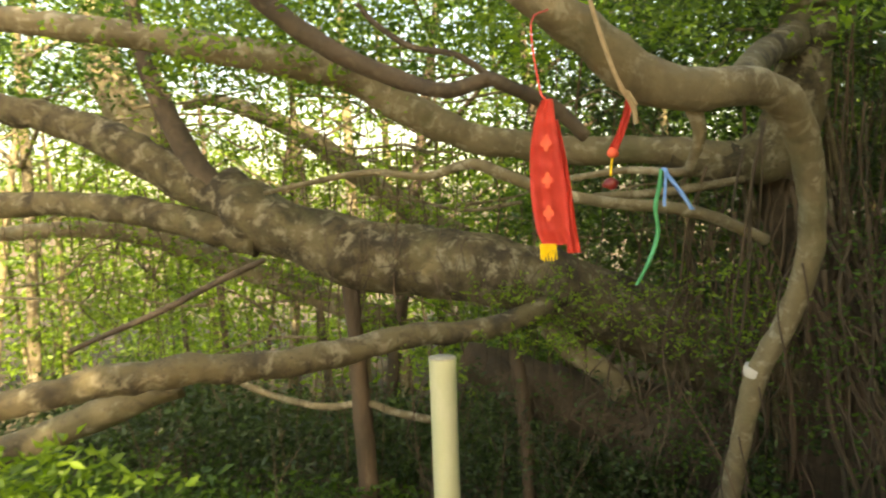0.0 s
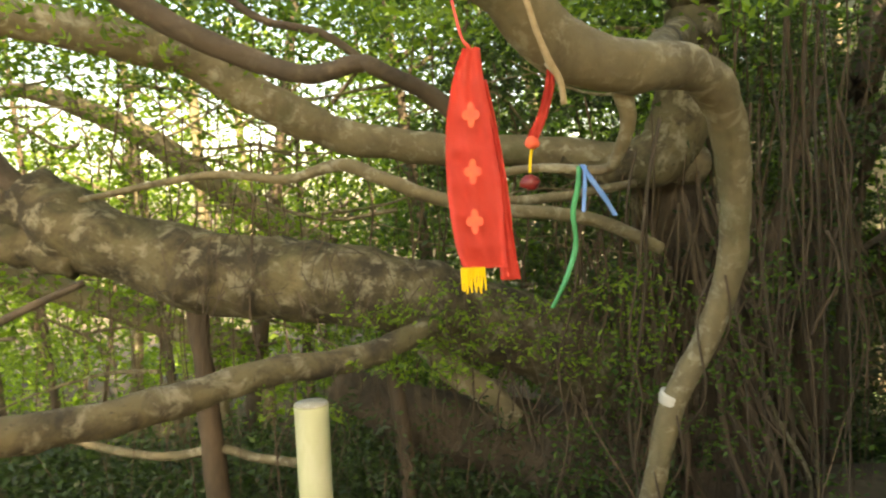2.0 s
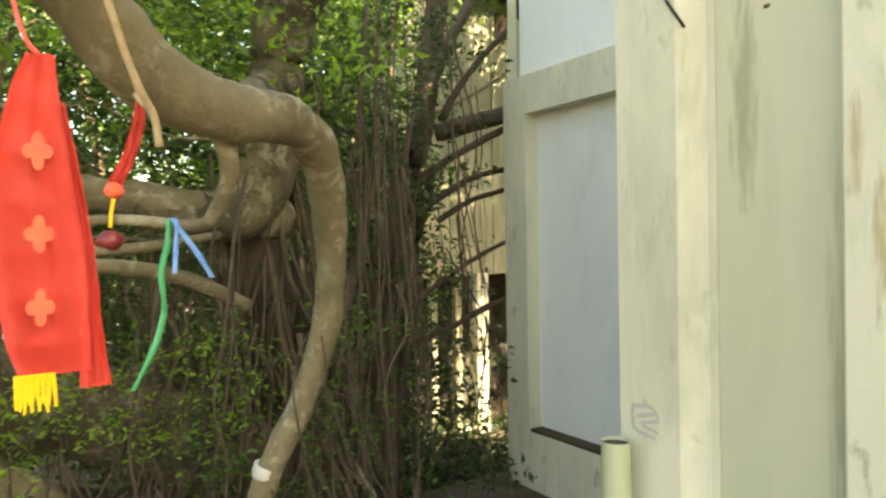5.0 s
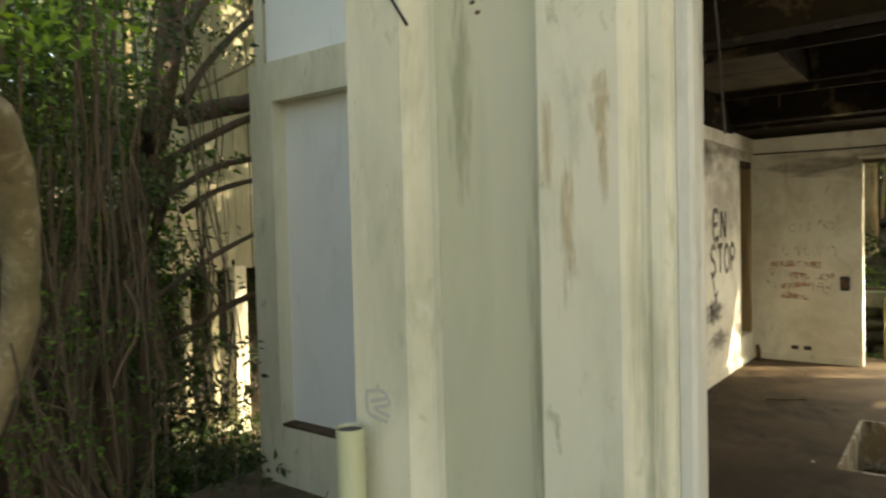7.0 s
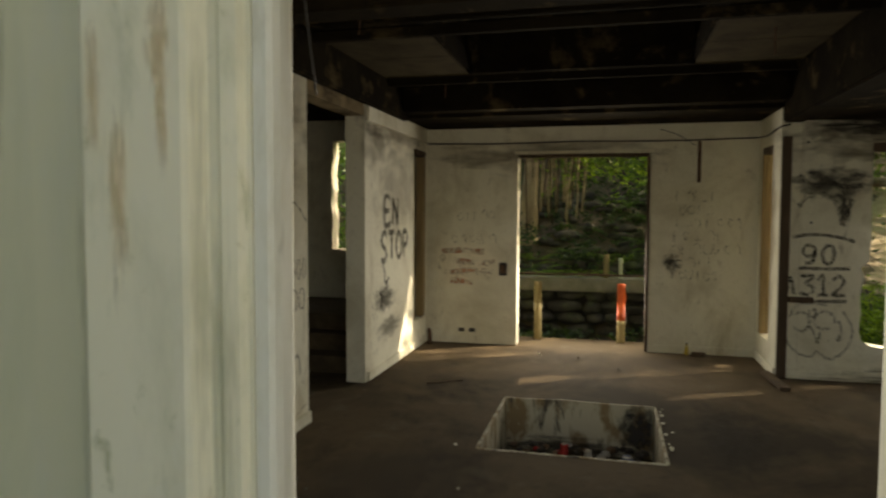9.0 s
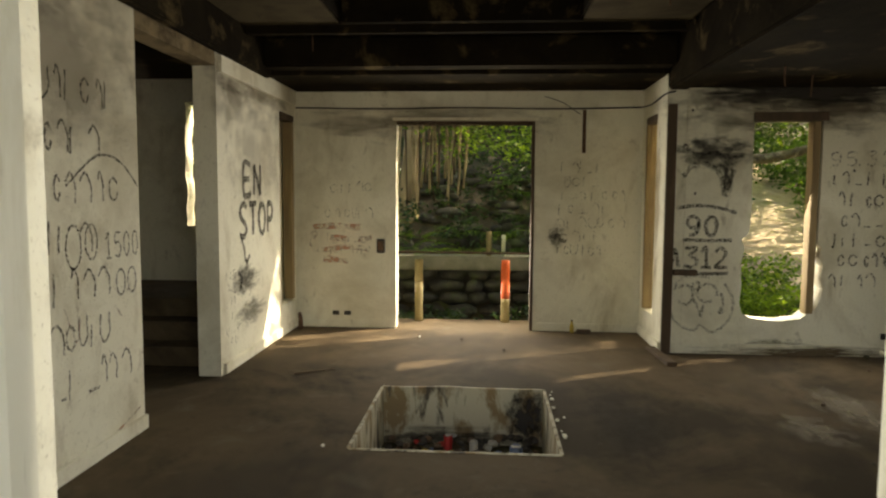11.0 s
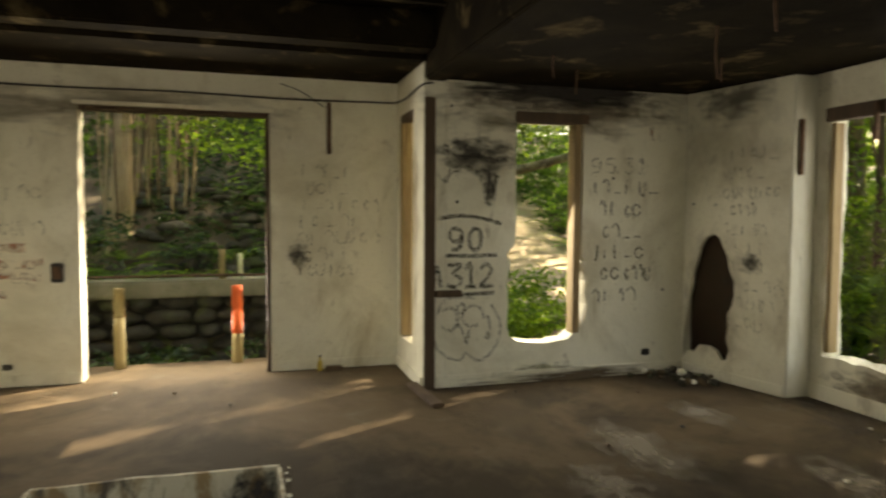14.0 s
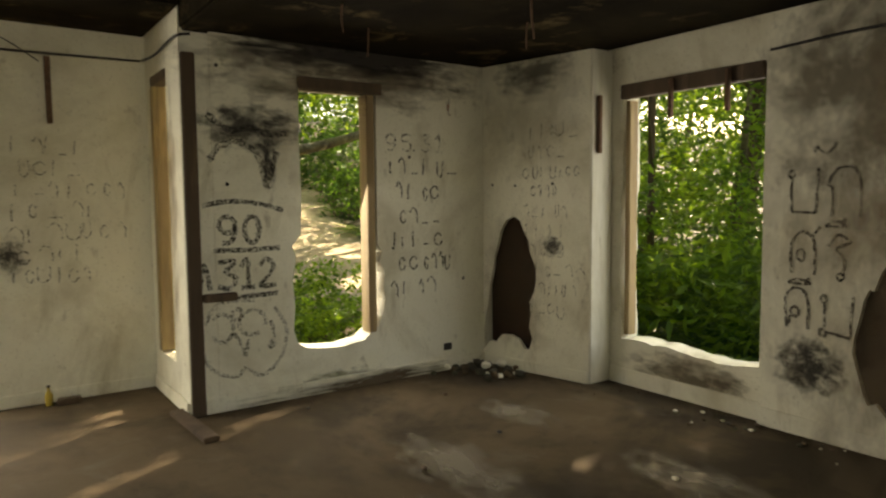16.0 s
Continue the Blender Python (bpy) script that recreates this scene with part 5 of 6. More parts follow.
G = {"E": [[(0.8, 1), (0, 1), (0, 0), (0.85, 0.02)], [(0, 0.5), (0.65, 0.52)]],
     "N": [[(0, 0), (0.02, 1)], [(0.02, 1), (0.8, 0)], [(0.8, 0), (0.82, 1.02)]],
     "S": [[(0.85, 0.9), (0.5, 1.02), (0.1, 0.85), (0.15, 0.6), (0.6, 0.42), (0.8, 0.2), (0.5, -0.02), (0.0, 0.05)]],
     "T": [[(0, 1), (0.9, 1.02)], [(0.45, 1), (0.45, 0)]],
     "O": [ring(0.45, 0.5, 0.42, 0.5, 90, 450)],
     "P": [[(0.05, 0), (0.05, 1)], [(0.05, 1), (0.6, 0.98), (0.78, 0.72), (0.55, 0.48), (0.05, 0.46)]],
     "9": [ring(0.45, 0.7, 0.38, 0.3, 0, 360), [(0.83, 0.7), (0.8, 0.35), (0.6, 0.05), (0.2, 0.02)]],
     "0": [ring(0.45, 0.5, 0.36, 0.5, 90, 450)],
     "3": [[(0.05, 0.95), (0.8, 0.98), (0.4, 0.6), (0.85, 0.35), (0.55, 0.0), (0.0, 0.1)]],
     "1": [[(0.1, 0.75), (0.45, 1.0), (0.45, 0)], [(0.1, 0.0), (0.8, 0.0)]],
     "5": [[(0.8, 1.0), (0.15, 0.98), (0.1, 0.58), (0.55, 0.62), (0.85, 0.35), (0.6, 0.02), (0.05, 0.08)]],
     "2": [[(0.05, 0.75), (0.4, 1.0), (0.75, 0.72), (0.45, 0.35), (0.05, 0.02), (0.85, 0.02)]]}


def lettering(text, u, v, su, sv, gap, sign=1):
    out = []
    for i, ch in enumerate(text):
        out += glyph(G[ch], u + sign * i * gap, v, sign * su, sv)
    return out


# black letters on the alcove wall
strokes("graffiti", "large black charcoal letters reading EN STOP on the plaster", "y", 2.03, -0.004,
        lettering("EN", 6.60, 1.58, 0.22, 0.29, 0.27) + lettering("STOP", 6.47, 1.19, 0.22, 0.30, 0.26), 0.062, MARK_BLACK, seed=3)
strokes("graffiti", "long black charcoal smear trailing below the letters", "y", 2.03, -0.0045,
        [[(6.50, 1.16), (6.58, 1.08), (6.60, 0.98), (6.68, 0.93)], [(6.72, 1.0), (6.62, 0.92)], [(6.42, 0.86), (6.5, 0.8), (6.46, 0.7)]], 0.045, MARK_GREY, seed=5)
# numbers on the pale wall
strokes("graffiti", "smudged black charcoal numbers 90 and 312 with ruled lines", "x", 7.29, -0.004,
        lettering("90", -2.25, 1.20, 0.15, 0.19, 0.18, -1) + lettering("312", -2.24, 0.88, 0.15, 0.20, 0.15, -1) +
        [[(-2.15, 1.47), (-2.35, 1.50), (-2.55, 1.48), (-2.74, 1.43)], [(-2.22, 1.155), (-2.45, 1.15), (-2.70, 1.155)], [(-2.2, 0.82), (-2.45, 0.815), (-2.68, 0.82)], [(-2.12, 0.9), (-2.15, 1.06), (-2.19, 0.88)]],
        0.036, MARK_GREY, seed=8)
strokes("graffiti", "grey charcoal drawing of curling shapes in a round outline", "x", 7.29, -0.0045,
        [ring(-2.26, 0.6, 0.08, 0.1, 40, 330), ring(-2.48, 0.62, 0.1, 0.09, -120, 200), [(-2.34, 0.56), (-2.4, 0.46), (-2.42, 0.38), (-2.45, 0.5)], ring(-2.37, 0.69, 0.035, 0.04), [(-2.62, 0.62), (-2.64, 0.5), (-2.6, 0.42), (-2.66, 0.45)],
         [(-2.12, 0.62), (-2.11, 0.45), (-2.2, 0.3), (-2.35, 0.24), (-2.42, 0.3)], [(-2.42, 0.3), (-2.55, 0.22), (-2.7, 0.35), (-2.74, 0.55), (-2.65, 0.72)], [(-2.14, 0.64), (-2.22, 0.76), (-2.34, 0.79), (-2.5, 0.78)]], 0.03, MARK_FAINT, seed=9)
# large letters beside the wide window
TH = {"bo": [ring(0.08, 0.88, 0.08, 0.08, 0, 360), [(0.1, 0.82), (0.08, 0.4), (0.1, 0.02)], [(0.1, 0.02), (0.85, 0.0)], [(0.85, 0.0), (0.88, 1.0)]],
      "ko": [[(0.1, 0), (0.12, 0.55), (0.0, 0.68), (0.25, 0.98), (0.7, 0.98), (0.88, 0.7), (0.9, 0.0)]],
      "so": [[(0.1, 0), (0.08, 0.7), (0.35, 1.0), (0.7, 0.92), (0.85, 0.6), (0.85, 0)], ring(0.4, 0.45, 0.13, 0.13), [(0.75, 0.9), (1.0, 1.15)]],
      "ro": [[(0.05, 0.75), (0.35, 1.0), (0.75, 0.85), (0.3, 0.7), (0.55, 0.5), (0.55, 0.12)], ring(0.45, 0.08, 0.1, 0.08)],
      "do": [[(0.15, 0), (0.08, 0.7), (0.35, 1.0), (0.7, 0.92), (0.85, 0.6), (0.85, 0)], ring(0.42, 0.4, 0.14, 0.12), [(0.3, 0.3), (0.15, 0)]],
      "mo": [ring(0.1, 0.88, 0.08, 0.08), [(0.12, 0.8), (0.14, 0.12)], ring(0.1, 0.05, 0.1, 0.08), [(0.2, 0.08), (0.85, 0.0)], [(0.85, 0.0), (0.88, 1.0)]],
      "hat": [[(0.0, 0.1), (0.1, 0.35), (0.3, 0.1), (0.6, 0.15), (0.8, 0.5)]],
      "roof": [[(0.0, 0.0), (0.3, 0.3), (0.7, 0.2), (0.75, 0.0), (0.0, 0.0)], [(0.72, 0.05), (0.76, 0.5)]]}


def thai(seq):
    out = []
    for key, u, v, su, sv in seq:
        out += glyph(TH[key], u, v, -su, sv)
    return out


strokes("graffiti", "large black Thai letters drawn in three lines", "y", -5.04, 0.004,
        thai([("bo", 4.73, 1.40, 0.20, 0.27), ("ko", 4.49, 1.38, 0.20, 0.29), ("hat", 4.58, 1.75, 0.16, 0.14),
              ("so", 4.72, 1.02, 0.19, 0.26), ("ro", 4.49, 1.00, 0.18, 0.27), ("roof", 4.50, 1.32, 0.14, 0.10),
              ("do", 4.75, 0.68, 0.19, 0.25), ("mo", 4.52, 0.66, 0.21, 0.25), ("roof", 4.72, 0.96, 0.17, 0.08)]), 0.02, MARK_GREY, seed=12)


def scribble(name, label, axis, p, out, u, v, direction, rows, width, material, seed, line=0.14, reach=0.7, height=0.08):
    """Rows of unreadable short marks."""
    rnd = random.Random(seed)
    lines = []
    for r in range(rows):
        x = 0.0
        end = reach * rnd.uniform(0.6, 1.0)
        x += rnd.uniform(0, reach * 0.2)
        while x < end:
            w = rnd.uniform(0.25, 0.8) * height
            vv = v - r * line + rnd.uniform(-0.015, 0.015)
            k = rnd.random()
            uu = u + direction * x
            if k < 0.22:
                lines.append([(uu, vv), (uu + direction * w * 0.1, vv + height * rnd.uniform(0.7, 1.1))])
            elif k < 0.5:
                lines.append([(uu, vv + height * 0.7), (uu + direction * w * 0.5, vv + height), (uu + direction * w, vv + height * 0.6), (uu + direction * w, vv)])
            elif k < 0.7:
                lines.append([(uu + direction * w * (0.5 + 0.45 * math.cos(a)), vv + height * (0.45 + 0.4 * math.sin(a))) for a in (0.5, 1.6, 2.7, 3.8, 4.9, 6.0)])
            elif k < 0.88:
                lines.append([(uu, vv + height), (uu, vv + height * 0.2), (uu + direction * w * 0.5, vv), (uu + direction * w, vv + height * 0.3), (uu + direction * w, vv + height)])
            else:
                lines.append([(uu, vv + height * 0.1), (uu + direction * w, vv + height * 0.1)])
            x += w + rnd.uniform(0.02, 0.07)
    return strokes(name, label, axis, p, out, lines, width, material, seed=seed)


scribble("graffiti", "rows of faint unreadable black marks beside the doorway", "x", 8.3, -0.004, -0.97, 1.86, -1, 7, 0.013, MARK_FAINT, 21, 0.16, 0.95, 0.12)
scribble("graffiti", "rows of smudged unreadable black marks on the pale wall", "x", 7.29, -0.004, -3.64, 1.7, -1, 6, 0.018, MARK_GREY, 22, 0.2, 0.62, 0.13)
scribble("graffiti", "faint unreadable marks beside the doorway", "x", 8.3, -0.004, 1.72, 1.62, -1, 2, 0.012, MARK_FAINT, 23, 0.3, 0.6, 0.12)
scribble("graffiti", "black unreadable marks over the faded red ones", "x", 8.3, -0.004, 1.75, 1.02, -1, 2, 0.012, MARK_FAINT, 24, 0.14, 0.65, 0.1)
scribble("graffiti", "rows of black unreadable scrawl on the entrance wall", "y", 2.03, -0.004, 3.45, 2.08, 1, 7, 0.018, MARK_GREY, 25, 0.275, 1.15, 0.17)
strokes("graffiti", "thin charcoal number 1500 on the entrance wall", "y", 2.03, -0.0048, lettering("1500", 4.26, 1.19, 0.085, 0.15, 0.1), 0.014, MARK_GREY, seed=41)
strokes("graffiti", "charcoal figures 95.31 at the head of the rows", "x", 7.29, -0.0046, lettering("95", -3.62, 1.9, 0.11, 0.13, 0.15, -1) + lettering("31", -3.96, 1.9, 0.11, 0.14, 0.14, -1) + [[(-3.89, 1.9), (-3.9, 1.915)]], 0.018, MARK_FAINT, seed=42)
strokes("graffiti", "small red paint mark high on the pale wall", "x", 7.29, -0.0046, [[(-4.26, 2.36), (-4.25, 2.24), (-4.27, 2.22)], [(-4.23, 2.33), (-4.24, 2.26)]], 0.018, MARK_RED, seed=43)
strokes("graffiti", "sooty double arch under the smear", "x", 7.29, -0.0047, [[(-2.2, 1.78), (-2.28, 1.88), (-2.4, 1.92), (-2.52, 1.87), (-2.58, 1.76), (-2.62, 1.6), (-2.655, 1.72), (-2.7, 1.86)], [(-2.2, 2.1), (-2.35, 2.0), (-2.5, 2.02), (-2.65, 1.98), (-2.8, 2.0)]], 0.05, MARK_FAINT, seed=44)
scribble("graffiti", "small scrawl low on the alcove wall", "y", 2.03, -0.004, 6.12, 0.82, 1, 6, 0.010, MARK_FAINT, 26, 0.12, 0.25, 0.07)
skewed(scribble("graffiti", "faint unreadable rows of scrawl beside the ragged hole", "y", SW, 0.004, 6.85, 2.0, -1, 10, 0.011, MARK_FAINT, 27, 0.165, 0.55, 0.1))
strokes("graffiti", "black arc and loops drawn on the entrance wall", "y", 2.03, -0.0045,
        [[(3.9, 1.62), (4.2, 1.80), (4.45, 1.78), (4.66, 1.63)], ring(3.95, 1.28, 0.07, 0.12), ring(4.12, 1.3, 0.06, 0.1), ring(4.42, 1.03, 0.05, 0.08), ring(4.55, 1.03, 0.05, 0.08)], 0.016, MARK_GREY, seed=30)
strokes("graffiti", "red paint scrawl on the entrance wall", "y", 2.03, -0.005, [[(3.85, 0.95), (3.95, 0.75), (4.0, 0.9)], [(4.3, 0.95), (4.45, 0.8), (4.5, 0.98)], [(3.5, 0.1), (4.1, 0.06), (4.62, 0.17)]], 0.016, MARK_RED, seed=31)
strokes("graffiti", "faded red smears beside the doorway", "x", 8.3, -0.0038,
        [[(1.82, 1.2), (1.6, 1.22), (1.25, 1.2)], [(1.8, 1.16), (1.83, 1.0), (1.7, 0.93), (1.4, 0.97), (1.12, 0.94)], [(1.6, 1.08), (1.3, 1.06), (1.1, 1.08)], [(1.7, 0.83), (1.4, 0.8)]], 0.075, MARK_RED, seed=32, jitter=0.012)
strokes("graffiti", "white scratched outline low on the cream pier", "x", 1.46, -0.004,
        [[(u + 0.085, v - 0.025) for u, v in q] for q in ([(2.21, 0.98), (2.2, 0.86), (2.07, 0.83)], [(2.2, 0.97), (2.1, 0.98), (2.06, 0.92), (2.16, 0.89), (2.06, 0.86)], [(2.19, 0.92), (2.07, 0.95)])], 0.02, WHITE_TAPE, seed=33)


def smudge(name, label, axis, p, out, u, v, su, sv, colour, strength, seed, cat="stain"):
    """A soft-edged stain lying on a surface; some paint in shade instead."""
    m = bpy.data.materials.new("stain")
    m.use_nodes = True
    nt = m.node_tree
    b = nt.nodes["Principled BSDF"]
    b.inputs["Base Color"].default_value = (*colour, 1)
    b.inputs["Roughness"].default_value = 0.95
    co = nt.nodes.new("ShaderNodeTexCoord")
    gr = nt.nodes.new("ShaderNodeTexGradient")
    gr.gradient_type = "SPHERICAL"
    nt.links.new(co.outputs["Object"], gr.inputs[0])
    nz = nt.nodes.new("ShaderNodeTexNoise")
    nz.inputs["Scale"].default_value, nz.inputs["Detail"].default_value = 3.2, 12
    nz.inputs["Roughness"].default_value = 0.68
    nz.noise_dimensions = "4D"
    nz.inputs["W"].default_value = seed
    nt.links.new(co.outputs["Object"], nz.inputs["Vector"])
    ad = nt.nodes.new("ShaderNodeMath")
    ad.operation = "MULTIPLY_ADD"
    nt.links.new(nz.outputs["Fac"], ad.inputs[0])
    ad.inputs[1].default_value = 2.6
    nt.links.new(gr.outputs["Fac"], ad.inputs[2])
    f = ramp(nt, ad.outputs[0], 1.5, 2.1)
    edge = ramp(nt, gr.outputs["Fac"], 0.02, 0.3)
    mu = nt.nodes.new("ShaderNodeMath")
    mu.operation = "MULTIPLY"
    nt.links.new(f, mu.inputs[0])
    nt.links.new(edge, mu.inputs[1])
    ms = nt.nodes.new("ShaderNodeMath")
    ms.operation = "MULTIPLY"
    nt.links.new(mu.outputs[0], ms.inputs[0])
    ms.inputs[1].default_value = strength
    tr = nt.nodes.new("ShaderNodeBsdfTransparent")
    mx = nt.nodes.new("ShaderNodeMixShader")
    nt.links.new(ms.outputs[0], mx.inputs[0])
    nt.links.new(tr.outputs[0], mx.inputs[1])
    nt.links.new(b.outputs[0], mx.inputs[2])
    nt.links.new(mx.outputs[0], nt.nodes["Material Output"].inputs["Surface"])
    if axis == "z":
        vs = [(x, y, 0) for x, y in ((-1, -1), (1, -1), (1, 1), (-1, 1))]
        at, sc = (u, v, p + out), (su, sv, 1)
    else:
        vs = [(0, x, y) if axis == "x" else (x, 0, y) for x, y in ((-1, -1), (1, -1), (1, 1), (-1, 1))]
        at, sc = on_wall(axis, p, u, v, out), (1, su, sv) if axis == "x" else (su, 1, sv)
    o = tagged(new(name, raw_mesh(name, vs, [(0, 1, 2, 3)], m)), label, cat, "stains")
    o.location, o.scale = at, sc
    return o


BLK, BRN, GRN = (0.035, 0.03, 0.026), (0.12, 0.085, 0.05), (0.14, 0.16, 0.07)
smudge("stain", "black soot smear across the pale wall", "x", 7.29, -0.003, -2.5, 2.02, 0.5, 0.24, BLK, 0.75, 1)
smudge("stain", "dark drip below the soot smear", "x", 7.29, -0.0032, -2.64, 1.76, 0.08, 0.26, BLK, 0.8, 2)
smudge("stain", "round black scorch beside the doorway", "x", 8.3, -0.003, -1.06, 1.12, 0.13, 0.17, BLK, 0.8, 3)
skewed(smudge("stain", "round grey scorch on the south wall", "y", SW, 0.003, 6.55, 1.1, 0.13, 0.13, BLK, 0.7, 4))
smudge("stain", "grey charcoal smear low on the alcove wall", "y", 2.03, -0.003, 6.6, 0.78, 0.5, 0.2, BLK, 0.65, 5)
smudge("stain", "grey charcoal smear at the foot of the alcove wall", "y", 2.03, -0.0033, 6.75, 0.45, 0.55, 0.17, BLK, 0.5, 55)
smudge("stain", "brown rising damp along the alcove wall", "y", 2.03, -0.0028, 7.0, 1.9, 1.1, 0.7, BRN, 0.28, 6)
# these two also paint the shade under the ceiling into the wall tops
smudge("stain", "soot and painted shade high over the doorway", "x", 8.3, -0.003, 0.4, 2.45, 1.9, 0.4, BRN, 0.5, 7)
smudge("stain", "soot and painted shade high on the pale wall", "x", 7.29, -0.0028, -3.3, 2.5, 1.6, 0.5, BRN, 0.7, 8)
smudge("stain", "green mould at the wall foot", "x", 7.29, -0.003, -3.2, 0.05, 0.5, 0.16, GRN, 0.8, 10)
smudge("stain", "black mould low beside the wide window", "y", -5.04, 0.003, 4.58, 0.45, 0.3, 0.24, BLK, 0.8, 11)
skewed(smudge("stain", "brown grime on the south wall", "y", SW, 0.0034, 6.75, 2.2, 0.7, 0.7, BRN, 0.2, 12))
smudge("stain", "brown grime on the wall beside the wide window", "y", -5.04, 0.0034, 4.4, 2.2, 0.8, 0.9, BRN, 0.55, 13)
smudge("stain", "grime on the entrance wall", "y", 2.03, -0.003, 3.8, 2.3, 1.3, 0.7, BRN, 0.35, 14)
# wall-top bands: besides soot, they darken the walls where ceiling shade falls
smudge("stain", "brown soot and painted shade along the top of the alcove wall", "y", 2.03, -0.0036, 6.9, 2.72, 1.7, 0.5, BRN, 0.5, 15)
smudge("stain", "brown soot and painted shade on the near end of the alcove wall", "y", 2.03, -0.0039, 6.3, 2.45, 0.6, 0.5, BRN, 0.28, 56)
smudge("stain", "brown soot and painted shade over the stair opening", "y", 2.03, -0.0036, 5.3, 3.0, 1.2, 0.4, BRN, 0.6, 16)
smudge("stain", "brown soot and painted shade along the top of the entrance wall", "y", 2.03, -0.0036, 3.4, 2.9, 1.6, 0.5, BRN, 0.6, 17)
skewed(smudge("stain", "black soot and painted shade along the top of the south wall", "y", SW, 0.0036, 6.75, 2.55, 0.55, 0.25, BLK, 0.5, 18))
smudge("stain", "brown grime along the foot of the pale wall", "x", 7.265, -0.003, -3.4, 0.03, 1.3, 0.12, BRN, 0.8, 19)
for i, (u, v, a, b, c) in enumerate(((7.0, -4.3, 0.9, 0.7, BLK), (5.6, -4.9, 1.4, 0.45, BLK), (6.4, -2.4, 1.2, 0.6, BRN), (3.6, 1.0, 1.6, 1.0, BLK), (6.6, 1.6, 1.4, 0.6, BRN), (4.0, -3.2, 1.6, 1.2, BLK),
                                     (5.1, -1.3, 1.2, 0.5, BLK), (7.4, -0.6, 1.0, 1.2, BRN), (3.0, -0.5, 1.3, 1.3, BLK))):
    smudge("stain", "dark dirty patch on the concrete floor", "z", 0.0, 0.003 + 0.0004 * i, u, v, a, b, c, 0.35, 20 + i)
for i, (u, v, a, b) in enumerate(((5.5, -3.0, 0.8, 0.35), (6.0, -3.9, 0.5, 0.25), (4.6, -3.9, 0.6, 0.3), (5.0, -2.5, 0.5, 0.3))):
    smudge("stain", "pale dusty scuff on the concrete floor", "z", 0.0, 0.008 + 0.0004 * i, u, v, a, b, (0.30, 0.26, 0.20), 0.6, 40 + i)
smudge("stain", "black soot in the pit corner", "x", PIT[1] - 0.012, -0.003, -0.6, -0.22, 0.24, 0.34, BLK, 1.0, 50)
smudge("stain", "soot along the pit side", "x", PIT[1] - 0.012, -0.0034, 0.05, -0.42, 0.9, 0.14, BLK, 0.7, 51)
for i, (u, v, a, b) in enumerate(((1.235, 2.1, 0.035, 0.3), (1.0, 2.22, 0.06, 0.22), (0.99, 2.0, 0.03, 0.25), (1.15, 1.75, 0.05, 0.4))):
    smudge("stain", "orange rust streak down the pier", "x", 1.455, -0.003 - 0.0003 * i, u, v, a, b, (0.56, 0.36, 0.14), 0.36, 60 + i)
for i, (u, v, a, b) in enumerate(((0.87, 1.6, 0.05, 1.0), (0.80, 1.1, 0.06, 0.9), (1.75, 2.4, 0.1, 0.7), (1.33, 1.2, 0.1, 1.3))):
    smudge("stain", "green algae streak down the pier", "x", 1.50 if u < 1 else 1.57, -0.004 - 0.0003 * i - (0.04 if u < 1 else 0), u, v, a, b, (0.34, 0.34, 0.18), 0.3, 70 + i)

# darkening painted on the partition to offset too much lamp light there
smudge("stain", "brown painted darkening on the partition end", "y", -2.2, 0.003, 2.6, 1.2, 0.8, 1.4, BRN, 0.85, 80)
smudge("stain", "black painted darkening high on the partition", "y", -2.2, 0.0034, 2.7, 2.4, 0.7, 0.8, BLK, 0.65, 81)
# ceiling shade painted along the wall top, mixed with soot
smudge("stain", "black soot and painted shade along the top of the pale wall", "x", 7.29, -0.0038, -3.4, 2.62, 1.4, 0.2, BLK, 0.9, 82)
skewed(smudge("stain", "brown grime round the ragged hole", "y", SW, 0.0038, 6.9, 0.8, 0.5, 0.9, BRN, 0.3, 85))
smudge("stain", "brown grime below the wide window", "y", -5.1, 0.003, 5.5, 0.15, 0.7, 0.25, BRN, 0.7, 86)
smudge("stain", "orange-brown grime by the slit window", "y", -2.03, 0.003, 7.8, 1.5, 0.5, 1.3, (0.30, 0.2, 0.09), 0.5, 87)

# ---- joinery ----
thing("corner_timber", boxed(7.252, 7.287, -2.125, -2.034, 0.0, 2.5, bevel=0.006), DARK_TIMBER, "dark weathered timber strip covering the wall corner", "timber strip")
bm = boxed(-0.36, 0.36, -0.05, 0.05, 0.0, 0.035, bevel=0.006)
bmesh.ops.transform(bm, matrix=pose(7.06, -1.98, 0.004, 0, 0, 3), verts=bm.verts[:])
thing("loose_plank", bm, DARK_TIMBER, "short dark plank lying on the floor by the corner", "plank")
thing("timber_bracket", boxed(7.22, 7.287, -2.36, -2.128, 0.80, 0.855, bevel=0.006), DARK_TIMBER, "short dark timber stub fixed to the wall", "bracket")
frame1 = empty("window_frame_narrow", "broken dark timber frame in the narrow window", "window frame", (7.35, -3.2, 1.4), kind="structure")
add("head", boxed(7.262, 7.40, -3.58, -2.87, 2.335, 2.42, bevel=0.006), DARK_TIMBER, frame1)
add("jamb", boxed(7.285, 7.42, -3.52, -3.45, 0.42, 2.333, bevel=0.006), FRAME_TIMBER, frame1)
frame2 = empty("window_frame_south_slit", "narrow timber frame of the slit window", "window frame", (7.9, -2.1, 1.4), kind="structure")
add("jamb", boxed(8.06, 8.137, -2.12, -2.022, 0.33, 2.38, bevel=0.005), FRAME_TIMBER, frame2)
add("jamb", boxed(7.664, 7.69, -2.12, -2.05, 0.33, 2.38, bevel=0.005), FRAME_TIMBER, frame2)
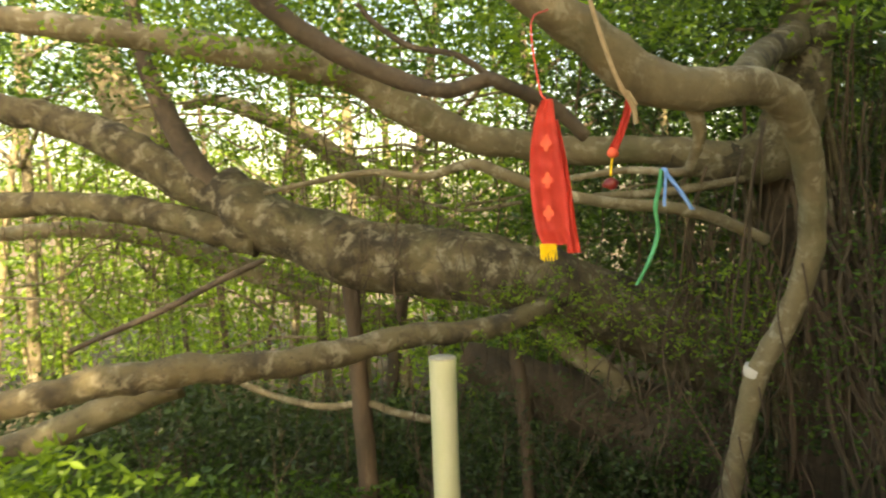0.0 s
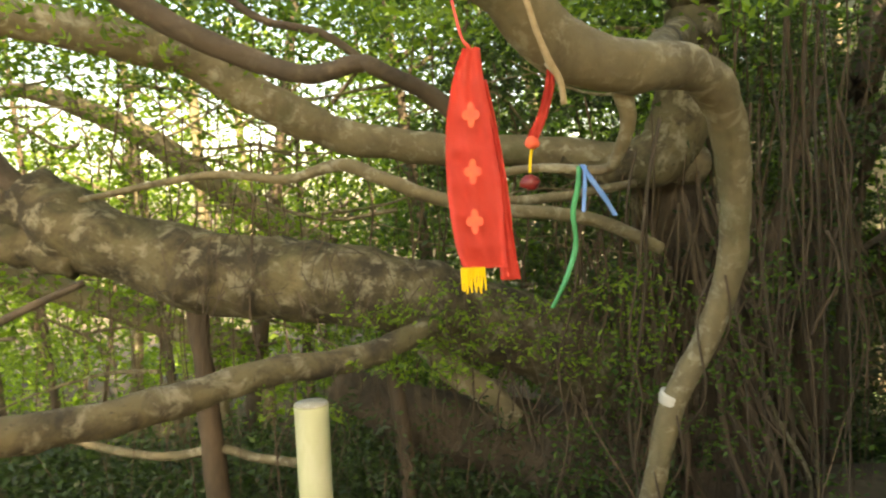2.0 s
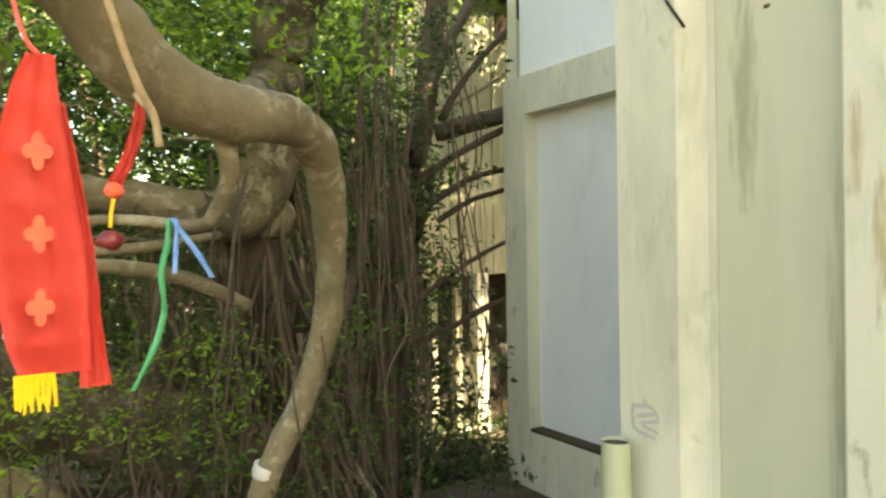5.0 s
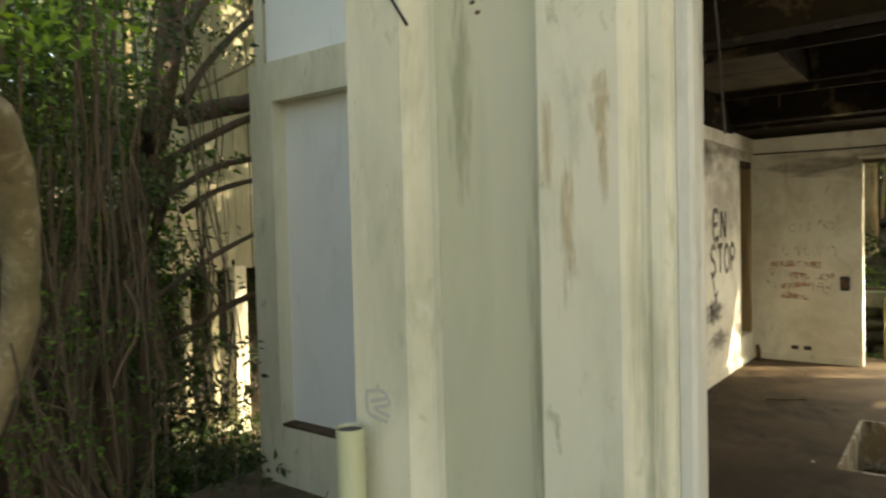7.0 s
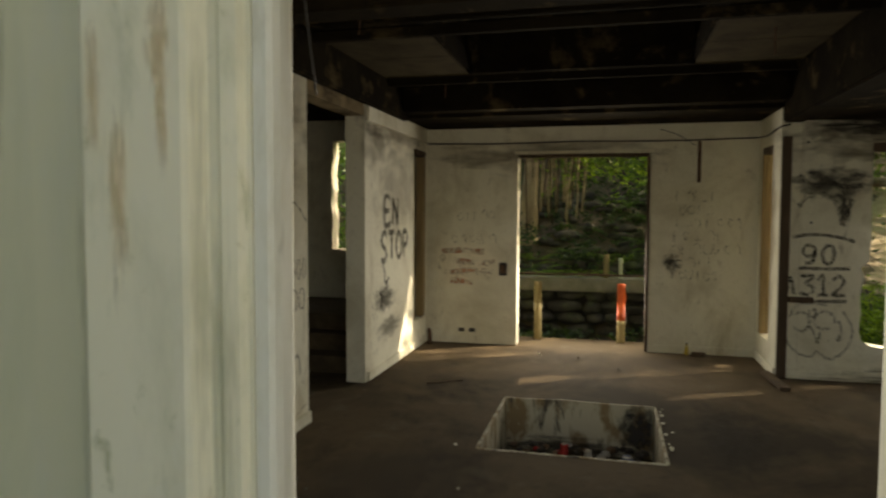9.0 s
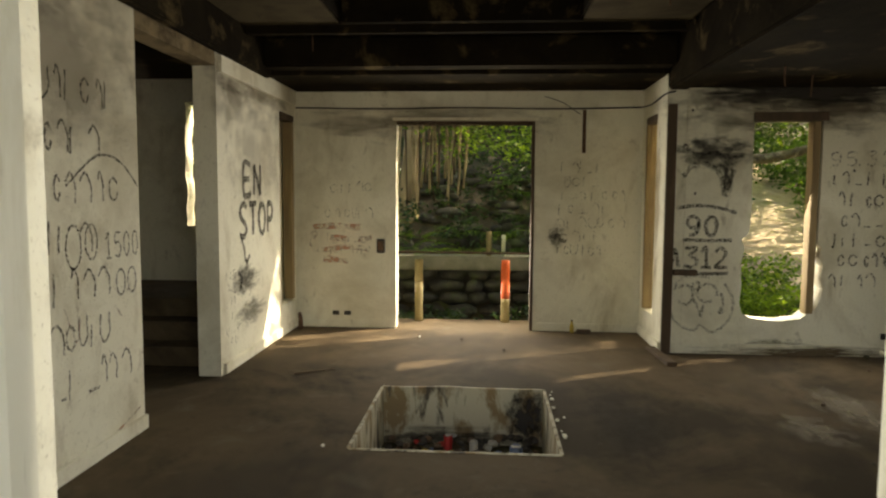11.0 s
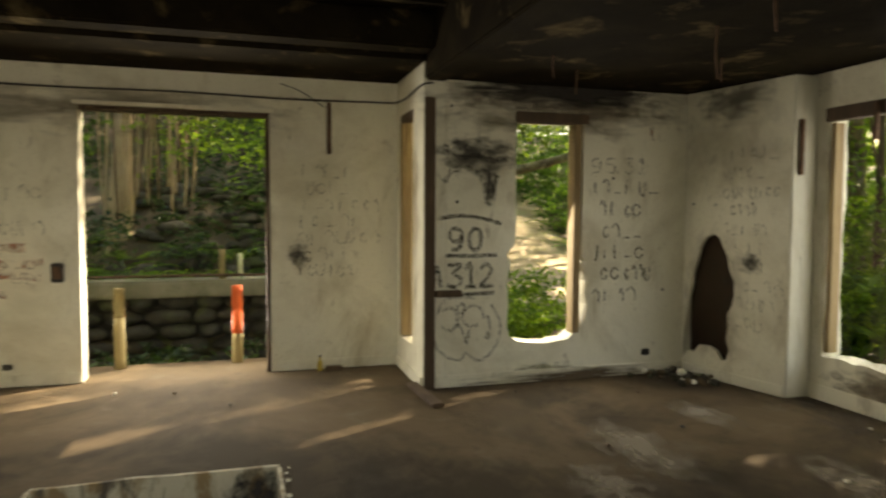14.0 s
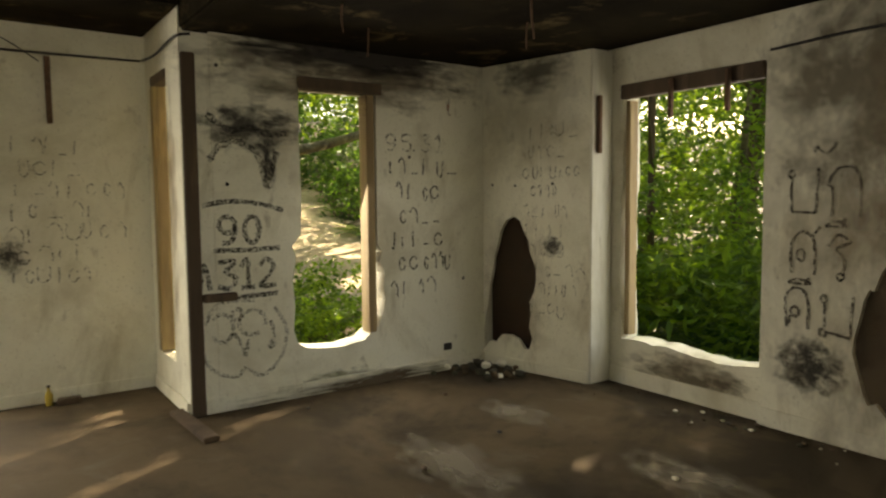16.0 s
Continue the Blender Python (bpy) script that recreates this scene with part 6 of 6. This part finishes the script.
add("head", boxed(7.664, 8.137, -2.12, -2.025, 2.383, 2.456, bevel=0.005), DARK_TIMBER, frame2)
frame3 = empty("window_frame_north_slit", "timber frame of the slit window with a grey board", "window frame", (8.0, 2.1, 1.4), kind="structure")
add("jamb", boxed(8.12, 8.215, 2.02, 2.12, 0.36, 2.42, bevel=0.005), FRAME_TIMBER, frame3)
add("jamb", boxed(7.745, 7.78, 2.04, 2.12, 0.36, 2.42, bevel=0.005), FRAME_TIMBER, frame3)
add("head", boxed(7.745, 8.215, 2.015, 2.12, 2.423, 2.495, bevel=0.005), DARK_TIMBER, frame3)
add("board", boxed(7.72, 8.25, 2.14, 2.17, 0.33, 2.5), FACADE_GREEN, frame3, "grey-green board")
dframe = empty("door_frame", "thin red-brown timber frame round the doorway", "door frame", (8.4, 0, 0), kind="structure")
add("head", boxed(8.31, 8.45, -0.797, 0.817, 2.41, 2.448, bevel=0.004), DARK_TIMBER, dframe)
add("jamb", boxed(8.292, 8.45, -0.798, -0.765, 0.0, 2.408, bevel=0.004), DARK_TIMBER, dframe)
add("architrave", boxed(8.285, 8.297, -0.84, 0.86, 2.455, 2.49, bevel=0.003), PLASTER, dframe)
wframe = empty("window_head_wide", "dark broken timber head over the wide window", "window frame", (5.5, -5.1, 2.3), kind="structure")
add("head", boxed(4.93, 6.1, -5.14, -5.06, 2.27, 2.38, bevel=0.008), DARK_TIMBER, wframe)
add("jamb", boxed(6.03, 6.075, -5.2, -5.101, 0.4, 2.26, bevel=0.006), FRAME_TIMBER, wframe)
for x in (5.15, 5.6):
    add("bracket", boxed(x, x + 0.03, -5.055, -5.02, 2.08, 2.36, bevel=0.004), STEEL, wframe)

# ---- skirtings ----
def skirting(*a, lab="low cracked plaster skirting along the wall"):
    return thing("baseboard", boxed(*a, bevel=0.006), PLASTER, lab, "baseboard", kind="structure")


skirting(8.278, 8.298, 0.83, 1.995, 0.002, 0.10)
skirting(8.278, 8.298, -2.0, -0.845, 0.002, 0.10)
skirting(6.05, 8.276, 2.005, 2.028, 0.002, 0.10)
skirting(7.30, 8.276, -2.028, -2.006, 0.002, 0.10)
skirting(7.265, 7.288, SW, -2.13, 0.002, 0.11)
skewed(skirting(6.2, 7.255, SW + 0.002, SW + 0.025, 0.002, 0.10))
skirting(4.9, 6.195, -5.098, -5.07, 0.002, 0.13)
skirting(2.0, 4.89, -5.038, -5.01, 0.002, 0.12)
skirting(1.95, 4.68, 2.002, 2.028, 0.002, 0.10)
skirting(1.75, 3.01, -2.198, -2.175, 0.002, 0.10)

# ---- fittings ----
sw = empty("light_switch", "broken black wall switch box", "switch", (8.29, 1.0, 0.96))
add("box", boxed(8.272, 8.298, 0.95, 1.05, 0.90, 1.07, bevel=0.008), BLACK_PLASTIC, sw)
add("plate", boxed(8.266, 8.271, 0.965, 1.035, 0.93, 1.04, bevel=0.003), STEEL, sw)
for y in (1.545, 1.405):
    s = empty("wall_socket", "empty black socket box low in the wall", "socket", (8.29, y, 0.17), "sockets")
    add("box", boxed(8.285, 8.299, y - 0.04, y + 0.04, 0.15, 0.20, bevel=0.004), BLACK_PLASTIC, s)
    add("rim", boxed(8.281, 8.2845, y - 0.022, y + 0.022, 0.162, 0.188, bevel=0.002), CHARCOAL, s)
thing("wall_socket", boxed(7.27, 7.287, -4.26, -4.18, 0.18, 0.24, bevel=0.005), BLACK_PLASTIC, "empty black socket box low in the wall", "socket", group="sockets")
thing("iron_rod", boxed(8.27, 8.29, -1.375, -1.335, 2.08, 2.57, bevel=0.004), STEEL, "dark iron strip hanging on the wall", "iron strip", group="iron strips")
thing("iron_rod", boxed(6.165, 6.203, -4.935, -4.905, 1.85, 2.3, bevel=0.004), STEEL, "dark iron strip hanging by the wide window", "iron strip", group="iron strips")
cable = bmesh.new()
tube(cable, [(8.25, 2.0, 2.60, 0.009), (8.25, 1.0, 2.585, 0.009), (8.25, 0.0, 2.595, 0.009), (8.25, -1.0, 2.58, 0.009), (8.26, -1.99, 2.595, 0.009)], 6, 6, 0.02)
thing("cable", cable, BLACK_PLASTIC, "sagging black cable along the wall top", "cable", True, "cables")
thing("cable", tube(bmesh.new(), [(8.24, -2.0, 2.595, 0.009), (7.8, -2.0, 2.57, 0.009), (7.3, -2.01, 2.60, 0.009), (7.25, -2.1, 2.62, 0.009)], 6, 6, 0.02), BLACK_PLASTIC, "black cable round the wall corner", "cable", True, "cables")
thing("cable", tube(bmesh.new(), [(4.85, -5.0, 2.42, 0.01), (4.3, -5.0, 2.44, 0.01), (3.6, -5.0, 2.42, 0.01)], 6, 5, 0.02), BLACK_PLASTIC, "black cable above the lettering", "cable", True, "cables")
thing("cable", tube(bmesh.new(), [(8.25, -0.9, 2.72, 0.005), (8.25, -1.1, 2.65, 0.005), (8.25, -1.3, 2.52, 0.005)], 5, 4, 0.02), BLACK_PLASTIC, "thin loose wire on the wall", "cable", True, "cables")
WR = random.Random(8)
for x, y, z in ((6.6, -3.1, 2.66), (5.9, -3.9, 2.66), (6.2, -2.7, 2.66), (5.2, -3.3, 2.66), (4.4, -3.0, 2.66), (5.2, -1.5, 3.12), (6.75, 1.4, 3.12), (4.2, 1.4, 3.12)):
    L = WR.uniform(0.15, 0.32)
    thing("hanger_wire", tube(bmesh.new(), [(x, y, z + 0.02, 0.007), (x + 0.01, y, z - L * 0.5, 0.007), (x + WR.uniform(-0.02, 0.02), y, z - L, 0.006)], 6, 3, 0.02), STEEL, "rusty wire hanger fixed in the ceiling", "wire", True, "ceiling hangers")
thing("wire", tube(bmesh.new(), [(1.44, 2.1, 3.1, 0.008), (1.43, 2.06, 2.9, 0.008), (1.45, 1.96, 2.72, 0.008)], 6, 4, 0.02), BLACK_PLASTIC, "short cut wire hanging from the pier", "wire", True)
thing("wire", tube(bmesh.new(), [(1.50, 0.68, 3.3, 0.004), (1.55, 0.6, 2.6, 0.004), (1.75, 0.62, 2.1, 0.004)], 5, 4, 0.0), BLACK_PLASTIC, "thin wire across the entrance corner", "wire", True)
for y, z in ((1.64, 2.74), (1.67, 2.79), (1.61, 2.80)):
    thing("bolt_hole", rock(1.57, y, z, 0.006, 0.016, 0.010, y * 9), STEEL, "rusty broken fixing in the pier", "fixing", group="fixings in the pier")
for y, z in ((7.18, 1.62), (6.93, 1.61), (6.55, 1.62)):
    skewed(thing("plug_hole", rock(y, SW + 0.002, z, 0.012, 0.006, 0.012, y), BLACK_PLASTIC, "small dark plug hole in the wall", "plug hole", group="plug holes"))
for y, z in ((-2.28, 2.44), (-2.33, 1.62), (-3.68, 1.1), (-4.4, 0.8), (-3.85, 1.85)):
    thing("plug_hole", rock(7.288, y, z, 0.006, 0.012, 0.014, y), BLACK_PLASTIC, "small dark plug hole in the wall", "plug hole", group="plug holes")
thing("plug_hole", rock(6.12, 2.0, 2.0, 0.006, 0.004, 0.006, 2), BLACK_PLASTIC, "small dark plug hole in the wall", "plug hole", group="plug holes")

# ---- rubble, rubbish and the pit's contents ----
RR = random.Random(14)
for i in range(46):
    x, y = 7.22 - abs(RR.gauss(0, 0.32)), -4.62 + abs(RR.gauss(0, 0.26))
    s = RR.uniform(0.015, 0.05)
    thing("rubble", rock(x, y, s * 0.5 + (0.04 if i % 4 == 0 else 0), s, s * RR.uniform(0.6, 1), s * 0.7, i), (STONE, STONE, CONCRETE, CONCRETE, PLASTER, STONE)[i % 6], "broken plaster and brick rubble piled in the corner", "rubble", group="rubble in the corner")
for i in range(34):
    x = RR.uniform(4.2, 6.0)
    s = RR.uniform(0.006, 0.016)
    thing("debris", rock(x, -5.0 + abs(RR.gauss(0, 0.14)), s * 0.6, s * 1.3, s, s * 0.6, i + 60), (CONCRETE, DARK_TIMBER, STONE, PLASTER)[i % 4], "small crumbs of plaster below the wide window", "debris", group="debris along the wall")
for i in range(24):
    x, y = RR.uniform(2.6, 7.9), RR.uniform(-4.2, 1.8)
    if PIT[0] - 0.1 < x < PIT[1] + 0.1 and PIT[2] - 0.1 < y < PIT[3] + 0.1:
        continue
    s = RR.uniform(0.006, 0.018)
    thing("debris", rock(x, y, s * 0.7 + 0.009, s * 1.4, s, s * 0.7, i + 160), (PLASTER, DARK_TIMBER, STONE)[i % 3], "small stone or plaster crumb on the floor", "debris", group="crumbs on the floor")
for i in range(11):
    y = PIT[2] - 0.03 - abs(RR.gauss(0, 0.03))
    s = RR.uniform(0.006, 0.018)
    thing("debris", rock(RR.uniform(PIT[0], PIT[1]), y, s * 0.4 + 0.009, s * 1.3, s, s * 0.5, i + 260), PLASTER, "chipped plaster along the pit edge", "debris", group="chips along the pit")
TRASH = [layered("trash_%s" % n, c, [(tuple(v * 0.6 for v in c), 12, 0.45, 0.75, ONE)], 0.5, None) for n, c in
         (("red", (0.45, 0.03, 0.03)), ("white", (0.42, 0.41, 0.38)), ("blue", (0.12, 0.17, 0.28)), ("brown", (0.16, 0.1, 0.06)), ("yellow", (0.5, 0.36, 0.06)), ("ash", (0.06, 0.052, 0.045)))]
for i in range(210):
    x, y = RR.uniform(PIT[0] + 0.08, PIT[1] - 0.08), RR.uniform(PIT[2] + 0.08, PIT[3] - 0.08)
    s = RR.uniform(0.014, 0.045)
    bm = rock(x, y, -0.45 + s * 0.6 + 0.09 * max(0, x - PIT[0] - 0.5), s * RR.uniform(0.8, 1.6), s, s * 0.6, i * 1.7)
    thing("rubbish", bm, TRASH[RR.choice((0, 1, 2, 3, 3, 3, 5, 5, 5, 5, 5, 5, 5, 4, 3, 5))], "crumpled scrap of rubbish and ash in the pit", "rubbish", group="rubbish in the pit")


def can(x, y, z, r, h, material, tilt, lab):
    c = empty("drink_can", lab, "can", (x, y, z), "rubbish in the pit")
    add("body", tube(bmesh.new(), [(x, y, z, r * 0.8), (x, y, z + 0.01, r), (x + tilt * 0.5, y, z + h * 0.5, r), (x + tilt, y, z + h - 0.01, r), (x + tilt, y, z + h, r * 0.8)], 14, 3, 0.03), material, c, smooth=True)
    add("lid", tube(bmesh.new(), [(x + tilt, y, z + h, r * 0.78), (x + tilt, y, z + h + 0.004, r * 0.72)], 14, 2, 0), WHITE_TAPE, c, smooth=True)


can(5.45, 0.02, -0.40, 0.034, 0.13, TRASH[0], 0.01, "red drink can standing in the ash")
can(5.4, -0.18, -0.41, 0.034, 0.11, TRASH[1], 0.03, "white drink can standing in the ash")
can(5.3, -0.5, -0.40, 0.05, 0.1, TRASH[2], 0.04, "blue and white crushed container in the pit")
bot = empty("small_bottle", "small dark bottle with a yellow label by the wall", "bottle", (8.2, -1.25, 0))
add("body", tube(bmesh.new(), [(8.2, -1.25, 0.004, 0.024), (8.2, -1.25, 0.08, 0.025), (8.2, -1.25, 0.11, 0.012), (8.2, -1.25, 0.14, 0.011)], 12, 4, 0.0), TRASH[4], bot, smooth=True)
add("cap", tube(bmesh.new(), [(8.2, -1.25, 0.14, 0.013), (8.2, -1.25, 0.155, 0.013)], 12, 2, 0.0), BLACK_PLASTIC, bot, smooth=True)
bm = boxed(8.14, 8.2, -1.46, -1.3, 0.004, 0.05, bevel=0.006)
thing("wood_offcut", bm, DARK_TIMBER, "small dark wood offcut by the wall", "offcut")
thing("iron_stub", tube(bmesh.new(), [(8.12, 1.93, 0.0, 0.03), (8.13, 1.93, 0.1, 0.028), (8.12, 1.94, 0.2, 0.02)], 8, 3, 0.15), STEEL, "dark rusty stub in the alcove corner", "stub", True)
thing("stick", tube(bmesh.new(), [(6.1, 1.42, 0.012, 0.008), (6.2, 1.25, 0.014, 0.007), (6.3, 1.1, 0.012, 0.006)], 6, 4, 0.1), ROOT, "pale dry stick lying on the floor", "stick", True)

# ---- things hung in the fig ----
LICHEN = layered("pale_lichen", (0.52, 0.50, 0.20), [((0.38, 0.36, 0.16), 40, 0.45, 0.7, ONE)], 0.9, None)
def cloth(rows, thick=0.0):
    """A hanging cloth from rows of (z, left x, right x, y) with soft folds."""
    bm = bmesh.new()
    grid = []
    path = smooth_path([np.array(r) for r in rows], 14)
    for i, (z, a, b, y) in enumerate(path):
        grid.append([bm.verts.new((a + (b - a) * k / 8, y + 0.006 * math.sin(k * 1.9 + z * 9) + 0.005 * abs(math.sin(z * 48)) + 0.002 * math.sin(z * 90 + k), z)) for k in range(9)])
    for p, q in zip(grid, grid[1:]):
        for k in range(8):
            bm.faces.new((p[k], p[k + 1], q[k + 1], q[k]))
    bmesh.ops.solidify(bm, geom=bm.faces[:], thickness=0.0015)
    return bm


banner = empty("red_banner", "long red prayer cloth with faint gold print and yellow fringe", "banner", (-1.14, 1.05, 2.03))
add("cloth", cloth([(2.03, -1.118, -1.085, 1.04), (1.9796, -1.138, -1.081, 1.045), (1.8789, -1.158, -1.068, 1.055), (1.7598, -1.161, -1.053, 1.065), (1.6499, -1.151, -1.048, 1.09), (1.5903, -1.135, -1.043, 1.11)]), RED_CLOTH, banner, smooth=True)
add("back_fold", cloth([(1.9705, -1.091, -1.073, 1.06), (1.8789, -1.073, -1.055, 1.075), (1.7598, -1.063, -1.038, 1.085), (1.6499, -1.058, -1.028, 1.105), (1.5628, -1.058, -1.015, 1.125)]), RED_CLOTH, banner, "red cloth folded behind", smooth=True)
for z in (1.90, 1.79, 1.69):
    py = 1.052 + (1.90 - z) * 0.13 - 0.0115
    bm = bmesh.new()
    vs = [bm.verts.new((-1.108 + 0.018 * math.cos(a) * (0.55 + 0.45 * abs(math.cos(2 * a))), py, z + 0.026 * math.sin(a) * (0.5 + 0.5 * abs(math.cos(2 * a))))) for a in (2 * math.pi * k / 32 for k in range(32))]
    bm.faces.new(vs)
    add("print", bm, GOLD_CLOTH, banner, "faint orange-gold printed emblem")
for i in range(14):
    x = -1.138 + i * 0.0035
    add("fringe_strand", tube(bmesh.new(), [(x, 1.108, 1.5931, 0.003), (x + 0.002 * math.sin(i * 3), 1.112, 1.5674, 0.003), (x + 0.004 * math.sin(i * 2), 1.113, 1.5445 + 0.008 * math.sin(i * 1.7), 0.002)], 5, 3, 0), YELLOW_CLOTH, banner)
add("hanging_cord", tube(bmesh.new(), [(-1.105, 1.04, 2.027, 0.004), (-1.125, 1.05, 2.07, 0.003), (-1.16, 1.2, 2.3, 0.003), (-1.14, 1.66, 2.46, 0.003)], 6, 4, 0), RED_CLOTH, banner, smooth=True)
charm = empty("hanging_charm", "small red and gold charm with a dark bead on a cord", "charm", (-0.88, 1.9, 2.2))
add("strip", cloth([(2.15, -0.852, -0.832, 1.9), (2.09, -0.862, -0.83, 1.9), (2.0, -0.89, -0.855, 1.895), (1.93, -0.925, -0.885, 1.9), (1.9, -0.915, -0.892, 1.9)]), RED_CLOTH, charm, smooth=True)
add("rosette", rock(-0.908, 1.895, 1.915, 0.024, 0.018, 0.022, 6), GOLD_CLOTH, charm, "red-gold rosette", smooth=True)
add("bead_string", tube(bmesh.new(), [(-0.908, 1.9, 1.9, 0.006), (-0.915, 1.9, 1.86, 0.005), (-0.918, 1.9, 1.82, 0.005)], 7, 3, 0.1), YELLOW_CLOTH, charm, smooth=True)
add("bead", rock(-0.92, 1.9, 1.79, 0.032, 0.03, 0.028, 2), BEAD, charm, smooth=True)
cord = bmesh.new()
tube(cord, [(-1.02, 1.66, 2.62, 0.009), (-0.95, 1.68, 2.36, 0.009), (-0.88, 1.73, 2.17, 0.010), (-0.83, 1.78, 2.09, 0.010), (-0.815, 1.8, 2.02, 0.011)], 8, 5, 0.08)
thing("cord", cord, CORD, "tan twisted cord looped over the branch", "cord", True)
thing("cord", tube(bmesh.new(), [(-0.83, 1.79, 2.1, 0.007), (-0.86, 1.85, 2.15, 0.006), (-0.84, 1.9, 2.16, 0.006), (-0.81, 1.86, 2.1, 0.006)], 7, 4, 0.08), CORD, "tan cord knotted round the charm", "cord", True)


def ribbon(name, lab, pts, w, material):
    verts, faces = [], []
    path = smooth_path([np.array((*p, 1.0)) for p in pts], 6)
    for i, q in enumerate(path):
        a = 0.5 * math.sin(i * 0.5)
        verts += [(q[0] - w * math.cos(a), q[1] - w * math.sin(a), q[2]), (q[0] + w * math.cos(a), q[1] + w * math.sin(a), q[2]), (q[0] + w * math.cos(a), q[1] + w * math.sin(a) + 0.002, q[2]), (q[0] - w * math.cos(a), q[1] - w * math.sin(a) + 0.002, q[2])]
    for i in range(len(path) - 1):
        k = 4 * i
        for s in range(4):
            faces.append((k + s, k + (s + 1) % 4, k + 4 + (s + 1) % 4, k + 4 + s))
    return tagged(new(name, raw_mesh(name, verts, faces, material, True)), lab, "ribbon", "ribbons in the fig")


ribbon("ribbon", "thin green ribbon tied to the branch and trailing down", [(-0.68, 2.385, 1.86), (-0.69, 2.37, 1.78), (-0.71, 2.38, 1.68), (-0.70, 2.4, 1.55), (-0.74, 2.4, 1.42), (-0.80, 2.4, 1.30)], 0.011, GREEN_CLOTH)
ribbon("ribbon", "short blue ribbon tied to the branch", [(-0.67, 2.38, 1.865), (-0.64, 2.37, 1.81), (-0.59, 2.38, 1.74), (-0.54, 2.4, 1.66)], 0.012, BLUE_CLOTH)
ribbon("ribbon", "short blue ribbon end hanging straight", [(-0.66, 2.37, 1.86), (-0.665, 2.36, 1.78), (-0.67, 2.37, 1.68)], 0.008, BLUE_CLOTH)
thing("tape_band", tube(bmesh.new(), [(-0.12, 3.15, 0.675, 0.066), (-0.118, 3.145, 0.70, 0.068), (-0.112, 3.14, 0.725, 0.067)], 16, 3, 0.03), WHITE_TAPE, "white tape wrapped round the looping branch", "tape", True)
for x, z in ((-0.66, 2.22), (-0.63, 2.19), (-0.65, 2.165), (-0.62, 2.225)):
    thing("lichen_tuft", rock(x, 1.99, z, 0.011, 0.006, 0.007, x * 40), LICHEN, "small pale yellow lichen tuft on the branch", "lichen", True, "lichen on the branch")
V = random.Random(2)
for i in range(3):
    pts = []
    for k in range(16):
        f = k / 15
        z = 1.35 - 1.6 * f
        cx = 0.10 - 0.36 * max(0, (1.35 - z)) ** 1.0 * 0.62
        cy = 2.95 + 0.3 * (1.35 - z)
        an = f * 9 + i * 2.1
        pts.append((cx + 0.085 * math.cos(an), cy + 0.085 * math.sin(an), z, 0.006))
    thing("vine", tube(bmesh.new(), pts, 5, 3, 0.05), BARK_DARK, "thin dark vine winding round the looping branch", "vine", True, "vines on the branch")
